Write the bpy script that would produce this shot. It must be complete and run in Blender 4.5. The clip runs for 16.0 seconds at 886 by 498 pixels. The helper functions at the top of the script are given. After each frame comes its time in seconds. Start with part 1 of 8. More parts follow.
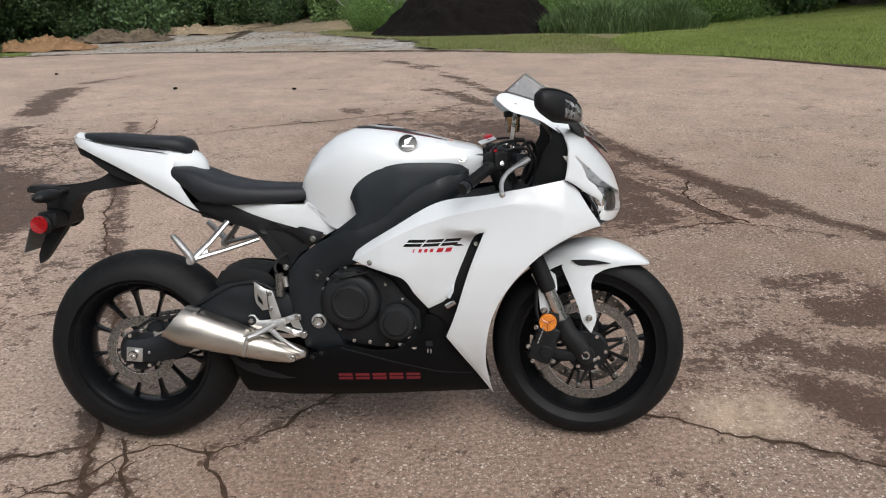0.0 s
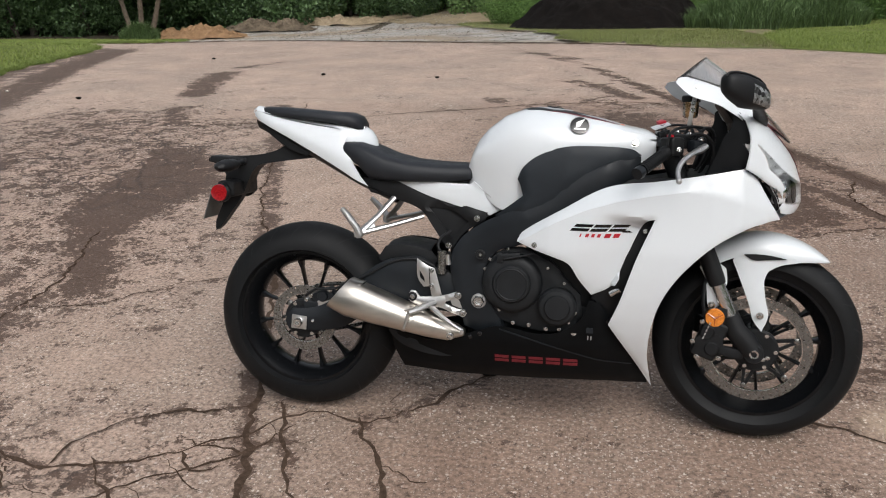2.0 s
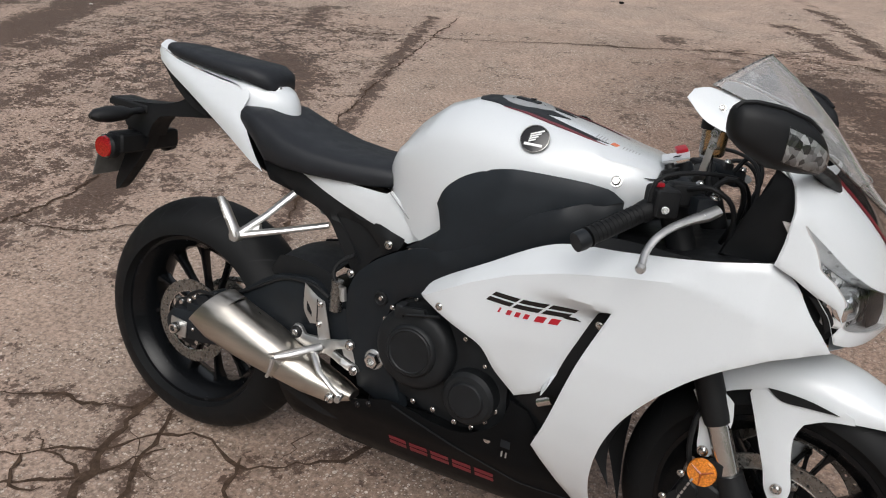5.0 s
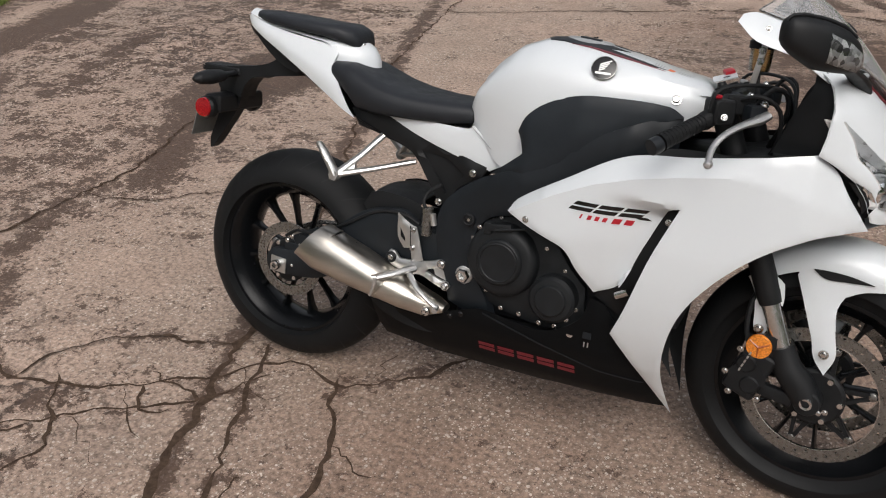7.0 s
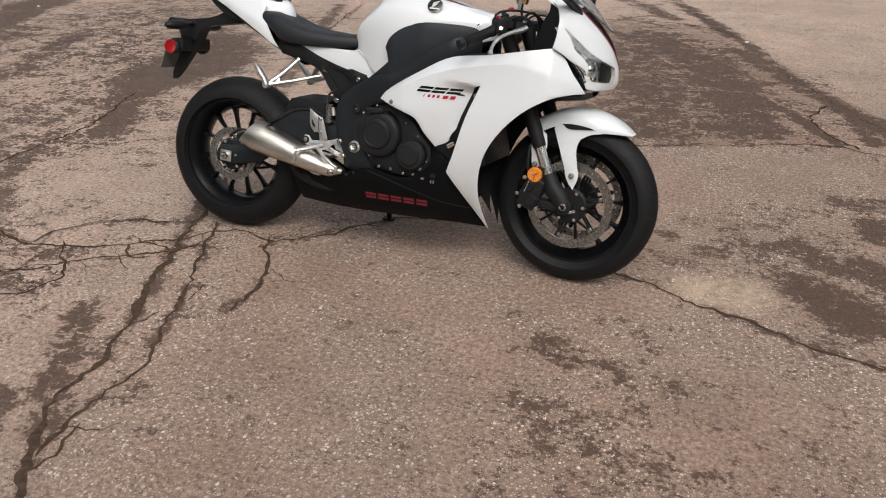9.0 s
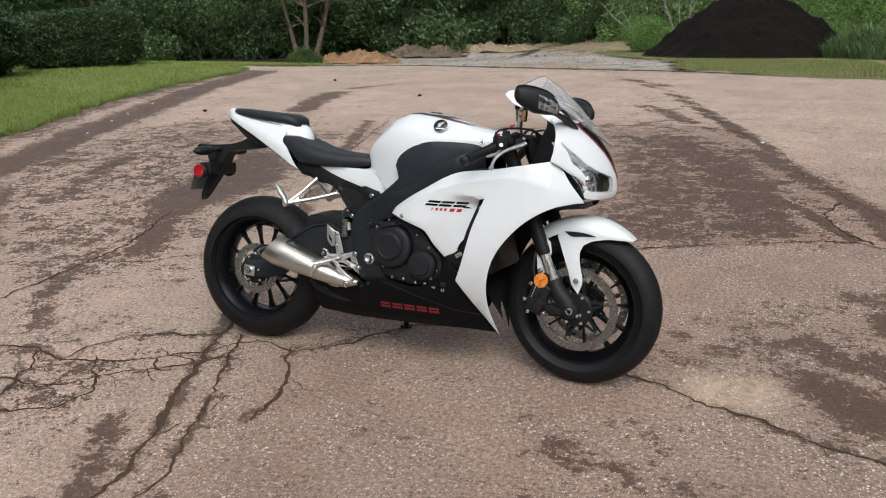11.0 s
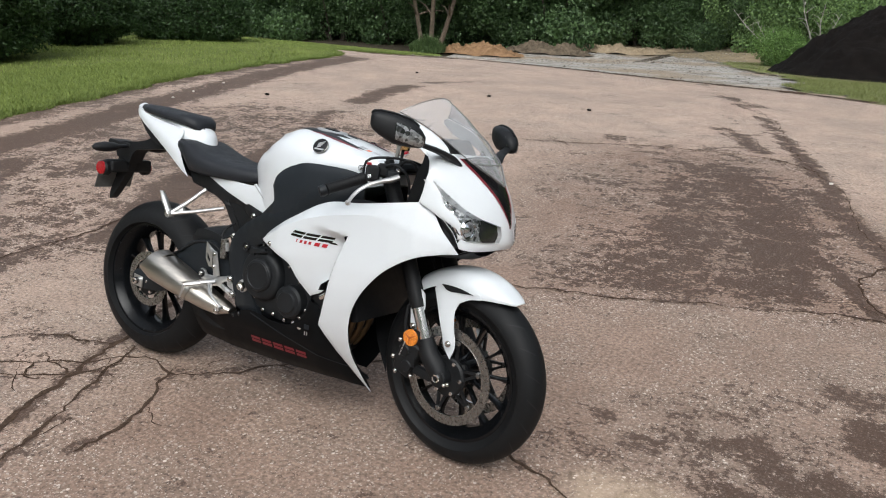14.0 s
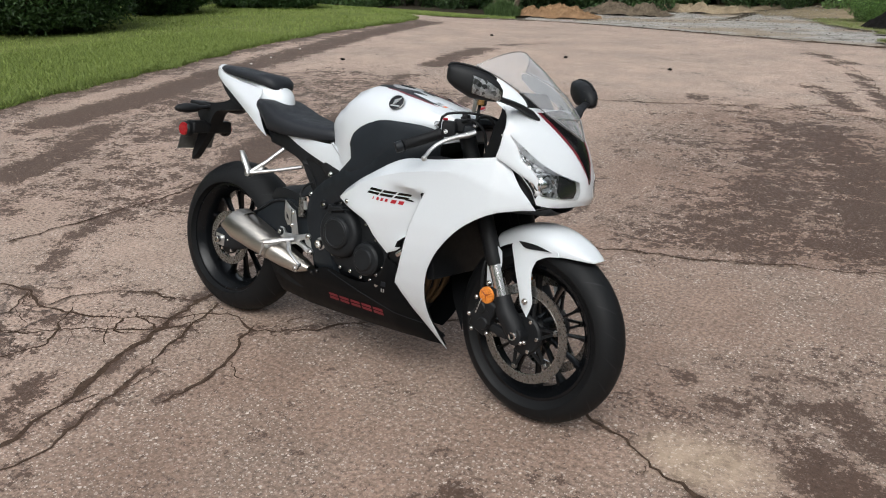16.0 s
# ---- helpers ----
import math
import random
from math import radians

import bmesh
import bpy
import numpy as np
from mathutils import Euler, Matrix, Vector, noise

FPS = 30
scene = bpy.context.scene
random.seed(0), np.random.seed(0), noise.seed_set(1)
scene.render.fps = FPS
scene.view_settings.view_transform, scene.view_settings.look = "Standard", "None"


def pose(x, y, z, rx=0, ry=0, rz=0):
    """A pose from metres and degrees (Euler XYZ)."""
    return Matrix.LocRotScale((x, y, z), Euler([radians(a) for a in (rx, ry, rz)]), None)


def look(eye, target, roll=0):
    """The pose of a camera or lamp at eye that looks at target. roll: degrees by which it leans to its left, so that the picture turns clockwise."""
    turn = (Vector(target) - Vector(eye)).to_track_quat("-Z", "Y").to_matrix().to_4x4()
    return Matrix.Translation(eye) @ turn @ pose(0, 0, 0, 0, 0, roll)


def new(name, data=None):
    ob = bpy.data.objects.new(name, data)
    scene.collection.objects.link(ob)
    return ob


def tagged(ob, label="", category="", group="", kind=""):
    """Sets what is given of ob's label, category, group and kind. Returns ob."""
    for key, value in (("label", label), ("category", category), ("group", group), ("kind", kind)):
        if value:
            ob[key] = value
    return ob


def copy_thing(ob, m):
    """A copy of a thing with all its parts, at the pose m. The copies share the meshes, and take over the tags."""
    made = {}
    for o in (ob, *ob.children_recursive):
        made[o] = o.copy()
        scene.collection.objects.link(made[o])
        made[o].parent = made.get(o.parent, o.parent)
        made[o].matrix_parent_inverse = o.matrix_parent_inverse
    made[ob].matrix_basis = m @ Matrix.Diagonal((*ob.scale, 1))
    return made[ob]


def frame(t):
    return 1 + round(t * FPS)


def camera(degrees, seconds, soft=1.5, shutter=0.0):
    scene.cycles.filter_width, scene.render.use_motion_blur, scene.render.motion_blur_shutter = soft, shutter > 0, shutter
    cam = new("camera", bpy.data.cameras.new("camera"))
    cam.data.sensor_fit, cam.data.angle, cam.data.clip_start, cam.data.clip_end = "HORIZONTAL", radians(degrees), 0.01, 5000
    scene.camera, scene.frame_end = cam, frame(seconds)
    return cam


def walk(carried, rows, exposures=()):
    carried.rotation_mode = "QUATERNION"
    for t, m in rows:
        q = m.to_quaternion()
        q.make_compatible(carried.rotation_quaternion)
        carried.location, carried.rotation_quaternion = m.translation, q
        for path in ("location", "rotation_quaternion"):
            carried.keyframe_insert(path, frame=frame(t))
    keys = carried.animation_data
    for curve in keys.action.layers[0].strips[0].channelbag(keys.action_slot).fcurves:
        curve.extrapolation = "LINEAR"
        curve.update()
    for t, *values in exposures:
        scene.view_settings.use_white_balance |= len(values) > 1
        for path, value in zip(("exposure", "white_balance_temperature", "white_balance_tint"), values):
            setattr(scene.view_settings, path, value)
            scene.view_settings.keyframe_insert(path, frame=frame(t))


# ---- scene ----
cam = camera(57.0, 16.0, soft=1.1)
PATH = [
    (0, (0.058, 0.039, 1.541), (0.029, 1.905, 0.821), -1.4),
    (0.5, (0.071, 0.051, 1.531), (-0.038, 1.9, 0.778), -0.8),
    (1, (0.069, 0.065, 1.535), (-0.134, 1.904, 0.774), -0.6),
    (1.5, (0.017, 0.047, 1.523), (-0.257, 1.885, 0.782), -1.3),
    (2, (-0.067, 0.029, 1.505), (-0.393, 1.864, 0.779), -1.6),
    (2.5, (-0.051, 0.049, 1.501), (-0.343, 1.885, 0.763), 0.3),
    (3, (0.123, 0.132, 1.522), (-0.19, 1.959, 0.771), 2.5),
    (3.2, (0.177, 0.172, 1.507), (-0.171, 1.992, 0.755), 2.1),
    (5.3, (0.453, 1.122, 1.477), (-0.463, 2.624, 0.526), 0.9),
    (5.5, (0.48, 1.143, 1.475), (-0.527, 2.589, 0.528), -0.1),
    (6, (0.47, 1.103, 1.49), (-0.566, 2.533, 0.55), -1.6),
    (6.5, (0.371, 0.892, 1.479), (-0.509, 2.42, 0.535), -1.6),
    (7, (0.364, 0.688, 1.477), (-0.408, 2.264, 0.519), -1.3),
    (7.5, (0.55, 0.381, 1.477), (-0.247, 1.952, 0.53), -3.2),
    (8, (0.69, 0.106, 1.53), (-0.041, 1.718, 0.599), -3.7),
    (8.5, (0.729, -0.189, 1.48), (0.075, 1.47, 0.574), -2.2),
    (9, (0.908, -0.41, 1.484), (0.335, 1.287, 0.594), 0.5),
    (9.5, (1.045, -0.494, 1.521), (0.455, 1.216, 0.668), 1.0),
    (10, (1.03, -0.513, 1.552), (0.366, 1.224, 0.817), -1.7),
    (10.2, (1.023, -0.502, 1.561), (0.331, 1.245, 0.877), -2.4),
    (12.3, (1.214, -0.31, 1.502), (0.517, 1.457, 0.874), -1.5),
    (12.5, (1.257, -0.171, 1.509), (0.549, 1.596, 0.895), -0.8),
    (13, (1.344, 0.023, 1.526), (0.624, 1.787, 0.917), -0.4),
    (13.5, (1.495, 0.185, 1.532), (0.706, 1.903, 0.879), 0.5),
    (14, (1.611, 0.319, 1.556), (0.659, 1.946, 0.887), 1.1),
    (14.5, (1.602, 0.366, 1.555), (0.581, 1.942, 0.865), -0.4),
    (15, (1.581, 0.345, 1.543), (0.541, 1.906, 0.851), -1.1),
    (15.5, (1.587, 0.312, 1.529), (0.533, 1.857, 0.821), -0.8),
    (16, (1.599, 0.324, 1.518), (0.511, 1.828, 0.773), -0.8),
]
walk(cam, [(t, look(eye, target, roll)) for t, eye, target, roll in PATH], exposures=[(0, 0.14, 6500, 10), (3, 0.14, 6500, 10), (5.5, -0.03, 6550, 10), (7.5, 0.03, 6700, 11), (9, 0.14, 6750, 11), (10, 0.16, 6600, 10), (12.4, 0.34, 6350, 8), (14.5, 0.26, 6350, 8), (16, 0.2, 6350, 8)])

# ---- world, sun, exposure ----
world = bpy.data.worlds.new("sky")
scene.world = world
world.use_nodes = True
wn, wl = world.node_tree.nodes, world.node_tree.links
sky = wn.new("ShaderNodeTexSky")
sky.sky_type = "NISHITA"
sky.sun_disc = False
sky.sun_elevation, sky.sun_rotation = radians(52), radians(152)
sky.air_density, sky.dust_density, sky.ozone_density = 1.0, 4.0, 1.2
pale = wn.new("ShaderNodeHueSaturation")
pale.inputs["Saturation"].default_value = 0.28
wl.new(sky.outputs[0], pale.inputs["Color"])
wl.new(pale.outputs[0], wn["Background"].inputs["Color"])
wn["Background"].inputs["Strength"].default_value = 0.165
sun = new("sun", bpy.data.lights.new("sun", "SUN"))
sun.data.energy, sun.data.angle, sun.data.color = 1.35, radians(50), (1.0, 0.985, 0.96)
sun.matrix_world = look((4.5, -6.5, 12), (0, 2, 0))
scene.view_settings.exposure = 0.0


# ---- materials ----
def material(name):
    m = bpy.data.materials.new(name)
    m.use_nodes = True
    return m, m.node_tree.nodes, m.node_tree.links, m.node_tree.nodes["Principled BSDF"]


def texture(n, l, scale, detail=4.0, rough=0.55, coord="Object", stretch=None):
    tc = n.new("ShaderNodeTexCoord")
    src = tc.outputs[coord]
    if stretch:
        mp = n.new("ShaderNodeMapping")
        mp.inputs["Scale"].default_value = stretch
        l.new(src, mp.inputs["Vector"])
        src = mp.outputs[0]
    t = n.new("ShaderNodeTexNoise")
    t.inputs["Scale"].default_value, t.inputs["Detail"].default_value, t.inputs["Roughness"].default_value = scale, detail, rough
    l.new(src, t.inputs["Vector"])
    return t.outputs["Fac"]


def ramp(n, l, fac, stops):
    r = n.new("ShaderNodeValToRGB")
    while len(r.color_ramp.elements) < len(stops):
        r.color_ramp.elements.new(0.5)
    for e, (p, c) in zip(r.color_ramp.elements, stops):
        e.position = p
        e.color = (*c, 1) if len(c) == 3 else (c[0], c[0], c[0], 1)
    l.new(fac, r.inputs[0])
    return r.outputs[0]


def mix(n, l, fac, a, b, mode="MIX"):
    m = n.new("ShaderNodeMix")
    m.data_type, m.blend_type = "RGBA", mode
    for sock, v in ((m.inputs[0], fac), (m.inputs[6], a), (m.inputs[7], b)):
        if isinstance(v, bpy.types.NodeSocket):
            l.new(v, sock)
        elif isinstance(v, tuple):
            sock.default_value = (*v, 1)
        else:
            sock.default_value = v
    return m.outputs[2]


def calc(n, l, op, a, b=0.0, c=0.0):
    m = n.new("ShaderNodeMath")
    m.operation = op
    for sock, v in zip(m.inputs, (a, b, c)):
        if isinstance(v, bpy.types.NodeSocket):
            l.new(v, sock)
        else:
            sock.default_value = v
    return m.outputs[0]


def relief(n, l, b, height, strength, distance):
    k = n.new("ShaderNodeBump")
    k.inputs["Strength"].default_value, k.inputs["Distance"].default_value = strength, distance
    l.new(height, k.inputs["Height"])
    l.new(k.outputs[0], b.inputs["Normal"])


def simple(name, colour, rough, metal=0.0, vary=0.15, scale=40.0, bump=0.0, bump_scale=400.0, coat=0.0, coat_rough=0.05, stretch=None, spec=None):
    """Paint, plastic or metal with slight variation in tone and gloss and a fine relief."""
    m, n, l, b = material(name)
    f = texture(n, l, scale, 5, stretch=stretch)
    dark = tuple(c * (1 - vary) for c in colour)
    light = tuple(min(1, c * (1 + vary)) for c in colour)
    l.new(ramp(n, l, f, [(0.3, dark), (0.7, light)]), b.inputs["Base Color"])
    l.new(ramp(n, l, f, [(0.3, (rough * 0.85,)), (0.7, (min(1, rough * 1.15),))]), b.inputs["Roughness"])
    b.inputs["Metallic"].default_value = metal
    b.inputs["Specular IOR Level"].default_value = spec or (0.3 if max(colour) < 0.05 else 0.5)
    b.inputs["Coat Weight"].default_value, b.inputs["Coat Roughness"].default_value = coat, coat_rough
    if bump:
        relief(n, l, b, texture(n, l, bump_scale, 3, stretch=stretch), 0.6, bump)
    return m


WHITE = simple("pearl white paint", (0.66, 0.695, 0.722), 0.3, vary=0.004, scale=900, coat=0.6, coat_rough=0.08)
BLACK = simple("black plastic", (0.0072, 0.008, 0.0092), 0.55, vary=0.2, bump=0.00015)
SATIN = simple("satin black frame paint", (0.0085, 0.011, 0.014), 0.5, vary=0.15)
COVER = simple("textured dark cover", (0.0125, 0.0165, 0.021), 0.52, vary=0.12, bump=0.0002, bump_scale=900)
GLOSSBLACK = simple("glossy black", (0.008, 0.008, 0.009), 0.2, vary=0.1, coat=0.5)
BELLYBLACK = simple("black belly pan plastic", (0.0038, 0.0043, 0.005), 0.4, vary=0.12, spec=0.1)
WHEELBLACK = simple("gloss black wheel paint", (0.0042, 0.0048, 0.0058), 0.24, vary=0.1, spec=0.25)
RUBBER = simple("tyre rubber", (0.0056, 0.0062, 0.007), 0.6, spec=0.24, vary=0.25, scale=25, bump=0.0003, bump_scale=300)
VINYL = simple("black seat vinyl", (0.015, 0.017, 0.021), 0.52, vary=0.12, scale=30, bump=0.0004, bump_scale=700)
ENGINE = simple("dark engine casting", (0.0125, 0.014, 0.0158), 0.5, metal=0.2, vary=0.2, bump=0.0004, bump_scale=500)
ALU = simple("cast aluminium", (0.58, 0.58, 0.575), 0.36, metal=0.9, vary=0.08, bump=0.0002, bump_scale=600)
STEEL = simple("bright steel", (0.68, 0.68, 0.67), 0.22, metal=1.0, vary=0.08)
BRUSHED = simple("brushed silencer steel", (0.54, 0.505, 0.455), 0.32, metal=1.0, vary=0.12, scale=60, bump=0.00012, bump_scale=500, stretch=(0.15, 1, 1))
DISC = simple("ground disc steel", (0.25, 0.245, 0.235), 0.28, metal=0.9, vary=0.15, scale=120)
BRONZE = simple("heat-tinted header steel", (0.16, 0.115, 0.065), 0.4, metal=0.9, vary=0.3, scale=20)
RED = simple("red paint", (0.42, 0.012, 0.025), 0.35, vary=0.1)
DKRED = simple("dark red print", (0.155, 0.012, 0.02), 0.4, vary=0.1)
GREYPRINT = simple("grey print", (0.3, 0.31, 0.32), 0.35, vary=0.05)
PLATEGREY = simple("weathered number plate", (0.15, 0.155, 0.15), 0.4, vary=0.2, scale=30)
ORANGEPRINT = simple("orange print", (0.7, 0.16, 0.05), 0.45, vary=0.05)


def lens(name, colour, rough=0.08):
    """Moulded reflector plastic with a fine prism relief under the surface."""
    m, n, l, b = material(name)
    tc = n.new("ShaderNodeTexCoord")
    v = n.new("ShaderNodeTexVoronoi")
    v.inputs["Scale"].default_value = 260
    l.new(tc.outputs["Object"], v.inputs["Vector"])
    l.new(ramp(n, l, v.outputs["Distance"], [(0.0, tuple(min(1, c * 1.25) for c in colour)), (0.8, tuple(c * 0.6 for c in colour))]), b.inputs["Base Color"])
    b.inputs["Roughness"].default_value = rough
    b.inputs["Coat Weight"].default_value = 0.8
    return m


AMBER = lens("amber reflector", (0.85, 0.26, 0.03))
DARKAMBER = lens("dark amber reflector", (0.4, 0.09, 0.012))
TAILRED = lens("red reflector", (0.36, 0.012, 0.016))


def clear(name, tint, rough=0.02, show=0.12, sky_veil=0.0):
    """Thin clear plastic: mostly see-through, with a real gloss."""
    m, n, l, b = material(name)
    t, g, x, f = n.new("ShaderNodeBsdfTransparent"), n.new("ShaderNodeBsdfGlossy"), n.new("ShaderNodeMixShader"), n.new("ShaderNodeFresnel")
    t.inputs[0].default_value = (*tint, 1)
    g.inputs["Roughness"].default_value = rough
    f.inputs["IOR"].default_value = 1.45
    l.new(calc(n, l, "ADD", f.outputs[0], show), x.inputs[0])
    l.new(t.outputs[0], x.inputs[1])
    l.new(g.outputs[0], x.inputs[2])
    # white diffuse share standing in for pale sky mirrored in the plastic
    if sky_veil:
        d, y = n.new("ShaderNodeBsdfDiffuse"), n.new("ShaderNodeMixShader")
        d.inputs[0].default_value = (0.8, 0.8, 0.8, 1)
        y.inputs[0].default_value = sky_veil
        l.new(x.outputs[0], y.inputs[1])
        l.new(d.outputs[0], y.inputs[2])
        x = y
    l.new(x.outputs[0], n["Material Output"].inputs["Surface"])
    return m


SCREEN = clear("clear windscreen", (0.93, 0.935, 0.94), 0.1, 0.18, sky_veil=0.22)
LENS = clear("clear lamp lens", (0.9, 0.92, 0.93), 0.02, 0.06)
FLUID = clear("yellowed reservoir plastic", (0.75, 0.62, 0.38), 0.25, 0.12)
MIRRORGLASS = simple("mirror glass", (0.85, 0.86, 0.87), 0.02, metal=1.0, vary=0.01)
LAMPGREY = simple("silvered lamp housing", (0.80, 0.81, 0.82), 0.3, metal=0.35, vary=0.15)
def make_ribbed():
    """Silvered plastic moulded in small facets, their reflections painted as dark and bright cells."""
    m, n, l, b = material("faceted lamp silver")
    tc = n.new("ShaderNodeTexCoord")
    v = n.new("ShaderNodeTexVoronoi")
    v.inputs["Scale"].default_value = 110
    l.new(tc.outputs["Object"], v.inputs["Vector"])
    sep = n.new("ShaderNodeSeparateColor")
    l.new(v.outputs["Color"], sep.inputs[0])
    l.new(ramp(n, l, sep.outputs[0], [(0.0, (0.04, 0.04, 0.043)), (0.35, (0.27, 0.275, 0.28)), (0.65, (0.6, 0.61, 0.62)), (1.0, (0.92, 0.93, 0.94))]), b.inputs["Base Color"])
    b.inputs["Metallic"].default_value, b.inputs["Roughness"].default_value = 0.3, 0.2
    relief(n, l, b, sep.outputs[1], 0.8, 0.004)
    return m


RIBBED = make_ribbed()
REFLECTOR = simple("lamp reflector bowl", (0.85, 0.86, 0.87), 0.1, metal=1.0, vary=0.05)


# ---- terrain ----
def blend(a, b, x):
    t = min(1.0, max(0.0, (x - a) / (b - a)))
    return t * t * (3 - 2 * t)


def ground_z(x, y):
    """Level round the motorcycle, then falling away towards the woods; less so on the side of the far lawn."""
    d = y - 5
    if d <= 0:
        h = 0.0
    elif d < 9:
        h = -0.0035 * d * d
    elif d < 30:
        h = -0.2835 - 0.085 * (d - 9)
    else:
        h = -2.0685 - 0.02 * (min(d, 80) - 30)
    h -= 0.04 * min(21.0, max(0.0, d - 9)) * blend(-5, -12, x)
    h *= 1 - 0.15 * blend(-8.5, -12, x) * blend(24, 15, y)
    return h * (1 - 0.75 * blend(4, 16, x))


# ---- mesh helpers ----
from mathutils.geometry import delaunay_2d_cdt


def inside(p, poly):
    x, y = p
    hit = False
    j = len(poly) - 1
    for i in range(len(poly)):
        (xi, yi), (xj, yj) = poly[i], poly[j]
        if (yi > y) != (yj > y) and x < (xj - xi) * (y - yi) / (yj - yi) + xi:
            hit = not hit
        j = i
    return hit


def rounded(points, step, closed=True, corner=40):
    """A polyline led smoothly through the points, sharp where it turns by more than corner degrees, with knots about every step."""
    n = len(points)
    P = [Vector(p) for p in points]
    sharp = []
    for i in range(n):
        if not closed and i in (0, n - 1):
            sharp.append(True)
            continue
        a, b = P[i] - P[i - 1], P[(i + 1) % n] - P[i]
        sharp.append(a.length < 1e-9 or b.length < 1e-9 or a.angle(b) > radians(corner))
    out = []
    for i in range(n if closed else n - 1):
        p0, p1, p2, p3 = P[i - 1], P[i], P[(i + 1) % n], P[(i + 2) % n]
        seg = (p2 - p1).length
        t1 = (p2 - p1) if sharp[i] else (p2 - p0).normalized() * seg
        t2 = (p2 - p1) if sharp[(i + 1) % n] else (p3 - p1).normalized() * seg
        k = max(1, round(seg / step))
        for j in range(k):
            t = j / k
            out.append((2 * t**3 - 3 * t**2 + 1) * p1 + (t**3 - 2 * t**2 + t) * t1 + (-2 * t**3 + 3 * t**2) * p2 + (t**3 - t**2) * t2)
    if not closed:
        out.append(P[-1])
    return out


def fill(outline, holes=(), step=0.02, jitter=0.0, ridges=()):
    """Triangles that fill a plane outline, holes left open: points, triples."""
    loops = [[(p[0], p[1]) for p in loop] for loop in (outline, *holes)]
    pts, edges = [], []
    for loop in loops:
        s = len(pts)
        pts += [Vector(p) for p in loop]
        edges += [(s + i, s + (i + 1) % len(loop)) for i in range(len(loop))]
    xs, ys = [p[0] for p in loops[0]], [p[1] for p in loops[0]]
    for line in ridges:
        line = [p for p in line if inside(p, loops[0]) and ((np.array(loops[0]) - p) ** 2).sum(1).min() > (0.4 * step) ** 2]
        s = len(pts)
        pts += [Vector(p) for p in line]
        edges += [(s + i, s + i + 1) for i in range(len(line) - 1)]
    rim = np.array([tuple(p) for p in pts])
    rnd = random.Random(5)
    row = 0
    y = min(ys) + step / 2
    while y < max(ys):
        x = min(xs) + step * (0.25 + 0.5 * (row % 2))
        while x < max(xs):
            q = (x + rnd.uniform(-jitter, jitter), y + rnd.uniform(-jitter, jitter))
            if inside(q, loops[0]) and not any(inside(q, h) for h in loops[1:]):
                if ((rim - q) ** 2).sum(1).min() > (0.55 * step) ** 2:
                    pts.append(Vector(q))
            x += step
        y += step * 0.87
        row += 1
    v, _, f, *_ = delaunay_2d_cdt(pts, edges, [], 0, 1e-6)
    tris = []
    for t in f:
        c = ((v[t[0]][0] + v[t[1]][0] + v[t[2]][0]) / 3, (v[t[0]][1] + v[t[1]][1] + v[t[2]][1]) / 3)
        if inside(c, loops[0]) and not any(inside(c, h) for h in loops[1:]):
            tris.append(tuple(t))
    return [tuple(p) for p in v], tris


def sheet(outline, at, thick=0.004, holes=(), step=0.02, flip=False, roll=0.003, jitter=0.0, ridges=()):
    """A panel: the filled outline carried by at(u, v) into space, with thickness and a rolled edge."""
    pts, tris = fill(outline, holes, step, jitter, ridges)
    bm = bmesh.new()
    front = [bm.verts.new(at(*p)) for p in pts]
    for t in tris:
        a, b, c = (front[i] for i in t)
        try:
            bm.faces.new((a, c, b) if flip else (a, b, c))
        except ValueError:
            pass
    bmesh.ops.delete(bm, geom=[v for v in bm.verts if not v.link_faces], context="VERTS")
    bm.normal_update()
    if thick:
        faces = list(bm.faces)
        rim = [e for e in bm.edges if e.is_boundary]
        normal = {v: v.normal.copy() for v in bm.verts}
        back = {v: bm.verts.new(v.co - normal[v] * thick) for v in list(bm.verts)}
        for f in faces:
            bm.faces.new([back[v] for v in reversed(f.verts)])
        for e in rim:
            a, b = e.link_loops[0].vert, e.link_loops[0].link_loop_next.vert
            bm.faces.new((b, a, back[a], back[b]))
        if roll:
            for v in {v for e in rim for v in e.verts}:
                v.co -= normal[v] * min(roll, thick * 0.7)
    return bm


def loft(sections, closed=True, caps=True):
    """Skin over sections with equal counts of points."""
    bm = bmesh.new()
    rows = [[bm.verts.new(p) for p in s] for s in sections]
    n = len(rows[0])
    for a, b in zip(rows, rows[1:]):
        for i in range(n if closed else n - 1):
            j = (i + 1) % n
            bm.faces.new((a[i], a[j], b[j], b[i]))
    if caps and closed:
        bm.faces.new(rows[0][::-1])
        bm.faces.new(rows[-1])
    bmesh.ops.recalc_face_normals(bm, faces=bm.faces)
    return bm


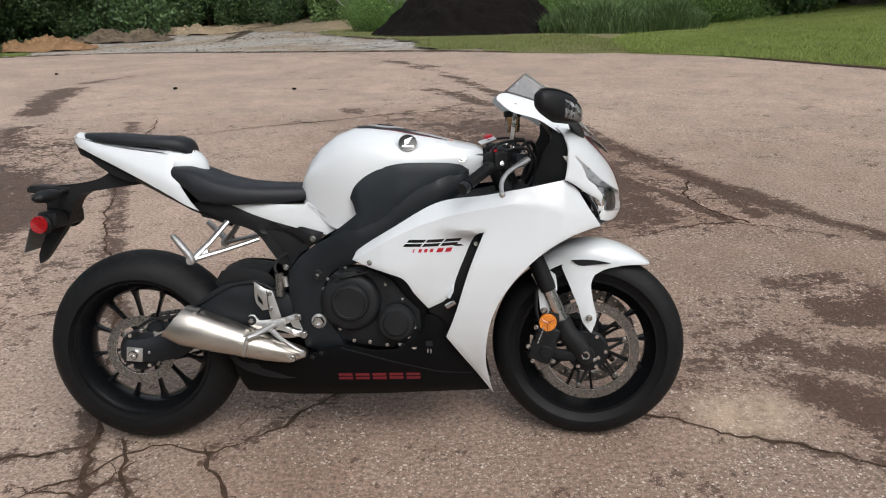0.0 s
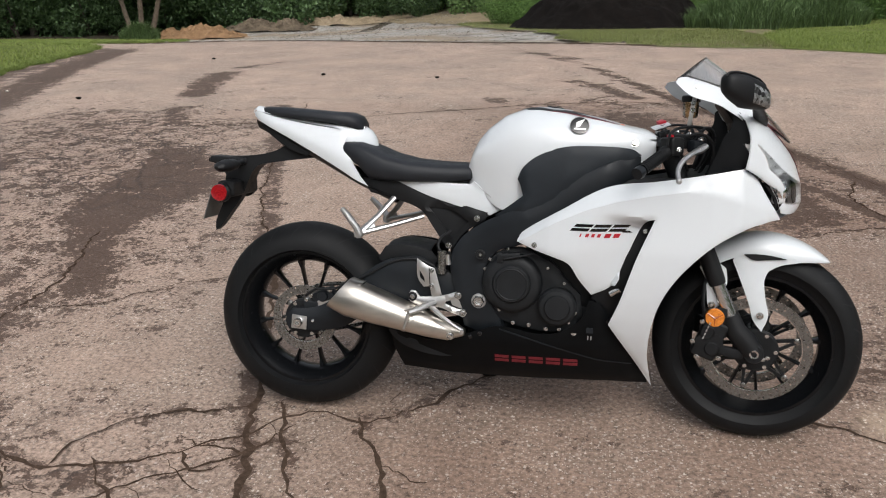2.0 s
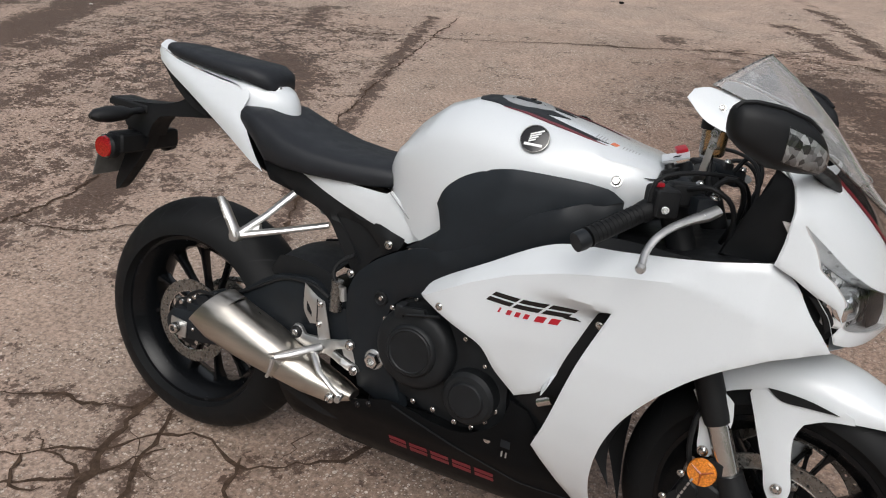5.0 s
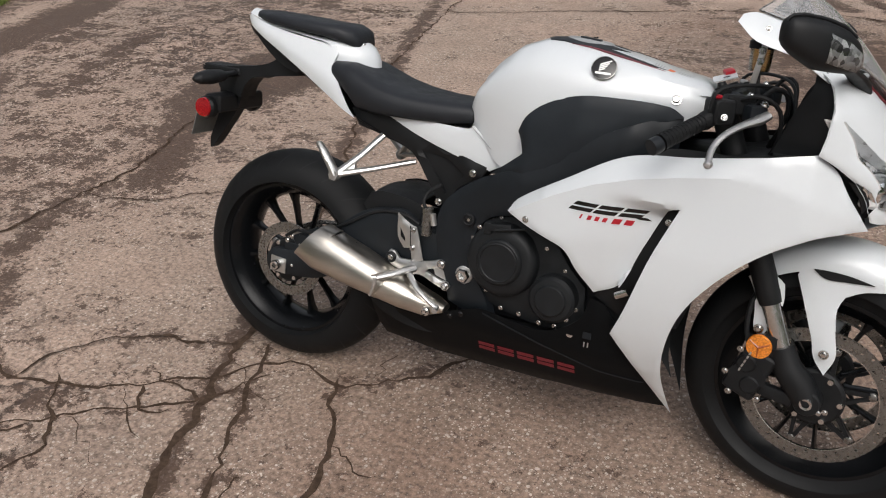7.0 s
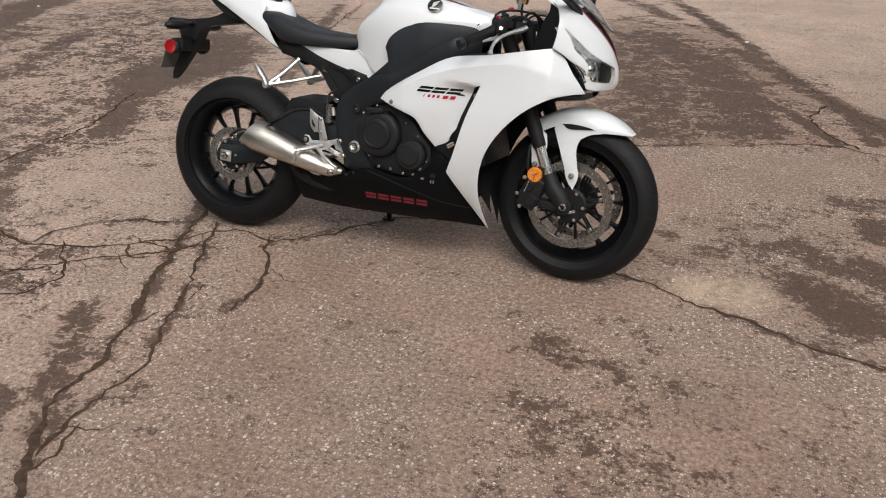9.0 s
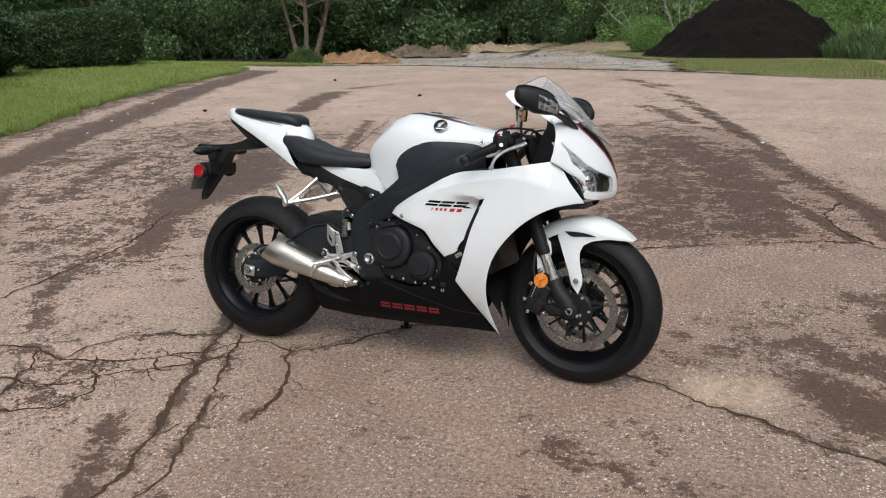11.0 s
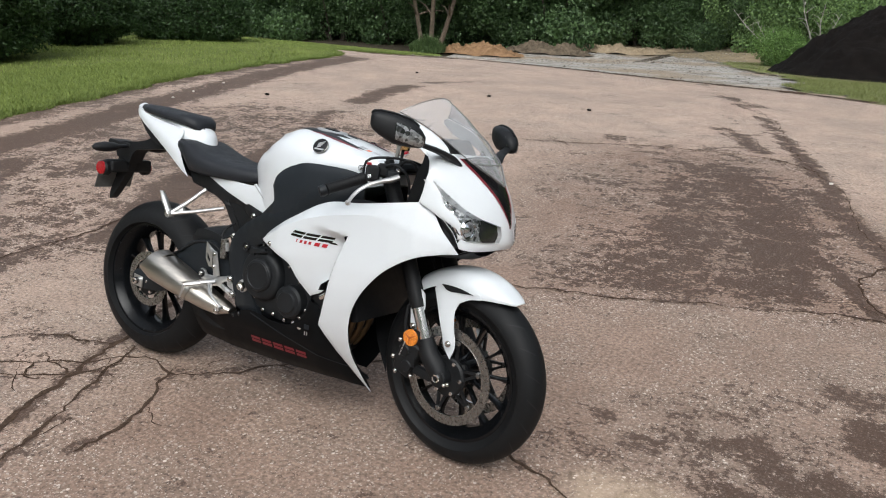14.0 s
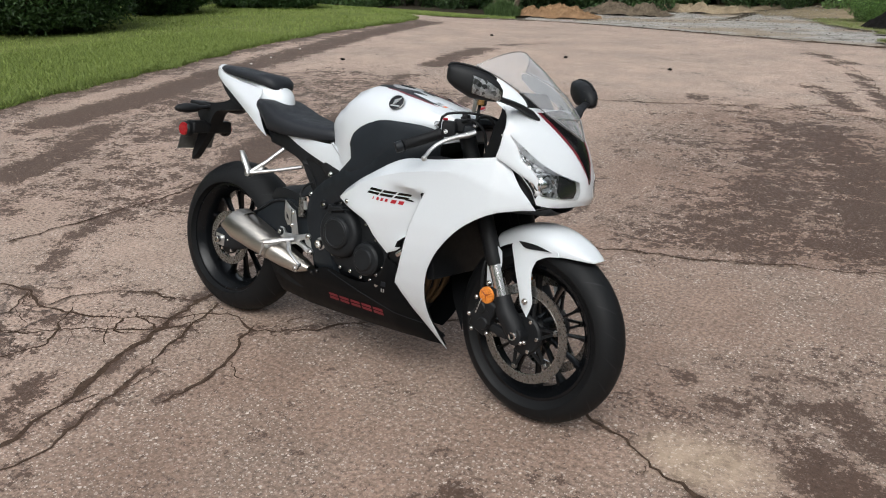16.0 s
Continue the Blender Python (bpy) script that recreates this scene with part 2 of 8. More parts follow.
def tube(points, radius, sides=10, step=None, flat=1.0):
    """A bar or hose along the points; radius is one number or one for each point."""
    P = [Vector(p) for p in points]
    R = list(radius) if isinstance(radius, (list, tuple)) else [radius] * len(P)
    if step:
        full = rounded(P, step, closed=False, corner=80)
        cum = [0.0]
        for a, b in zip(P, P[1:]):
            cum.append(cum[-1] + (b - a).length)
        run, acc = [0.0], 0.0
        for a, b in zip(full, full[1:]):
            acc += (b - a).length
            run.append(acc)
        R = [float(np.interp(d / acc * cum[-1], cum, R)) for d in run]
        P = full
    side = None
    secs = []
    for i, p in enumerate(P):
        t = (P[min(i + 1, len(P) - 1)] - P[max(i - 1, 0)]).normalized()
        if side is None:
            side = t.cross(Vector((0, 0, 1)) if abs(t.z) < 0.9 else Vector((0, 1, 0))).normalized()
        side = (side - t * side.dot(t)).normalized()
        up = t.cross(side)
        secs.append([p + R[i] * (math.cos(a) * side + flat * math.sin(a) * up) for a in (2 * math.pi * k / sides for k in range(sides))])
    return loft(secs)


def lathe(profile, centre=(0, 0, 0), segments=48, axis=None, caps=True):
    """A body turned about the y axis (or the given axis) through centre; profile: (radius, y) from one end to the other."""
    bm = bmesh.new()
    rings = []
    for r, y in profile:
        if r < 1e-6:
            rings.append([bm.verts.new((0, y, 0))])
        else:
            rings.append([bm.verts.new((r * math.cos(2 * math.pi * k / segments), y, r * math.sin(2 * math.pi * k / segments))) for k in range(segments)])
    for a, b in zip(rings, rings[1:]):
        for k in range(segments):
            q = (k + 1) % segments
            if len(a) == 1 and len(b) == 1:
                continue
            if len(a) == 1:
                bm.faces.new((a[0], b[q], b[k]))
            elif len(b) == 1:
                bm.faces.new((a[k], a[q], b[0]))
            else:
                bm.faces.new((a[k], a[q], b[q], b[k]))
    for ring in (rings[0], rings[-1]):
        if caps and len(ring) > 1 and profile[0] != profile[-1]:
            bm.faces.new(ring)
    bmesh.ops.recalc_face_normals(bm, faces=bm.faces)
    m = Matrix.Translation(centre)
    if axis is not None:
        m = m @ Vector((0, 1, 0)).rotation_difference(Vector(axis)).to_matrix().to_4x4()
    bm.transform(m)
    return bm


def block(size, m=None, bevel=0.004, segments=2):
    bm = bmesh.new()
    bmesh.ops.create_cube(bm, size=1, matrix=Matrix.Diagonal((*size, 1)))
    if bevel:
        bmesh.ops.bevel(bm, geom=bm.edges[:], offset=bevel, segments=segments, affect="EDGES", profile=0.6)
    if m is not None:
        bm.transform(m)
    return bm


def join(*bms):
    out = bmesh.new()
    for b in bms:
        me = bpy.data.meshes.new("t")
        b.to_mesh(me)
        b.free()
        out.from_mesh(me)
        bpy.data.meshes.remove(me)
    return out


def part(name, bm, mat, parent=None, label="", crease=35):
    """Links a bmesh as one mesh object under a thing or a part."""
    me = bpy.data.meshes.new(name)
    bm.to_mesh(me)
    bm.free()
    for m in mat if isinstance(mat, (list, tuple)) else [mat]:
        me.materials.append(m)
    me.shade_smooth()
    me.set_sharp_from_angle(angle=radians(crease))
    ob = new(name, me)
    if parent:
        ob.parent = parent
    if label:
        ob["label"] = label
    return ob


def share(ob, m, parent):
    """Another part on the same mesh."""
    o = new(ob.name.split(".")[0], ob.data)
    o.parent = parent
    o.matrix_basis = m
    return o


def table(v, rows):
    return float(np.interp(v, [r[0] for r in rows], [r[1] for r in rows]))


# ---- ground materials ----
def map_of(n, name):
    """A map laid on the pavement's own mesh."""
    a = n.new("ShaderNodeAttribute")
    a.attribute_name = name
    return a.outputs["Fac"]


def make_asphalt():
    m, n, l, b = material("old brown asphalt")
    tc = n.new("ShaderNodeTexCoord")
    where = tc.outputs["Object"]
    damp, course, crazed, sandy = (map_of(n, k) for k in ("damp", "course", "crazed", "sandy"))
    broad = texture(n, l, 0.4, 5, 0.6)
    mid = texture(n, l, 3.2, 6, 0.65)
    fine = texture(n, l, 60, 5, 0.75)
    col = ramp(n, l, broad, [(0.3, (0.325, 0.217, 0.162)), (0.5, (0.395, 0.272, 0.207)), (0.72, (0.46, 0.328, 0.256))])
    # paler, pinker asphalt beyond the long curved seam; towards the gravel, grazing sheen painted in
    col = mix(n, l, calc(n, l, "MULTIPLY", course, 0.8), col, (0.77, 0.585, 0.475))
    # greyer worn areas beside redder ones
    col = mix(n, l, ramp(n, l, texture(n, l, 1.1, 4, 0.6), [(0.42, (0.0,)), (0.66, (0.45,))]), col, (0.37, 0.30, 0.245))
    col = mix(n, l, 0.5, col, ramp(n, l, mid, [(0.28, (0.5,)), (0.7, (1.0,))]), "MULTIPLY")
    col = mix(n, l, 0.85, col, ramp(n, l, fine, [(0.34, (0.16,)), (0.62, (1.05,))]), "MULTIPLY")
    # damp and oily patches, ragged and broken up
    ragged = calc(n, l, "SUBTRACT", texture(n, l, 55, 6, 0.8), 0.5)
    parts = [calc(n, l, "MULTIPLY", calc(n, l, "SUBTRACT", texture(n, l, 2.2, 4, 0.55), 0.5), 0.9),
             calc(n, l, "MULTIPLY", calc(n, l, "SUBTRACT", texture(n, l, 7, 6, 0.72), 0.5), 2.0),
             calc(n, l, "MULTIPLY", calc(n, l, "SUBTRACT", texture(n, l, 24, 5, 0.78), 0.5), 1.9),
             calc(n, l, "MULTIPLY", ragged, 1.5), damp]
    level = parts[0]
    for p in parts[1:]:
        level = calc(n, l, "ADD", level, p)
    soaked = n.new("ShaderNodeMapRange")
    soaked.interpolation_type = "SMOOTHSTEP"
    soaked.inputs["From Min"].default_value, soaked.inputs["From Max"].default_value = 0.36, 0.47
    l.new(level, soaked.inputs["Value"])
    wet = soaked.outputs[0]
    col = mix(n, l, calc(n, l, "MULTIPLY", damp, 0.3), col, mix(n, l, 1.0, col, (0.55, 0.5, 0.47), "MULTIPLY"))
    col = mix(n, l, calc(n, l, "MULTIPLY", wet, 0.88), col, mix(n, l, fine, (0.022, 0.012, 0.0078), (0.10, 0.056, 0.036)))
    # chips of stone in the worn binder, three sizes
    chips = None
    for scale, limit, share in ((46, 0.27, 0.82), (75, 0.34, 0.66), (150, 0.36, 0.5)):
        v = n.new("ShaderNodeTexVoronoi")
        v.inputs["Scale"].default_value = scale
        l.new(where, v.inputs["Vector"])
        chip = calc(n, l, "LESS_THAN", v.outputs["Distance"], limit)
        sep = n.new("ShaderNodeSeparateColor")
        l.new(v.outputs["Color"], sep.inputs[0])
        pale = calc(n, l, "MULTIPLY", chip, calc(n, l, "GREATER_THAN", sep.outputs[0], share))
        pale = calc(n, l, "MULTIPLY", pale, ramp(n, l, texture(n, l, 2.2, 3, 0.5), [(0.35, (0.25,)), (0.6, (1.0,))]))
        col = mix(n, l, calc(n, l, "MULTIPLY", calc(n, l, "MULTIPLY", pale, 0.85), calc(n, l, "SUBTRACT", 1.0, calc(n, l, "MULTIPLY", wet, 0.82))), col, ramp(n, l, sep.outputs[1], [(0.0, (0.2, 0.15, 0.12)), (0.45, (0.44, 0.36, 0.30)), (1.0, (0.80, 0.72, 0.64))]))
        chips = chip if chips is None else calc(n, l, "ADD", chips, chip)
    # crazed area: a net of fine cracks
    web = n.new("ShaderNodeTexVoronoi")
    web.feature = "DISTANCE_TO_EDGE"
    web.inputs["Scale"].default_value = 4.5
    warp = n.new("ShaderNodeMix")
    warp.data_type = "VECTOR"
    warp.inputs[0].default_value = 0.06
    l.new(where, warp.inputs[4])
    tex = n.new("ShaderNodeTexNoise")
    tex.inputs["Scale"].default_value = 6
    l.new(where, tex.inputs["Vector"])
    l.new(tex.outputs["Color"], warp.inputs[5])
    l.new(warp.outputs[1], web.inputs["Vector"])
    net = calc(n, l, "LESS_THAN", calc(n, l, "SUBTRACT", web.outputs["Distance"], calc(n, l, "MULTIPLY", ragged, 0.3)), 0.03)
    net = calc(n, l, "MULTIPLY", net, crazed)
    col = mix(n, l, calc(n, l, "MULTIPLY", net, 0.6), col, (0.05, 0.036, 0.03))
    # a dry patch of pale sand
    col = mix(n, l, calc(n, l, "MULTIPLY", sandy, ramp(n, l, texture(n, l, 14, 5, 0.7), [(0.35, (0.15,)), (0.6, (0.62,))])), col, (0.56, 0.43, 0.31))
    l.new(col, b.inputs["Base Color"])
    l.new(calc(n, l, "SUBTRACT", 0.74, calc(n, l, "MULTIPLY", wet, 0.08)), b.inputs["Roughness"])
    b.inputs["Specular IOR Level"].default_value = 0.4
    h = calc(n, l, "ADD", calc(n, l, "MULTIPLY", fine, 0.7), calc(n, l, "MULTIPLY", chips, 0.35))
    h = calc(n, l, "SUBTRACT", h, calc(n, l, "MULTIPLY", net, 1.5))
    relief(n, l, b, h, 0.8, 0.005)
    return m


def make_soil(name, dark, light, scale, bump):
    m, n, l, b = material(name)
    a, c = texture(n, l, scale, 6, 0.7), texture(n, l, scale * 12, 4, 0.7)
    col = ramp(n, l, a, [(0.3, dark), (0.7, light)])
    col = mix(n, l, 0.6, col, ramp(n, l, c, [(0.3, (0.45,)), (0.7, (1.0,))]), "MULTIPLY")
    l.new(col, b.inputs["Base Color"])
    b.inputs["Roughness"].default_value = 0.95
    b.inputs["Specular IOR Level"].default_value = 0.15
    relief(n, l, b, c, 0.8, bump)
    return m


def make_gravel():
    """Grey grit with sandy and weedy patches and scattered stones."""
    m, n, l, b = material("grey gravel")
    a, c = texture(n, l, 1.6, 9, 0.78, stretch=(1.0, 0.5, 1)), texture(n, l, 14, 7, 0.8)
    col = ramp(n, l, a, [(0.36, (0.16, 0.14, 0.11)), (0.45, (0.32, 0.30, 0.27)), (0.54, (0.46, 0.44, 0.41)), (0.68, (0.42, 0.35, 0.26))])
    col = mix(n, l, ramp(n, l, texture(n, l, 0.3, 7, 0.7), [(0.47, (0.0,)), (0.58, (0.8,))]), col, (0.33, 0.245, 0.16))
    col = mix(n, l, 0.8, col, ramp(n, l, c, [(0.38, (0.4,)), (0.6, (1.0,))]), "MULTIPLY")
    l.new(col, b.inputs["Base Color"])
    b.inputs["Roughness"].default_value = 0.9
    relief(n, l, b, c, 0.9, 0.02)
    return m


def make_leaf(name, dark, light, vary=0.35):
    m, n, l, b = material(name)
    g = n.new("ShaderNodeNewGeometry")
    col = ramp(n, l, g.outputs["Random Per Island"], [(0.0, dark), (0.6, light), (1.0, tuple(c * 1.35 for c in light))])
    o = n.new("ShaderNodeObjectInfo")
    col = mix(n, l, vary, col, ramp(n, l, o.outputs["Random"], [(0.0, (0.5, 0.6, 0.5)), (1.0, (1.0, 1.0, 0.8))]), "MULTIPLY")
    t = n.new("ShaderNodeBsdfTranslucent")
    x = n.new("ShaderNodeMixShader")
    l.new(col, b.inputs["Base Color"])
    l.new(col, t.inputs["Color"])
    b.inputs["Roughness"].default_value = 0.55
    x.inputs[0].default_value = 0.35
    l.new(b.outputs[0], x.inputs[1])
    l.new(t.outputs[0], x.inputs[2])
    l.new(x.outputs[0], n["Material Output"].inputs["Surface"])
    return m


def make_rough_grass():
    """Dull grass broken by bare earth."""
    m, n, l, b = material("rough grass and earth")
    a, c = texture(n, l, 1.4, 7, 0.7), texture(n, l, 16, 6, 0.75)
    col = ramp(n, l, a, [(0.42, (0.27, 0.20, 0.13)), (0.47, (0.21, 0.20, 0.085)), (0.58, (0.16, 0.20, 0.055)), (0.7, (0.22, 0.21, 0.10))])
    col = mix(n, l, 0.75, col, ramp(n, l, c, [(0.35, (0.4,)), (0.65, (1.0,))]), "MULTIPLY")
    l.new(col, b.inputs["Base Color"])
    b.inputs["Roughness"].default_value = 0.95
    relief(n, l, b, c, 0.8, 0.02)
    return m


ASPHALT = make_asphalt()
CRACK = make_soil("damp grit in a crack", (0.045, 0.029, 0.02), (0.125, 0.083, 0.058), 40, 0.004)
GRAVEL = make_gravel()
EARTH = make_soil("woodland soil", (0.035, 0.03, 0.02), (0.08, 0.065, 0.045), 1.5, 0.03)
CLAY = make_soil("orange clay", (0.19, 0.11, 0.058), (0.36, 0.225, 0.125), 2, 0.04)
SUBSOIL = make_soil("brown subsoil", (0.07, 0.055, 0.04), (0.22, 0.175, 0.125), 3, 0.05)
SANDY = make_soil("sandy soil", (0.22, 0.17, 0.11), (0.40, 0.32, 0.22), 1.5, 0.04)
MULCH = make_soil("black mulch", (0.0035, 0.0026, 0.0022), (0.013, 0.0098, 0.0085), 4, 0.05)
TURF = make_soil("turf", (0.095, 0.125, 0.03), (0.19, 0.225, 0.062), 1.2, 0.02)
TANSOIL = make_soil("tan earth", (0.20, 0.17, 0.10), (0.37, 0.285, 0.19), 1.1, 0.03)
ROUGHGRASS = make_rough_grass()
DULLBLADE = make_leaf("dull grass blade", (0.11, 0.13, 0.04), (0.21, 0.235, 0.08))
BLADE = make_leaf("grass blade", (0.115, 0.16, 0.034), (0.245, 0.305, 0.078))
LEAF = make_leaf("broad leaves", (0.027, 0.056, 0.023), (0.085, 0.148, 0.056))
RANK = make_leaf("rank grass", (0.06, 0.10, 0.035), (0.14, 0.21, 0.085))
VINE = make_leaf("creeper leaves", (0.06, 0.12, 0.028), (0.16, 0.27, 0.075))
# lighter copy of the leaf colour, standing in for light on the wood
PALELEAF = make_leaf("pale broad leaves", (0.07, 0.125, 0.046), (0.19, 0.295, 0.105))
NEEDLE = make_leaf("hedge leaves", (0.016, 0.035, 0.012), (0.045, 0.09, 0.028))
DARKBARK = simple("dark bark", (0.055, 0.045, 0.036), 0.9, vary=0.4, scale=8, bump=0.02, bump_scale=30)
BARK = simple("bark", (0.13, 0.10, 0.075), 0.9, vary=0.4, scale=8, bump=0.02, bump_scale=30)
DEADWOOD = simple("bare grey wood", (0.32, 0.3, 0.27), 0.85, vary=0.2, scale=10)


# ---- ground ----
def lay(name, outline, lift, mat, label, category, step=0.5, rough=0.0, smooth_edge=0.4):
    out = [(p.x, p.y) for p in rounded(outline, smooth_edge)]

    def at(x, y):
        r = rough * noise.noise(Vector((x * 1.7, y * 1.7, 3))) if rough else 0.0
        return Vector((x, y, ground_z(x, y) + lift + r))

    bm = sheet(out, at, thick=0.0, step=step)
    for v in bm.verts:
        if v.is_boundary and lift > 0:
            v.co.z = ground_z(v.co.x, v.co.y) + 0.005
    ob = part(name, bm, mat)
    return tagged(ob, label, category, kind="structure")


bm = bmesh.new()
xs = [-400, -200, -100, -60] + list(range(-45, 46, 3)) + [60, 100, 200, 400]
ys = [-300, -150, -60, -30, -15, -6] + list(range(0, 70, 3)) + [80, 100, 150, 300, 600]
grid = [[bm.verts.new((x, y, ground_z(x, y) - 0.09)) for x in xs] for y in ys]
for r0, r1 in zip(grid, grid[1:]):
    for i in range(len(xs) - 1):
        bm.faces.new((r0[i], r0[i + 1], r1[i + 1], r1[i]))
tagged(part("ground", bm, EARTH), "dark woodland soil under the trees", "ground", kind="structure")

DRIVE = [(-6.2, -14), (13, -14), (13, 3.5), (8.4, 7.4), (5.9, 10.4), (4.8, 11.9), (3.4, 13.7), (1.2, 14.1), (-0.1, 14.4), (-1.8, 14.4), (-3.0, 15.0),
         (-5.3, 15.8), (-8.6, 17.6), (-9.6, 17.4), (-9.9, 16.0), (-11.0, 15.1), (-10.4, 14.6), (-9.0, 13.4), (-8.6, 12.2), (-8.2, 10.3), (-7.7, 8.0), (-7.1, 6.2), (-6.6, 4.4), (-6.3, 3.0), (-6.2, 0)]
lay("pavement", DRIVE, 0.0, ASPHALT, "worn reddish-brown asphalt with cracks and damp patches", "driveway", step=0.6, smooth_edge=0.25)
pavement = bpy.data.objects["pavement"]
bm = bmesh.new()
bm.from_mesh(pavement.data)
for x0, y0, x1, y1 in ((-9, -2, 6, 16), (-8, 0, 4, 12), (-5.5, 0.3, 3, 8.5), (-3.5, 0.4, 2.6, 6.5)):
    bmesh.ops.subdivide_edges(bm, edges=[e for e in bm.edges if all(x0 < v.co.x < x1 and y0 < v.co.y < y1 for v in e.verts)], cuts=1, use_grid_fill=True)
bmesh.ops.triangulate(bm, faces=[f for f in bm.faces if len(f.verts) > 3])
for v in bm.verts:
    v.co.z = ground_z(v.co.x, v.co.y)
bm.to_mesh(pavement.data)
bm.free()
pavement.data.shade_smooth()
FLAT = np.array([v.co.xy for v in pavement.data.vertices])


def reach(pts):
    """How far each place on the pavement lies from a line."""
    best = np.full(len(FLAT), 1e9)
    for a, b in zip(pts, pts[1:] if len(pts) > 1 else pts):
        a, b = np.array(a, float), np.array(b, float)
        d = b - a
        t = np.clip(((FLAT - a) @ d) / max(1e-9, d @ d), 0, 1)
        best = np.minimum(best, np.linalg.norm(FLAT - a - t[:, None] * d, axis=1))
    return best


def within(poly):
    hit = np.zeros(len(FLAT), bool)
    for (xa, ya), (xb, yb) in zip(poly, poly[1:] + poly[:1]):
        if ya != yb:
            hit ^= ((ya > FLAT[:, 1]) != (yb > FLAT[:, 1])) & (FLAT[:, 0] < (xb - xa) * (FLAT[:, 1] - ya) / (yb - ya) + xa)
    return hit


def ease(v):
    v = np.clip(v, 0, 1)
    return v * v * (3 - 2 * v)


def streak(old, k, r, *pts):
    """A stain of strength k that follows a line, r wide to either side."""
    return np.maximum(old, k * ease((r - reach(list(pts))) / (0.75 * r)))


def pool(old, k, soft, *pts):
    """A stain that fills an outline and fades out over its edge."""
    d = reach(list(pts) + [pts[0]])
    return np.maximum(old, k * np.where(within(list(pts)), 0.6 + 0.4 * ease(d / soft), 0.6 * ease(1 - d / soft)))


SEAM = [(-1.65, 14.1), (-0.94, 12.52), (-0.4, 11.2), (0.02, 10.3), (0.3, 9.4), (0.62, 8.5), (0.88, 7.75), (1.17, 6.75), (1.45, 6.0), (1.66, 5.45), (1.85, 5.0), (2.1, 4.4), (2.4, 4.0)]
none = np.zeros(len(FLAT))
damp = none + 0.06 * (FLAT[:, 1] < 8)
# mottled all over behind the rear wheel, less so in front
damp = pool(damp, 0.36, 0.5, (-5.4, 4.0), (-5.6, 6.5), (-4.8, 7.6), (-3.0, 7.0), (-1.9, 4.0), (-1.9, 3.0), (-2.4, 2.3), (-3.6, 2.4), (-4.8, 3.2))
damp = pool(damp, 0.2, 0.3, (-2.5, 1.4), (-2.3, 2.5), (-1.2, 2.5), (-0.7, 1.2), (-0.8, 0.6), (-1.6, 1.0))
# beyond the cross seam, up to the long curved one
damp = pool(damp, 0.54, 0.25, (0.2, 7.4), (0.72, 7.3), (1.1, 6.5), (1.3, 5.7), (1.42, 4.9), (1.45, 4.36), (0.9, 4.13), (0.32, 3.96), (0.0, 3.88), (0.05, 4.6), (0.1, 5.5), (-0.1, 6.2), (-0.2, 7.0))
damp = pool(damp, 0.33, 0.5, (-0.8, 6.2), (-0.5, 7.9), (0.3, 8.2), (0.95, 7.3), (1.4, 6.0), (1.6, 4.4), (0.3, 3.95), (-0.4, 3.8), (-0.3, 4.8))
damp = streak(damp, 0.7, 0.4, (0.45, 6.8), (0.9, 5.9), (1.1, 4.9))
damp = streak(damp, 0.62, 0.3, (0.45, 4.25), (0.85, 4.4), (1.25, 4.5))
damp = streak(damp, 0.58, 0.25, (0.3, 5.3), (0.6, 4.7))
damp = streak(damp, 0.68, 0.2, (-0.25, 9.15), (0.1, 8.75), (0.4, 8.0))
damp = streak(damp, 0.45, 0.2, (-0.95, 7.95), (-0.8, 7.7))
damp = streak(damp, 0.8, 0.13, (0.38, 9.1), (0.72, 8.1), (0.98, 7.3))
damp = streak(damp, 0.68, 0.17, (1.05, 6.7), (1.34, 5.95), (1.58, 5.4), (1.82, 4.9), (2.05, 4.4))
damp = streak(damp, 0.85, 0.075, (1.16, 5.27), (1.37, 4.96), (1.52, 4.57), (1.68, 4.29), (1.92, 4.17), (2.3, 4.1))
damp = streak(damp, 0.7, 0.1, (1.72, 5.08), (1.76, 4.75), (1.8, 4.46))
damp = streak(damp, 0.5, 0.2, (-0.5, 11.7), (-0.2, 11.3))
damp = streak(damp, 0.72, 0.09, *SEAM[0:8])
damp = np.where((FLAT[:, 1] - 0.33 * FLAT[:, 0] > 3.84) | (FLAT[:, 0] < -1.2), damp, 0.06)
damp = streak(damp, 0.62, 0.14, *SEAM[10:13], (2.8, 3.55))
# beside the front wheel
damp = streak(damp, 0.78, 0.22, (1.36, 2.58), (1.43, 2.48), (1.5, 2.38))
damp = streak(damp, 0.52, 0.2, (1.3, 2.92), (1.43, 2.8))
damp = streak(damp, 0.62, 0.26, (1.6, 2.8), (1.75, 2.62))
damp = streak(damp, 0.72, 0.27, (1.72, 3.2), (1.95, 3.25))
damp = streak(damp, 0.55, 0.1, (0.94, 2.78), (1.02, 2.78))
damp = streak(damp, 0.45, 0.12, (0.68, 2.7), (0.8, 2.86))
damp = streak(damp, 0.45, 0.12, (1.5, 3.5), (1.85, 3.58))
damp = pool(damp, 0.33, 0.3, (0.6, 2.6), (1.2, 3.3), (1.9, 3.5), (2.1, 2.4), (1.3, 2.2))
damp = pool(damp, 0.27, 0.3, (0.25, 1.7), (0.7, 2.0), (1.5, 1.7), (1.6, 0.7), (0.4, 0.4))
damp = streak(damp, 0.4, 0.12, (0.5, 1.9), (0.62, 1.8))
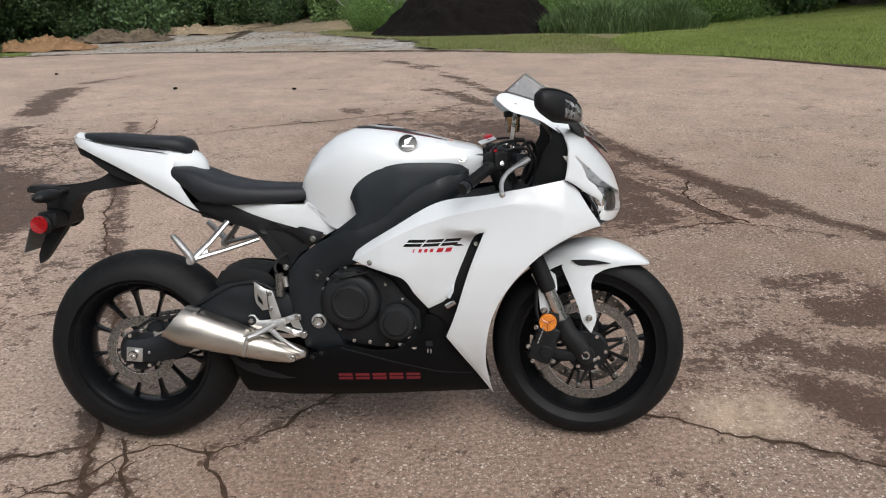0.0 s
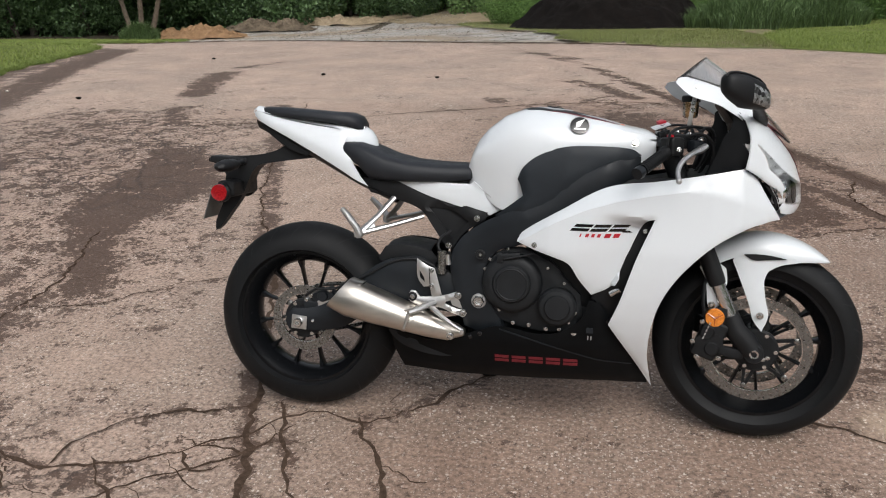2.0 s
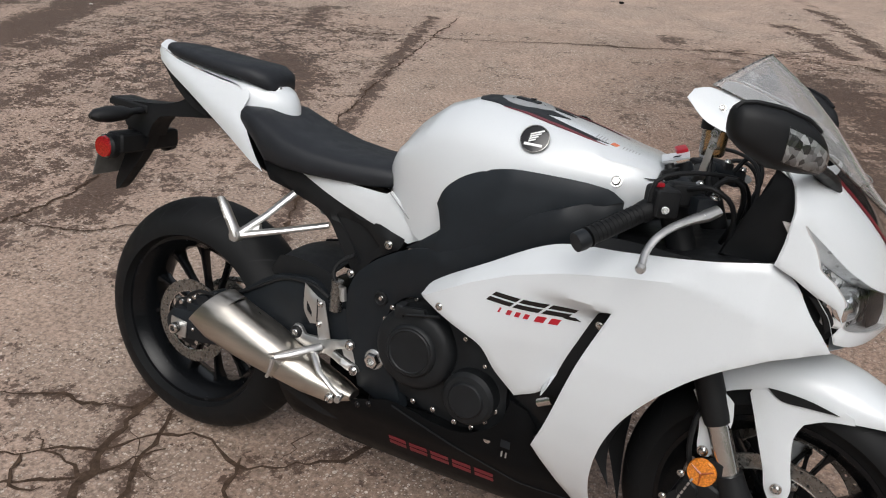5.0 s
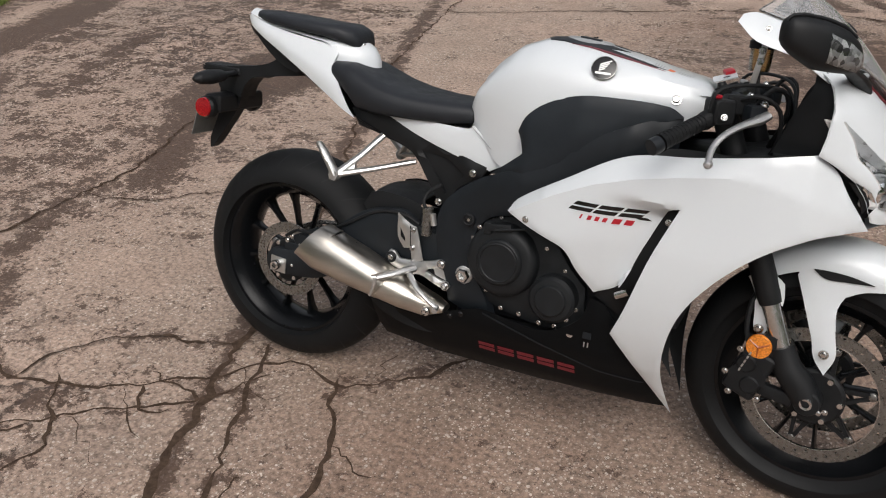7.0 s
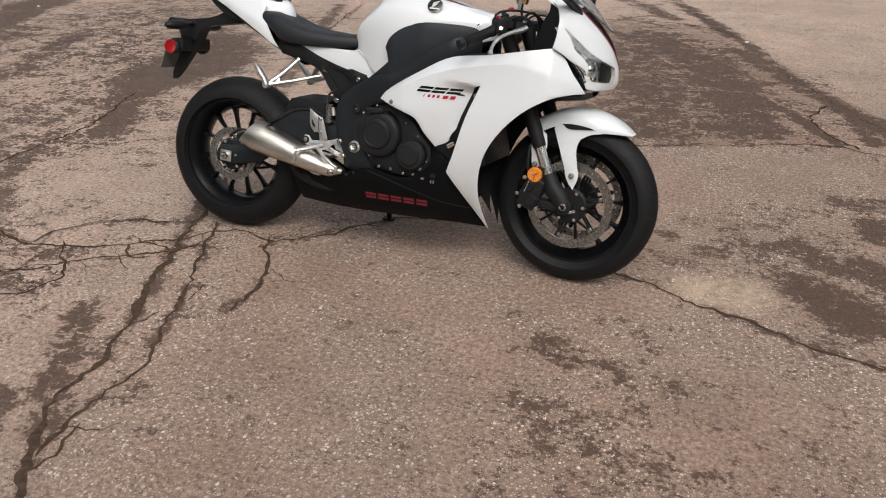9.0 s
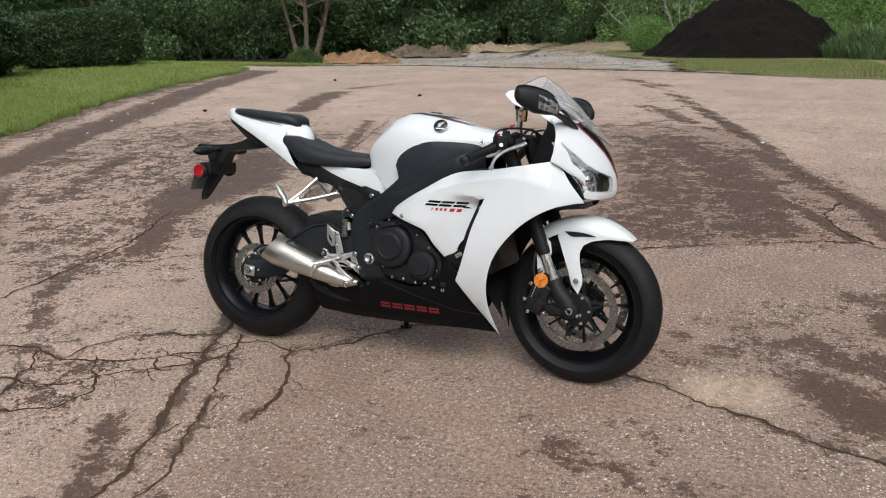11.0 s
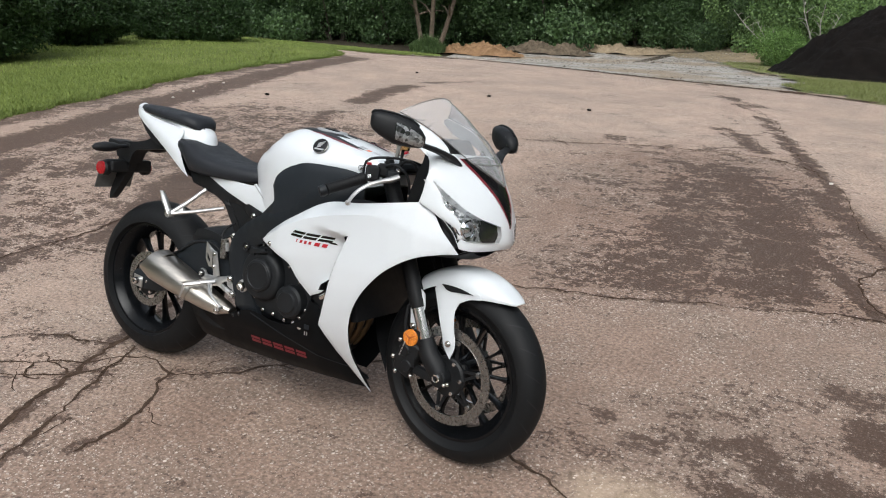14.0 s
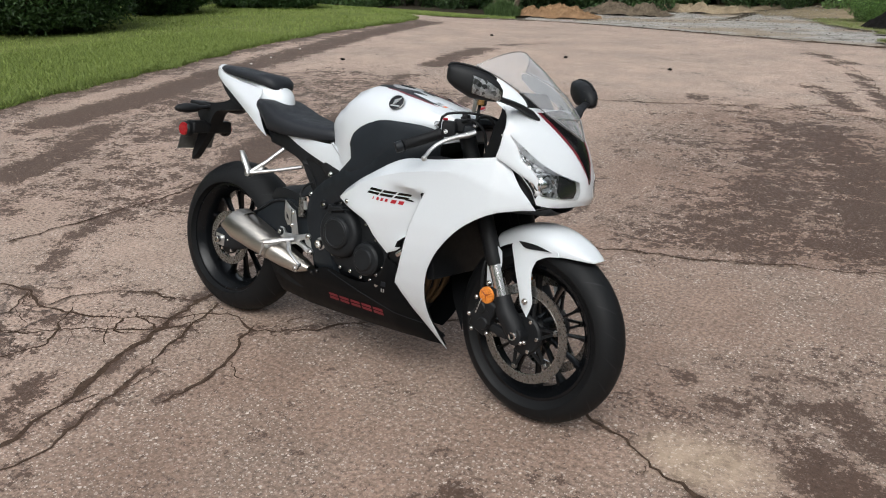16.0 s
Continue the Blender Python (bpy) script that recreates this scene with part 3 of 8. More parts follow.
# the large stain behind the rear wheel
damp = pool(damp, 0.82, 0.13, (-3.38, 5.99), (-2.57, 5.35), (-2.41, 4.8), (-2.5, 4.4), (-2.48, 3.85), (-2.24, 3.33), (-2.2, 3.1), (-2.45, 3.1), (-2.68, 3.5), (-2.8, 3.8), (-3.12, 4.17), (-3.22, 4.61), (-3.2, 5.2))
damp = pool(damp, 0.42, 0.3, (-4.9, 6.0), (-4.6, 6.9), (-3.9, 7.0), (-3.2, 6.0), (-2.9, 4.6), (-3.5, 4.3), (-4.1, 5.0))
damp = streak(damp, 0.62, 0.11, (-2.9, 7.5), (-2.4, 5.9), (-2.04, 4.85), (-1.69, 3.85), (-1.45, 3.3))
damp = streak(damp, 0.86, 0.3, (-4.1, 8.1), (-4.35, 8.9), (-4.45, 9.7))
damp = streak(damp, 0.55, 0.2, (-4.5, 10.3), (-4.2, 10.9))
damp = streak(damp, 0.62, 0.2, (-3.9, 7.3), (-3.6, 6.6))
damp = streak(damp, 0.72, 0.3, (-3.7, 2.85), (-4.0, 3.42), (-4.45, 4.0))
damp = streak(damp, 0.6, 0.3, (-4.9, 3.6), (-5.1, 4.2))
damp = streak(damp, 0.6, 0.24, (-3.85, 4.0), (-4.05, 4.5), (-4.3, 5.3))
damp = streak(damp, 0.55, 0.25, (-4.7, 4.7), (-5.0, 5.3))
damp = streak(damp, 0.52, 0.12, (-2.05, 2.15), (-2.4, 2.5), (-2.6, 3.1))
damp = streak(damp, 0.45, 0.2, (-2.9, 2.3), (-3.3, 2.7))
# along the lawn
damp = streak(damp, 0.84, 0.45, (-4.95, 3.9), (-5.3, 5.2), (-5.7, 6.25), (-6.0, 7.3), (-6.6, 9.1), (-7.25, 11.1), (-7.7, 12.9))
damp = streak(damp, 0.62, 0.6, (-5.75, 3.2), (-6.6, 6.4), (-7.2, 8.2), (-7.75, 10.5), (-8.3, 13.0))
# round the cracks behind the rear wheel
damp = streak(damp, 0.6, 0.05, (-1.3, 2.75), (-1.19, 2.37), (-1.1, 2.1), (-0.99, 1.83), (-0.89, 1.58))
damp = streak(damp, 0.55, 0.1, (-1.86, 1.94), (-1.7, 1.88), (-1.56, 1.79), (-1.46, 1.9))
damp = streak(damp, 0.62, 0.11, (-1.08, 1.56), (-1.0, 1.37), (-0.86, 1.15), (-0.76, 1.0))
damp = streak(damp, 0.55, 0.09, (-0.98, 1.05), (-0.88, 0.88))
damp = streak(damp, 0.4, 0.12, (-1.62, 1.62), (-1.36, 1.58))
damp = streak(damp, 0.5, 0.06, (-0.76, 2.28), (-0.63, 2.33), (-0.52, 2.43))
seam_x = np.interp(FLAT[:, 1], [p[1] for p in SEAM[::-1]], [p[0] for p in SEAM[::-1]])
course = ease((FLAT[:, 0] - seam_x + 0.02) / 0.08) * (0.3 + 0.6 * ease((FLAT[:, 1] - 5.0) / 3)) * ease((FLAT[:, 1] - 3.4) / 1.5)
# sheen of the far asphalt at a grazing angle, put into the colour
course = np.maximum(course, 0.9 * ease((FLAT[:, 1] - 0.25 * FLAT[:, 0] - 7.0) / 1.5))
# and growing paler behind the rear wheel
course = np.maximum(course, 0.6 * ease((-0.3 - FLAT[:, 0]) / 1.3))
crazed = pool(pool(none, 1.0, 0.3, (-4.9, 6.0), (-4.6, 6.9), (-3.9, 7.0), (-2.7, 6.0), (-2.6, 4.4), (-3.5, 4.3), (-4.1, 5.0)), 1.0, 0.2, (-2.2, 1.6), (-2.1, 2.1), (-1.5, 2.1), (-1.3, 1.8), (-1.5, 1.4))
sandy = streak(none, 1.0, 0.2, (0.98, 2.42), (1.09, 2.44))
lay("gravel_area", [(-8.6, 15.0), (-5.3, 15.4), (-3.0, 14.6), (-0.1, 13.7), (0.6, 13.3), (0.9, 16), (0.6, 20), (0.0, 24), (-0.5, 30), (-1.5, 40), (-6, 50), (-12, 53), (-17, 50), (-19, 42), (-19.5, 37), (-15, 28), (-10, 19)], -0.03,
    GRAVEL, "pale grey gravel and grit beyond the asphalt", "gravel", step=0.45, rough=0.008)
lay("bare_earth", [(-20, 47), (-16, 46.6), (-13, 46), (-10.6, 44.5), (-9.2, 41), (-7.2, 37.5), (-6.0, 33.5), (-4.6, 30.5), (-3.6, 28), (-1.5, 26), (0, 30), (0, 44), (-8, 56), (-20, 56)], -0.012,
    TANSOIL, "bare tan earth with thin weeds before the wood", "ground", step=0.5, rough=0.02)
LAWN_LEFT = [(-5.6, -14), (-5.6, 0), (-5.75, 3.2), (-6.15, 4.6), (-6.6, 6.4), (-7.2, 8.2), (-7.75, 10.5), (-8.1, 12.4), (-8.4, 13.25), (-8.95, 13.9), (-9.7, 14.45), (-10.4, 14.85), (-10.65, 15.1), (-10.2, 15.45), (-9.7, 15.75), (-9.4, 16.5), (-9.3, 17.4), (-9.6, 19.2), (-12, 23), (-16, 30), (-19.8, 36), (-40, 38), (-40, -14)]
LAWN_RIGHT = [(12.2, -14), (12.2, 3), (7.8, 6.8), (5.3, 9.9), (4.4, 11.0), (3.7, 11.9), (2.75, 12.6), (2.9, 14.5), (3.4, 17.5), (4.2, 20), (5, 24), (9, 30), (40, 24), (40, -14)]
VERGE = [(2.75, 12.6), (1.6, 12.9), (0.75, 13.4), (-0.1, 14.5), (-0.3, 16), (-0.7, 18.5), (-1.2, 20.6), (-2.4, 23.0), (-3.4, 25.5), (-4.4, 28.5), (-4.6, 31.5), (-3.4, 34), (-2, 40), (6, 46), (9, 30), (5, 24), (4.2, 20), (3.4, 17.5), (2.9, 14.5)]
ragged = rounded(VERGE[:13], 0.3, closed=False)
VERGE = [(p.x + wild * noise.noise(Vector((p.x * 1.7, p.y * 1.7, 3))), p.y + wild * noise.noise(Vector((p.x * 1.7, p.y * 1.7, 9))))
         for k, p in enumerate(ragged) for wild in (0.0 if k == 0 else (0.12 if p.y < 13.3 else 0.75),)] + VERGE[13:]
lay("lawn", LAWN_LEFT, 0.03, TURF, "mown green grass beside the asphalt drive", "lawn", step=0.7, rough=0.03)
lay("verge", VERGE, 0.028, ROUGHGRASS, "rough weedy grass and bare earth before the mulch heap", "verge", step=0.5, rough=0.015)
lay("lawn", LAWN_RIGHT, 0.03, TURF, "rising mown green grass beyond the drive", "lawn", step=0.7, rough=0.03)


def tuft_field(name, region, boxes, count, tall, label, mat=None):
    """Blades of grass scattered inside a region of the plan; boxes give where they stand thickest."""
    rnd = random.Random(11)
    vs, fs = [], []
    for (x0, y0, x1, y1), k in zip(boxes, count):
        for _ in range(k):
            x, y = rnd.uniform(x0, x1), rnd.uniform(y0, y1)
            if not inside((x, y), region):
                continue
            h, w, a, lean = tall * rnd.uniform(0.5, 1.3), rnd.uniform(0.003, 0.006), rnd.uniform(0, 6.28), rnd.uniform(0.2, 1.2)
            z = ground_z(x, y) + 0.02
            dx, dy = math.cos(a), math.sin(a)
            s = len(vs)
            vs += [(x - w * dy, y + w * dx, z), (x + w * dy, y - w * dx, z), (x + h * lean * dx, y + h * lean * dy, z + h)]
            fs.append((s, s + 1, s + 2))
    me = bpy.data.meshes.new(name)
    me.from_pydata(vs, [], fs)
    me.materials.append(mat or BLADE)
    return tagged(new(name, me), label, "grass", kind="stuff")


tuft_field("grass", LAWN_LEFT, [(-9, 2.5, -5.8, 9), (-14, 2.5, -6, 22)], [110000, 90000], 0.05, "short green lawn grass with ragged edge along the asphalt")
tuft_field("grass", LAWN_RIGHT, [(0, 9, 10, 17), (-4, 12, 14, 24)], [90000, 60000], 0.05, "short green lawn grass on the far bank")
tuft_field("grass", VERGE, [(-1.2, 12.5, 3.2, 20), (-5.5, 20, 4, 34)], [40000, 30000], 0.045, "thin dull grass on rough earth before the heap", DULLBLADE)


def edge_tufts(name, line, count, label):
    """Ragged clumps of grass that lean out over the edge of the asphalt."""
    rnd = random.Random(19)
    vs, fs = [], []
    for _ in range(count):
        i = rnd.randrange(len(line) - 1)
        q = rnd.random()
        x, y = (line[i][k] + (line[i + 1][k] - line[i][k]) * q for k in (0, 1))
        reach = 0.16 * max(0.0, 0.35 + noise.noise(Vector((x * 3, y * 3, 2))))
        x, y = x + rnd.uniform(-0.15, reach), y + rnd.uniform(-0.05, 0.05)
        for _ in range(5):
            h, w, a = rnd.uniform(0.02, 0.07), rnd.uniform(0.002, 0.005), rnd.uniform(0, 6.28)
            u, v = x + rnd.uniform(-0.03, 0.03), y + rnd.uniform(-0.03, 0.03)
            z = ground_z(u, v)
            dx, dy = math.cos(a), math.sin(a)
            s = len(vs)
            vs += [(u - w * dy, v + w * dx, z), (u + w * dy, v - w * dx, z), (u + h * dx, v + h * dy, z + h)]
            fs.append((s, s + 1, s + 2))
    me = bpy.data.meshes.new(name)
    me.from_pydata(vs, [], fs)
    me.materials.append(BLADE)
    return tagged(new(name, me), label, "grass", kind="stuff")


edge_tufts("grass", [(p.x, p.y) for p in rounded(LAWN_LEFT, 0.4) if p.x > -11 and 1.5 < p.y < 18], 9000, "ragged tufts of grass over the asphalt's edge")


# ---- cracks in the asphalt ----
def crack(points, width, seed, spurs=True):
    """A ragged open crack with short side branches, filled with damp grit."""
    rnd = random.Random(seed)
    line = [Vector((p.x, p.y)) for p in rounded(points, 0.028, closed=False, corner=100)]
    bm = bmesh.new()

    def strip(run, w0, level=seed):
        prev, drift = None, 0.0
        n = len(run)
        for i, p in enumerate(run):
            d = (run[min(n - 1, i + 1)] - run[max(0, i - 1)]).normalized()
            side = Vector((-d.y, d.x))
            drift = 0.72 * drift + rnd.uniform(-1, 1) * 0.014
            wide = 0.55 + 0.9 * max(0.0, noise.noise(Vector((p.x * 5, p.y * 5, seed))) + 0.35)
            w = w0 * wide * rnd.uniform(0.55, 1.3) * (0.25 if i in (0, n - 1) else 1)
            c = p + side * drift
            pair = [bm.verts.new((*(c + side * w * s), ground_z(c.x, c.y) + 0.0016 + 0.00025 * level)) for s in (0.5, -0.5)]
            if prev:
                bm.faces.new((prev[0], prev[1], pair[1], pair[0]))
            prev = pair

    strip(line, width)
    if spurs:
        i = rnd.randrange(4, 12)
        while i < len(line) - 4:
            a = rnd.uniform(0.5, 1.3) * rnd.choice((-1, 1))
            d = (line[i + 1] - line[i - 1]).normalized()
            d = Vector((d.x * math.cos(a) - d.y * math.sin(a), d.x * math.sin(a) + d.y * math.cos(a)))
            ln = rnd.uniform(0.06, 0.28)
            strip([line[i] + d * ln * q / 8 + Vector((rnd.uniform(-1, 1), rnd.uniform(-1, 1))) * 0.006 for q in range(9)], width * 0.35, seed + 0.5)
            i += rnd.randrange(14, 34)
    bmesh.ops.recalc_face_normals(bm, faces=bm.faces)
    for f in bm.faces:
        if f.normal.z < 0:
            f.normal_flip()
    return bm


def open_crack(seed, width, *pts):
    global damp
    part("crack", crack(pts, width * 0.85, seed), CRACK, pavement)
    damp = streak(damp, 0.38, 0.02 + 1.2 * width, *pts)


open_crack(0, 0.03, (-0.5, 0.6), (-0.7, 0.9), (-0.81, 1.1), (-0.82, 1.3), (-0.89, 1.58), (-1.0, 1.88), (-1.09, 2.11), (-1.15, 2.3), (-1.3, 2.8), (-1.5, 3.5))
open_crack(1, 0.018, (-0.68, 0.86), (-0.69, 1.05), (-0.69, 1.37), (-0.78, 1.64), (-0.89, 1.92), (-0.96, 2.13), (-1.06, 2.34))
open_crack(2, 0.016, (-2.1, 1.9), (-1.85, 1.93), (-1.64, 1.89), (-1.46, 1.92), (-1.26, 2.02), (-1.08, 2.14), (-0.97, 2.27), (-0.88, 2.3), (-0.76, 2.28), (-0.63, 2.33), (-0.52, 2.43), (-0.34, 2.62), (-0.1, 2.8))
open_crack(3, 0.022, (-0.76, 2.28), (-0.7, 2.14), (-0.63, 1.98), (-0.6, 1.81), (-0.61, 1.7))
open_crack(4, 0.011, (-1.6, 1.67), (-1.45, 1.77), (-1.29, 1.88), (-1.12, 1.97), (-1.05, 2.07), (-0.96, 2.21))
open_crack(5, 0.014, (-1.6, 1.45), (-1.44, 1.51), (-1.36, 1.59), (-1.34, 1.71), (-1.47, 1.86), (-1.56, 1.94))
open_crack(6, 0.013, (0.6, 2.46), (0.8, 2.4), (0.89, 2.32), (1.04, 2.27), (1.15, 2.23), (1.27, 2.17), (1.46, 2.1), (1.8, 2.1))
open_crack(7, 0.011, (-0.7, 3.62), (-0.3, 3.73), (0.1, 3.85), (0.32, 3.92), (0.75, 4.07), (1.17, 4.24), (1.51, 4.35), (1.73, 4.3), (2.1, 4.1))
open_crack(8, 0.007, (-1.4, 13.6), (-0.59, 11.89), (0.19, 10.0), (0.58, 8.5), (0.97, 7.33), (1.18, 6.9), (1.39, 5.96), (1.63, 5.29), (1.94, 4.65), (2.4, 4.0))
open_crack(9, 0.02, (1.7, 4.33), (1.55, 4.57), (1.48, 4.86), (1.59, 5.2))
open_crack(10, 0.018, (-3.4, 6.5), (-2.21, 6.88), (-1.46, 7.23), (-0.98, 7.4), (-0.47, 7.62), (0.5, 7.75), (1.0, 7.4))
open_crack(11, 0.02, (-2.55, 2.2), (-2.53, 2.54), (-2.49, 2.95), (-2.52, 3.3), (-2.7, 3.9))
open_crack(12, 0.014, (-1.9, 1.62), (-1.72, 1.7), (-1.55, 1.68), (-1.44, 1.76))
open_crack(13, 0.012, (-1.85, 1.93), (-1.74, 1.8), (-1.72, 1.7), (-1.66, 1.55), (-1.6, 1.45))
open_crack(14, 0.012, (-1.26, 2.02), (-1.2, 1.93), (-1.12, 1.97))
open_crack(15, 0.012, (-1.64, 1.89), (-1.6, 2.06), (-1.45, 2.2), (-1.3, 2.25), (-1.15, 2.3))
open_crack(16, 0.012, (-2.5, 2.95), (-2.2, 3.0), (-1.95, 3.2), (-1.7, 3.35), (-1.42, 3.3))
open_crack(17, 0.015, (-1.5, 3.5), (-1.9, 4.3), (-2.2, 5.3), (-2.5, 6.6), (-2.7, 7.6))
for name, values in (("damp", damp), ("course", course), ("crazed", crazed), ("sandy", sandy)):
    pavement.data.attributes.new(name, "FLOAT", "POINT").data.foreach_set("value", values.astype(np.float32))
# crumbled edge of the asphalt against gravel and grass
for i, pts in enumerate(([(-9.4, 15.2), (-7.6, 15.9), (-5.3, 15.55), (-3.0, 14.75), (-1.4, 14.2), (-0.1, 13.85), (1.0, 13.35), (1.3, 13.5)],
                         [(1.3, 13.45), (3.2, 12.95), (4.3, 11.25), (5.3, 9.85), (7.8, 6.65)])):
    part("crumbled_edge", crack(pts, 0.16, 40 + 3 * i, spurs=False), CRACK, pavement)


# loose stones on the gravel
def strewn_stones(name, region, count, seed):
    rnd = random.Random(seed)
    vs, fs = [], []
    while count:
        x, y = rnd.uniform(-19, 1.2), rnd.uniform(13.4, 50)
        if not inside((x, y), region):
            continue
        count -= 1
        r = rnd.uniform(0.008, 0.022) * (0.7 + y / 40) * (2.0 if rnd.random() < 0.04 else 1.0)
        z = ground_z(x, y) + 0.005
        s = len(vs)
        ring = [(x + r * rnd.uniform(0.7, 1.2) * math.cos(a), y + r * rnd.uniform(0.7, 1.2) * math.sin(a), z + r * rnd.uniform(0.0, 0.3)) for a in (0.2, 1.3, 2.4, 3.6, 4.8)]
        vs += ring + [(x + rnd.uniform(-0.3, 0.3) * r, y, z + r * rnd.uniform(0.5, 0.9))]
        fs += [(s + k, s + (k + 1) % 5, s + 5) for k in range(5)]
    me = bpy.data.meshes.new(name)
    me.from_pydata(vs, [], fs)
    me.materials.append(STONE)
    return tagged(new(name, me), "loose grey and brown stones strewn on the gravel", "stones", kind="stuff")


def make_stone():
    m, n, l, b = material("loose stones")
    g = n.new("ShaderNodeNewGeometry")
    l.new(ramp(n, l, g.outputs["Random Per Island"], [(0.0, (0.06, 0.05, 0.04)), (0.6, (0.2, 0.175, 0.145)), (1.0, (0.4, 0.365, 0.32))]), b.inputs["Base Color"])
    b.inputs["Roughness"].default_value = 0.9
    return m


STONE = make_stone()
strewn_stones("stones", [(-8.6, 15.9), (-5.3, 15.7), (-3.0, 14.9), (-0.1, 14.0), (1.0, 13.5), (1.2, 16), (0.2, 20), (-1.0, 24), (-4.0, 30), (-6.0, 42), (-12, 50), (-17, 47), (-18, 40), (-15, 28), (-10, 19)], 5000, 91)


# ---- the motorcycle ----
# In its own measures: x ahead from the rear axle, y to its left, z up from the tyre contact.
bike = new("motorcycle")
bike.matrix_basis = Matrix.Translation((-0.953, 2.352, 0.0015)) @ pose(0, 0, 0, 0, 0, -0.7) @ pose(0, 0, 0, -12)
tagged(bike, "white and black sport motorcycle leaning on its side stand", "motorcycle")

STEER = Matrix.Translation((1.387, 0, 0.303)) @ Matrix.Rotation(radians(-7.0), 4, Vector((-0.3955, 0, 0.9185))) @ Matrix.Translation((-1.377, 0, -0.3))


def steered(bm):
    bm.transform(STEER)
    return bm


def side_sheet(outline, depth, thick=0.004, step=0.02, left=False, holes=(), edge=0.012, proud=0.0, corner=40, roll=0.003, ridges=()):
    """A body panel given by its outline as seen from the side, and how far out it stands at each place."""
    s = 1 if left else -1
    out = [(p.x, p.y) for p in rounded(outline, edge, corner=corner)]
    cut = [[(p.x, p.y) for p in rounded(h, edge, corner=corner)] for h in holes]
    area = sum(a[0] * b[1] - b[0] * a[1] for a, b in zip(out, out[1:] + out[:1]))
    return sheet(out, lambda x, z: Vector((x, s * (depth(x, z) + proud), z)), thick, cut, step, flip=left, roll=roll, ridges=ridges)


def bolt_mesh(name, r, h, mat):
    bm = join(lathe([(0, h), (r * 0.55, h), (r * 0.6, h * 0.55), (r * 0.72, h * 0.55), (r * 0.8, h), (r, h * 0.7), (r, 0), (0, 0)], segments=14),
              lathe([(0, 0.0012), (r * 1.35, 0.001), (r * 1.45, 0), (r * 1.45, -0.002), (0, -0.002)], segments=14))
    me = bpy.data.meshes.new(name)
    bm.to_mesh(me)
    bm.free()
    me.materials.append(mat)
    me.shade_smooth()
    me.set_sharp_from_angle(angle=radians(35))
    return me


BOLT = bolt_mesh("bolt", 0.0058, 0.005, STEEL)
DARKBOLT = bolt_mesh("dark bolt", 0.0065, 0.005, GLOSSBLACK)


def bolt(parent, place, size=1.0, out=(0, -1, 0), mesh=None, m=None):
    o = new("bolt", mesh or BOLT)
    o.parent = parent
    turn = Vector((0, 1, 0)).rotation_difference(Vector(out)).to_matrix().to_4x4()
    o.matrix_basis = (m or Matrix()) @ Matrix.Translation(place) @ turn @ Matrix.Diagonal((size, size, size, 1))
    return o


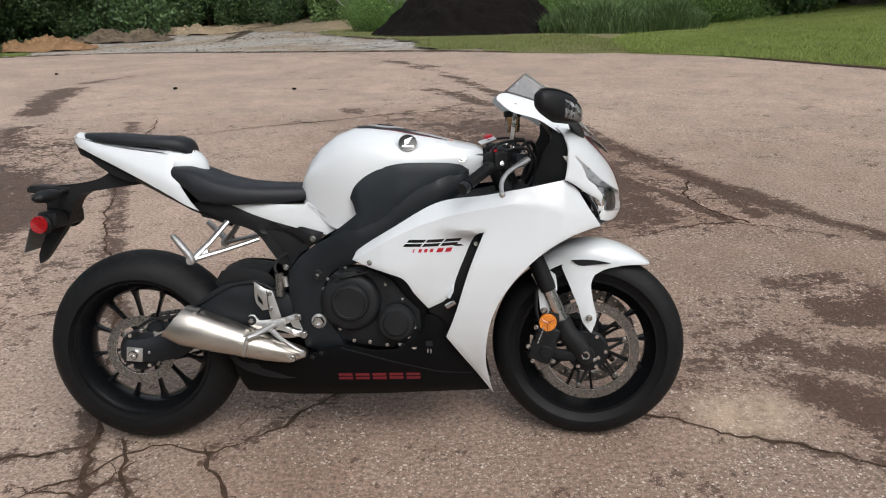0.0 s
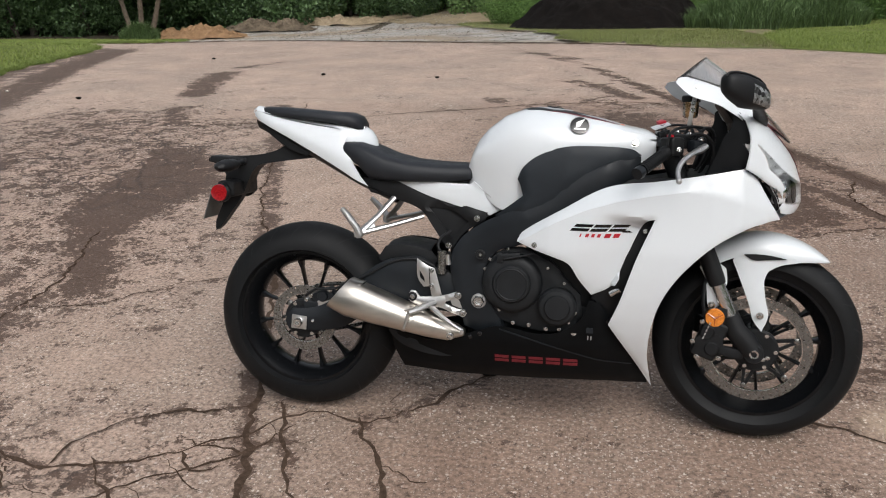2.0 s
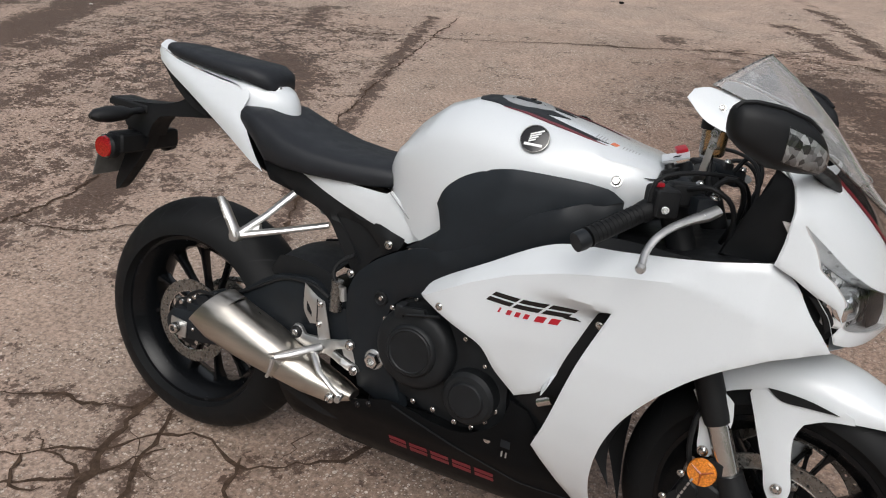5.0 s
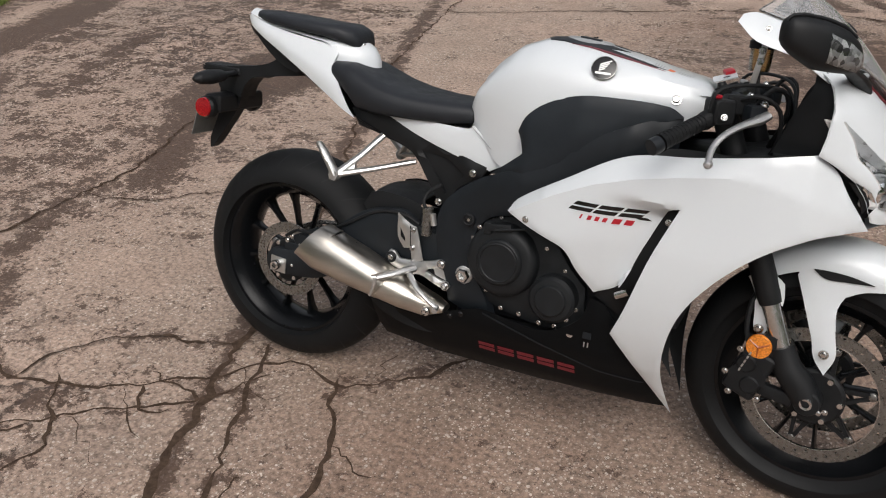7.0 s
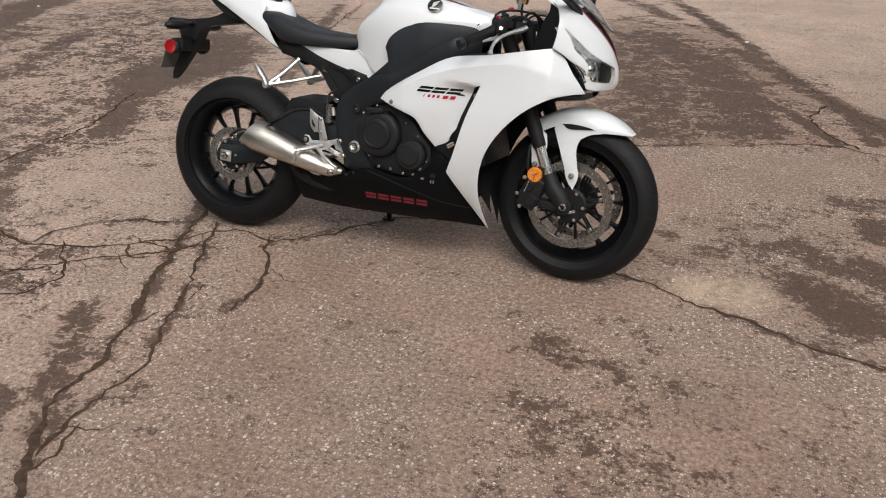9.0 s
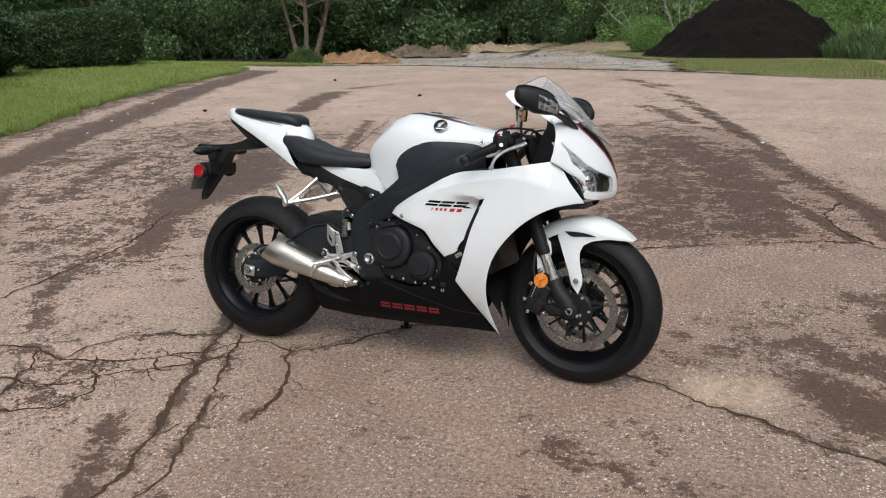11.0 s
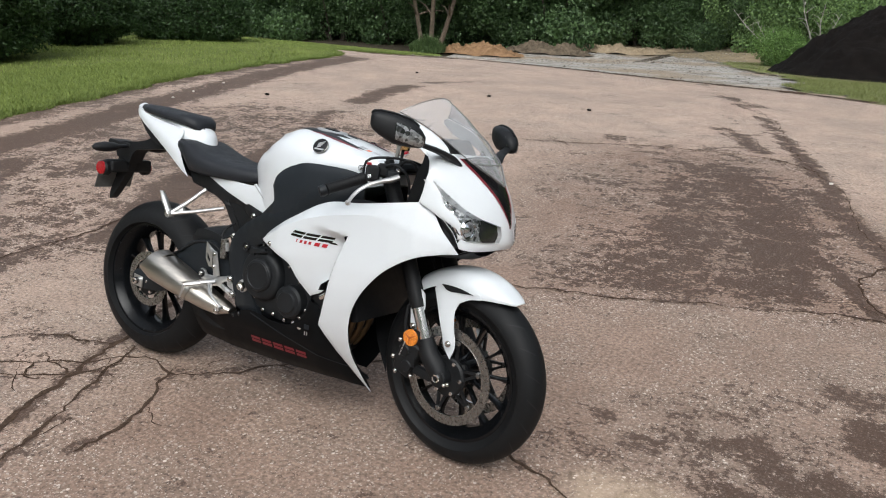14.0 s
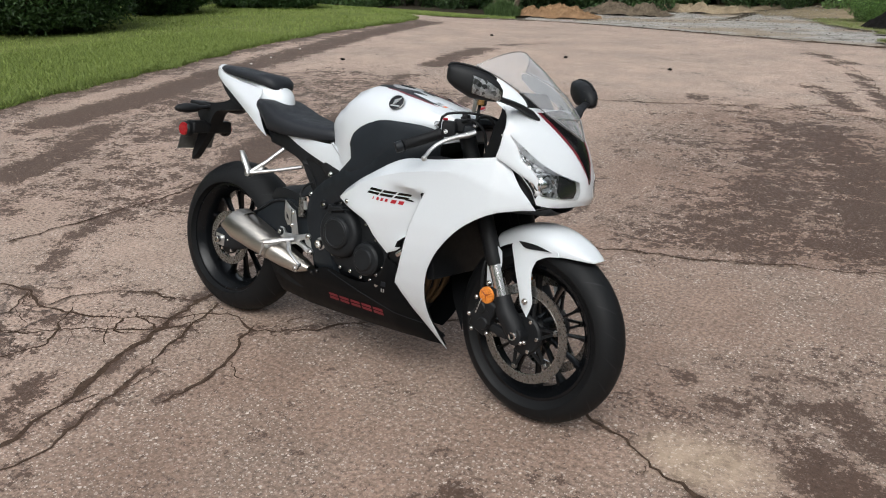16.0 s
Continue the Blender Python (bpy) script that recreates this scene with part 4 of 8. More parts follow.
# ---- wheels ----
def wheel(name, centre, tyre_r, half, disc_r, discs, m, spokes, phase, label):
    """A cast wheel: rim with its tyre, spokes, hub and drilled discs."""
    rim_r = 0.2159
    hw = half * 0.78

    def put(bm):
        bm.transform(m @ Matrix.Translation(centre))
        return bm

    rim = part(name, put(lathe([(rim_r + 0.007, -hw), (rim_r + 0.009, -hw + 0.004), (rim_r - 0.002, -hw + 0.008), (rim_r - 0.018, -hw + 0.02), (rim_r - 0.026, -0.012), (rim_r - 0.026, 0.012),
                                (rim_r - 0.018, hw - 0.02), (rim_r - 0.002, hw - 0.008), (rim_r + 0.009, hw - 0.004), (rim_r + 0.007, hw), (rim_r - 0.002, hw), (rim_r - 0.006, hw - 0.006),
                                (rim_r - 0.024, hw - 0.024), (rim_r - 0.034, 0.014), (rim_r - 0.034, -0.014), (rim_r - 0.024, -hw + 0.024), (rim_r - 0.006, -hw + 0.006), (rim_r - 0.002, -hw), (rim_r + 0.007, -hw)], segments=96)), WHEELBLACK, bike, label)
    prof = []
    for k in range(-12, 13):
        a = k / 12 * radians(108)
        prof.append((tyre_r - half * 0.92 + half * 0.92 * math.cos(a) if abs(a) < 1.57 else tyre_r - half * 0.92 + half * 0.6 * math.cos(a), half * math.sin(a) if abs(a) < 1.57 else math.copysign(half, a) * (1 - 0.5 * (abs(a) - 1.57))))
    prof = [(rim_r + 0.006, -hw + 0.002)] + [p for p in prof if p[0] > rim_r + 0.012] + [(rim_r + 0.006, hw - 0.002)]
    part("tyre", put(lathe(prof, segments=128, caps=False)), RUBBER, rim, "black road tyre with sparse grooves")
    # tread grooves cut across the shoulders
    for k in range(22):
        a = 2 * math.pi * k / 22
        for s in (-1, 1):
            pts = []
            for q in np.linspace(0.25, 1.08, 7):
                ang = a + s * 0.02 + 0.17 * q + (0 if s > 0 else math.pi / 22)
                rr = tyre_r - half * 0.92 + half * 0.92 * math.cos(q) + 0.0006
                pts.append(Vector((rr * math.cos(ang), s * half * math.sin(q), rr * math.sin(ang))))
            bm = bmesh.new()
            prev = None
            for i, p in enumerate(pts):
                d = (pts[min(i + 1, 6)] - pts[max(i - 1, 0)]).normalized()
                nrm = Vector((p.x, 0, p.z)).normalized() * math.cos(1.0) + Vector((0, s, 0)) * 0.5
                w = d.cross(nrm).normalized() * 0.0024 * math.sin(0.4 + 2.6 * i / 6)
                pair = (bm.verts.new(p + w), bm.verts.new(p - w))
                if prev:
                    bm.faces.new((prev[0], prev[1], pair[1], pair[0]))
                prev = pair
            part("groove", put(bm), BLACK, rim)
    hub = part("hub", put(lathe([(0, -half * 0.75), (0.03, -half * 0.75), (0.036, -half * 0.6), (0.052, -0.03), (0.052, 0.03), (0.036, half * 0.6), (0.03, half * 0.75), (0, half * 0.75)], segments=40)), WHEELBLACK, rim)
    for k in range(spokes):
        a = 2 * math.pi * k / spokes + phase
        secs = []
        for q in (0, 0.15, 0.5, 0.8, 1.0):
            r = 0.045 + (rim_r - 0.028 - 0.045) * q
            w, t = (0.008, 0.02) if q == 0 else ((0.0042, 0.012) if q < 0.8 else ((0.0046, 0.015) if q < 1 else (0.011, 0.022)))
            d, e = Vector((math.cos(a), 0, math.sin(a))), Vector((-math.sin(a), 0, math.cos(a)))
            secs.append([d * r + e * w * c + Vector((0, t * s, 0)) for c, s in ((1, 0.6), (0.6, 1), (-0.6, 1), (-1, 0.6), (-1, -0.6), (-0.6, -1), (0.6, -1), (1, -0.6))])
        part("spoke", put(loft(secs)), WHEELBLACK, rim)
    for y in discs:
        outer = [(disc_r * math.cos(a), disc_r * math.sin(a)) for a in np.linspace(0, 2 * math.pi, 97)[:-1]]
        inner = [((disc_r - 0.029) * math.cos(a), (disc_r - 0.029) * math.sin(a)) for a in np.linspace(0, 2 * math.pi, 73)[:-1]]
        holes = [inner]
        cnt = 42 if disc_r > 0.13 else 30
        for k in range(cnt):
            a, r = 2 * math.pi * k / cnt, disc_r - (0.007, 0.0145, 0.022)[k % 3]
            holes.append([(r * math.cos(a) + 0.0032 * math.cos(b), r * math.sin(a) + 0.0032 * math.sin(b)) for b in np.linspace(0, 2 * math.pi, 9)[:-1]])
        part("brake_disc", put(sheet(outer, lambda u, v, y=y: Vector((u, y - 0.0025, v)), 0.005, holes, 0.03, roll=0)), DISC, rim, "drilled steel brake disc")
        part("disc_edge", put(lathe([(disc_r - 0.0305, y - 0.003), (disc_r - 0.0285, y - 0.0035), (disc_r - 0.0285, y + 0.0035), (disc_r - 0.0305, y + 0.003), (disc_r - 0.0305, y - 0.003)], segments=72)), STEEL, rim, "bright inner edge of the disc")
        arms = []
        for k in range(6):
            a = 2 * math.pi * k / 6 + 0.3
            tip = Vector((math.cos(a), 0, math.sin(a))) * (disc_r - 0.033)
            for turn in (-0.42, 0.42):
                foot = Vector((math.cos(a + turn), 0, math.sin(a + turn))) * 0.045
                e = (tip - foot).cross(Vector((0, 1, 0))).normalized()
                arms.append(loft([[c + e * w * u + Vector((0, y + 0.004 * v, 0)) for u, v in ((1, 1), (-1, 1), (-1, -1), (1, -1))] for c, w in ((foot, 0.006), (foot.lerp(tip, 0.6), 0.0038), (tip, 0.005))]))
        part("disc_carrier", put(lathe([(0, y - 0.012), (0.06, y - 0.012), (0.066, y - 0.006), (0.066, y + 0.004), (0, y + 0.004)], segments=36)), BLACK, rim)
        for k in range(6):
            a = 2 * math.pi * k / 6
            part("carrier_bolt", put(lathe([(0, y + math.copysign(0.017, y)), (0.006, y + math.copysign(0.017, y)), (0.0075, y + math.copysign(0.014, y)), (0.0075, y)], (0.056 * math.cos(a), 0, 0.056 * math.sin(a)), 12)), STEEL, rim)
        for b in arms:
            part("carrier_arm", put(b), BLACK, rim)
        for k in range(6):
            a = 2 * math.pi * k / 6 + 0.3
            s = -1 if y < 0 else 1
            part("bobbin", put(lathe([(0, y + s * 0.005), (0.0065, y + s * 0.005), (0.0095, y + s * 0.003), (0.0095, y - s * 0.004), (0, y - s * 0.004)], ((disc_r - 0.042) * math.cos(a), 0, (disc_r - 0.042) * math.sin(a)), 16)), DISC, rim)
    return rim


FRONT = (1.420, 0, 0.3015)
REAR = (0.002, 0.008, 0.315)
wheel("front_wheel", FRONT, 0.304, 0.061, 0.160, (-0.076, 0.076), STEER, 12, 0.12, "gloss black cast front wheel with twin discs")
wheel("rear_wheel", REAR, 0.3125, 0.090, 0.110, (-0.072,), Matrix(), 12, 0.2, "gloss black cast rear wheel with wide tyre")


# ---- front fork, mudguard and brakes ----
fork_low = (1.372, 0.330)
fork_top = (1.130, 0.905)


def along(q, y):
    return Vector((fork_low[0] + (fork_top[0] - fork_low[0]) * q, y, fork_low[1] + (fork_top[1] - fork_low[1]) * q))


for s in (-1, 1):
    y = s * 0.104
    leg = part("fork_leg", steered(tube([along(0.30, y), along(0.34, y), along(0.36, y), along(1.0, y)], [0.024, 0.027, 0.0265, 0.0265], 20)), BLACK, bike, "black upper fork tube")
    part("slider", steered(tube([along(0.02, y), along(0.32, y)], 0.0215, 20)), STEEL, leg, "bright chromed fork slider")
    part("axle_clamp", steered(join(tube([along(0.14, y), along(0.06, y), Vector((1.39, y, 0.33)), Vector((1.41, y, 0.30))], [0.027, 0.032, 0.034, 0.03], 16),
                                    lathe([(0, y - 0.022), (0.026, y - 0.022), (0.029, y - 0.018), (0.029, y + 0.018), (0, y + 0.022)], (1.413, 0, 0.3), 24))), BLACK, leg)
    part("axle_nut", steered(lathe([(0.007, y + s * 0.02), (0.008, y + s * 0.03), (0.013, y + s * 0.031), (0.0145, y + s * 0.028), (0.0145, y + s * 0.02), (0.007, y + s * 0.02)], (1.413, 0, 0.303), 18)), STEEL, leg)
    caliper = part("brake_caliper", steered(join(
        loft([[Vector((x, y + t, z)) for x, z in ((cx - w, cz + 0.012), (cx - w * 0.6, cz + 0.03), (cx + w * 0.6, cz + 0.03), (cx + w, cz + 0.012), (cx + w, cz - 0.012), (cx - w, cz - 0.012))]
              for t, cx, cz, w in ((-s * 0.0, 1.285, 0.325, 0.036), (s * 0.03, 1.285, 0.325, 0.04))]),
        block((0.075, 0.034, 0.12), Matrix.Translation((1.286, y + s * 0.012, 0.335)) @ pose(0, 0, 0, 0, 20), 0.012, 3),
        lathe([(0, y + s * 0.034), (0.018, y + s * 0.034), (0.021, y + s * 0.03), (0.021, y)], (1.279, 0, 0.36), 20),
        lathe([(0, y + s * 0.034), (0.018, y + s * 0.034), (0.021, y + s * 0.03), (0.021, y)], (1.293, 0, 0.31), 20),
        block((0.10, 0.02, 0.03), Matrix.Translation((1.335, y + s * 0.008, 0.30)) @ pose(0, 0, 0, 0, 8), 0.006))), BLACK, bike, "black radial brake caliper")
    for bx, bz in ((1.262, 0.392), (1.252, 0.283), (1.315, 0.283), (1.238, 0.33)):
        bolt(caliper, (bx, y + s * 0.033, bz), 0.9, (0, s, 0), m=STEER)
    for k in range(5):
        part("print_bar", steered(block((0.004, 0.001, 0.008), Matrix.Translation((1.268 + 0.004 * k, y + s * 0.0365, 0.345 + 0.011 * k)) @ pose(0, 0, 0, 0, 20), 0)), ALU, caliper)
    refl = part("reflector", steered(lathe([(0, y + s * 0.031), (0.026, y + s * 0.030), (0.0275, y + s * 0.027), (0.0275, y + s * 0.02), (0, y + s * 0.02)], (1.297, 0, 0.405), 40)), AMBER, bike, "round amber fork reflector")
    for k in range(3):
        a = 2 * math.pi * k / 3 + 0.5
        part("rib", steered(tube([(1.297, y + s * 0.0305, 0.405), (1.297 + 0.025 * math.cos(a), y + s * 0.0295, 0.405 + 0.025 * math.sin(a))], [0.003, 0.0012], 6)), DARKAMBER, refl)
    part("bracket", steered(block((0.03, 0.012, 0.05), Matrix.Translation((1.318, y + s * 0.016, 0.41)), 0.004)), BLACK, refl)
    hose = part("brake_hose", steered(tube([(1.275, y + s * 0.01, 0.39), (1.262, y + s * 0.012, 0.44), (1.262, y * 1.05, 0.50), (1.268, y * 0.9, 0.53), (1.225, y * 0.6, 0.60), (1.17, y * 0.5, 0.75)], 0.0055, 8, step=0.02)), BLACK, bike)
    bolt(leg, (1.44, y + s * 0.02, 0.287), 0.8, (0, s, 0), m=STEER)
    bolt(leg, (1.452, y + s * 0.018, 0.292), 0.8, (0, s, 0), m=STEER)


# mudguard: a hood over the tyre with a leg down each side
def guard_arc(a, v, grow=0.0):
    r = 0.329 + grow + 0.016 * math.sin(max(0, min(1, (a - 0.95) / 1.2)) * math.pi)
    w = table(a, [(0.95, 0.022), (1.0, 0.040), (1.1, 0.060), (1.2, 0.072), (1.35, 0.081), (1.6, 0.0815), (2.1, 0.08)])
    f = abs(v)
    drop = table(a, [(0.96, 0.0), (1.1, 0.026), (1.25, 0.05), (1.35, 0.056), (1.6, 0.05), (2.1, 0.045)]) * f**2.6
    return Vector((FRONT[0] + (r - drop) * math.cos(a), w * math.sin(v * 1.45) / math.sin(1.45), FRONT[2] + (r - drop) * math.sin(a)))


angles = np.linspace(0.96, 2.05, 26)
across = np.linspace(-1, 1, 17)
guard = part("mudguard", steered(join(
    loft([[guard_arc(a, v) for v in across] + [guard_arc(a, v, -0.005) for v in across[::-1]] for a in angles]))), WHITE, bike, "white front mudguard", 50)


def guard_leg(x, z):
    return 0.0805 + 0.016 * blend(0.6, 0.45, z)


for left in (False, True):
    s = 1 if left else -1
    part("stay", steered(side_sheet([(1.345, 0.59), (1.40, 0.603), (1.46, 0.600), (1.51, 0.585), (1.515, 0.573), (1.470, 0.563), (1.438, 0.545), (1.428, 0.517), (1.436, 0.46), (1.446, 0.41), (1.431, 0.363), (1.404, 0.398), (1.392, 0.44), (1.362, 0.515), (1.338, 0.57)],
                                        guard_leg, 0.005, 0.02, left)), WHITE, guard)
    part("stay", steered(side_sheet([(1.30, 0.565), (1.32, 0.55), (1.325, 0.51), (1.315, 0.465), (1.298, 0.428), (1.284, 0.424), (1.274, 0.438), (1.270, 0.475), (1.262, 0.52), (1.245, 0.55), (1.26, 0.57)],
                                        lambda x, z: 0.108, 0.005, 0.02, left)), WHITE, guard)
    part("vent", steered(side_sheet([(1.366, 0.592), (1.40, 0.594), (1.44, 0.592), (1.488, 0.583), (1.43, 0.578), (1.392, 0.576)], guard_leg, 0.002, 0.02, left, proud=0.0035, roll=0)), BLACK, guard, "black vent slot")
    bolt(guard, (1.423, s * 0.101, 0.413), 1.3, (0, s, 0), m=STEER)
    bolt(guard, (1.286, s * 0.110, 0.438), 1.3, (0, s, 0), m=STEER)


# ---- side fairings and belly pan ----
FOLD = [(0.69, 0.605), (0.75, 0.641), (0.823, 0.684), (0.911, 0.724), (0.996, 0.750), (1.088, 0.768), (1.193, 0.784), (1.249, 0.777), (1.305, 0.762), (1.364, 0.745), (1.45, 0.72)]


def fairing_out(x, z):
    """How far the side fairing stands out: fullest at the knee line, drawn in towards nose and keel, folded in above the crease."""
    w = table(x, [(0.6, 0.17), (0.70, 0.206), (0.8, 0.235), (0.95, 0.25), (1.25, 0.252), (1.33, 0.244), (1.40, 0.205), (1.45, 0.16), (1.5, 0.09), (1.54, 0.0)])
    h = table(z, [(0.1, 0.1), (0.15, 0.24), (0.2, 0.39), (0.25, 0.53), (0.3, 0.665), (0.35, 0.77), (0.4, 0.85), (0.465, 0.925), (0.53, 0.972), (0.6, 1.0), (1.2, 1.0)])
    fold = table(x, FOLD)
    y = w * h - (1.0 - 0.8 * blend(1.08, 1.26, x)) * max(0.0, z - fold)
    # the inner panel sinks in towards the slot, below a soft ridge
    slot = 0.978 + (z - 0.48) * 0.49
    ridge = 0.724 - 0.14 * (x - 0.956)
    if slot > x:
        y -= 0.038 * blend(0.17, 0.0, slot - x) * blend(ridge, ridge - 0.04, z)
    return y


FAIRING = [(0.707, 0.621), (0.723, 0.649), (0.84, 0.722), (0.965, 0.788), (1.104, 0.808), (1.234, 0.83), (1.329, 0.847), (1.362, 0.826), (1.377, 0.810), (1.386, 0.794), (1.404, 0.766), (1.428, 0.733), (1.447, 0.704), (1.409, 0.699), (1.347, 0.682), (1.289, 0.652),
           (1.231, 0.608), (1.166, 0.534), (1.125, 0.46), (1.104, 0.375), (1.101, 0.289), (1.112, 0.22), (1.126, 0.158), (1.066, 0.256), (0.982, 0.381), (1.009, 0.452), (1.052, 0.59), (1.097, 0.702), (1.072, 0.690),
           (1.03, 0.60), (0.985, 0.498), (0.931, 0.467), (0.894, 0.514), (0.863, 0.562), (0.822, 0.58), (0.76, 0.6)]


def slanted_bars(parent, depth, left, rows):
    """Lettering as plain slanted bars: x, z, width, height, slant, material."""
    s = 1 if left else -1
    for x, z, w, h, k, mat in rows:
        part("print_bar", side_sheet([(x, z), (x + w, z - 0.0), (x + w + k, z + h), (x + k, z + h)], depth, 0.0008, 0.02, left, proud=0.0012, roll=0, edge=0.01), mat, parent)


for left in (False, True):
    s = 1 if left else -1
    fair = part("side_fairing", side_sheet(FAIRING, fairing_out, 0.004, 0.011, left, ridges=[[(x, table(x, FOLD)) for x in np.arange(0.70, 1.44, 0.01)]]), WHITE, bike, "pearl white side fairing", 24)
    fair.data.materials.append(BLACK)
    for f in fair.data.polygons:
        if f.normal.y * s < -0.15:
            f.material_index = 1
    bolt(fair, (0.762, s * (fairing_out(0.762, 0.614) + 0.001), 0.614), 1.0, (0, s, 0))
    part("slot", side_sheet([(0.93, 0.455), (1.0, 0.41), (1.03, 0.46), (1.07, 0.58), (1.11, 0.69), (1.105, 0.72), (1.07, 0.70), (0.98, 0.52)], lambda x, z: fairing_out(x + 0.05, z) - 0.045, 0.003, 0.03, left), BLACK, fair, "black duct behind the fairing slot")
    bolt(fair, (1.075, s * 0.222, 0.665), 0.9, (0, s, 0))
    part("duct", side_sheet([(1.375, 0.815), (1.41, 0.805), (1.45, 0.785), (1.455, 0.74), (1.43, 0.72), (1.40, 0.76)], lambda x, z: fairing_out(x, z) - 0.022, 0.003, 0.03, left), BLACK, fair, "black duct beside the headlamp")
    part("spacer", tube([(0.985, s * 0.205, 0.475), (1.012, s * 0.212, 0.492)], 0.009, 12), STEEL, fair)


def belly_out(x, z):
    return table(z, [(0.12, 0.06), (0.17, 0.095), (0.2, 0.12), (0.3, 0.17), (0.4, 0.188), (0.5, 0.195)]) * table(x, [(0.3, 0.75), (0.5, 0.95), (0.7, 1.0), (0.95, 1.0), (1.05, 0.85), (1.13, 0.5)])


BELLY = [(0.309, 0.325), (0.318, 0.25), (0.345, 0.178), (0.52, 0.168), (0.708, 0.168), (0.995, 0.175), (1.115, 0.165), (1.10, 0.22), (1.075, 0.262), (0.99, 0.39), (0.96, 0.44), (0.925, 0.45), (0.90, 0.385), (0.81, 0.335), (0.657, 0.352), (0.60, 0.335), (0.50, 0.30), (0.42, 0.29), (0.36, 0.32)]
for left in (False, True):
    s = 1 if left else -1
    belly = part("belly_pan", side_sheet([(min(x, 1.03), z) for x, z in BELLY if x < 1.09] if left else BELLY, belly_out, 0.004, 0.02, left), BELLYBLACK, bike, "glossy black belly pan", 30)
    # maker's word as red bars
    for k in range(5):
        x0 = 0.645 + 0.0525 * k
        slanted_bars(belly, belly_out, left, [(x0, 0.231, 0.043, 0.0095, 0, DKRED), (x0, 0.2445, 0.043, 0.0095, 0, DKRED)])
    part("seam", side_sheet([(0.66, 0.347), (0.95, 0.262), (1.06, 0.245), (1.06, 0.242), (0.95, 0.258), (0.66, 0.342)], belly_out, 0.001, 0.03, left, proud=0.002, roll=0), SATIN, belly)
    for bx, bz in ((0.60, 0.325), (0.57, 0.312), (0.985, 0.385)):
        bolt(belly, (bx, s * (belly_out(bx, bz) + 0.001), bz), 0.8, (0, s, 0), DARKBOLT)
keel = [[Vector((x, y, z)) for y, z in ((-w, zz), (-w * 0.6, zz - 0.06 * w), (0, zz - 0.08 * w), (w * 0.6, zz - 0.06 * w), (w, zz))] for x, w, zz in ((0.345, 0.07, 0.178), (0.5, 0.088, 0.169), (0.8, 0.092, 0.17), (0.98, 0.07, 0.17), (1.03, 0.045, 0.17), (1.06, 0.02, 0.17))]
part("keel", loft(keel, closed=False), BELLYBLACK, bike)
# model mark as black and red slanted bars
for ob in [o for o in bike.children if o.name.startswith("side_fairing")]:
    left = ob.data.vertices[0].co.y > 0
    rows = []
    for x0, w in ((0.862, 0.05), (0.917, 0.047), (0.970, 0.045)):
        rows += [(x0, 0.6625, w, 0.0085, 0.008, GLOSSBLACK), (x0 + 0.011, 0.6745, w, 0.0085, 0.008, GLOSSBLACK)]
    rows.append((1.012, 0.6600, 0.028, 0.005, -0.01, GLOSSBLACK))
    for k in range(4):
        rows.append((0.889 + 0.0165 * k, 0.6455, 0.009 if k else 0.004, 0.010, 0.004, RED))
    for x0 in (0.958, 0.983):
        rows.append((x0, 0.644, 0.017, 0.012, 0.006, RED))
    slanted_bars(ob, fairing_out, left, rows)


# ---- frame, swingarm, engine ----
FRAME = [(1.06, 0.872), (0.99, 0.858), (0.906, 0.823), (0.838, 0.785), (0.804, 0.749), (0.736, 0.716), (0.668, 0.697), (0.599, 0.664), (0.546, 0.625), (0.513, 0.583), (0.502, 0.531), (0.513, 0.461), (0.535, 0.40), (0.545, 0.337),
         (0.60, 0.32), (0.67, 0.33), (0.655, 0.371), (0.615, 0.442), (0.61, 0.529), (0.646, 0.581), (0.702, 0.60), (0.76, 0.62), (0.86, 0.70), (0.97, 0.765), (1.06, 0.80)]


def frame_out(x, z):
    return 0.150 + 0.035 * blend(0.55, 0.75, x) - 0.05 * blend(0.95, 1.08, x) - 0.012 * blend(0.42, 0.30, z)


for left in (False, True):
    s = 1 if left else -1
    spar = part("frame_spar", side_sheet(FRAME, frame_out, 0.03, 0.02, left, roll=0.008), SATIN, bike, "satin black aluminium frame spar", 40)
    if not left:
        part("pivot_nut", lathe([(0.009, -0.158), (0.010, -0.170), (0.0155, -0.170), (0.0185, -0.166), (0.0185, -0.156), (0.009, -0.156)], (0.593, 0, 0.423), 6), STEEL, spar, "hexagon swingarm pivot nut")
        part("washer", lathe([(0, -0.155), (0.021, -0.157), (0.023, -0.155), (0.023, -0.15), (0, -0.15)], (0.593, 0, 0.423), 28), ALU, spar)
    part("boss", lathe([(0.011, s * 0.16), (0.013, s * 0.163), (0.016, s * 0.162), (0.017, s * 0.155), (0.011, s * 0.150)], (0.596, 0, 0.567), 24), BLACK, spar)
    bolt(spar, (0.596, s * 0.155, 0.567), 1.3, (0, s, 0))

# dark covers between tank and frame
COVERLINE = [(0.701, 0.80), (0.716, 0.832), (0.758, 0.868), (0.83, 0.895), (0.92, 0.900), (1.03, 0.893), (1.06, 0.875), (0.99, 0.845), (0.907, 0.81), (0.84, 0.77), (0.80, 0.735), (0.736, 0.705), (0.66, 0.69), (0.63, 0.685), (0.665, 0.71), (0.720, 0.752), (0.712, 0.78)]


def cover_out(x, z):
    return table(x, [(0.6, 0.128), (0.72, 0.176), (0.85, 0.181), (1.0, 0.160), (1.1, 0.13)]) + 0.006 * blend(0.9, 0.8, z)


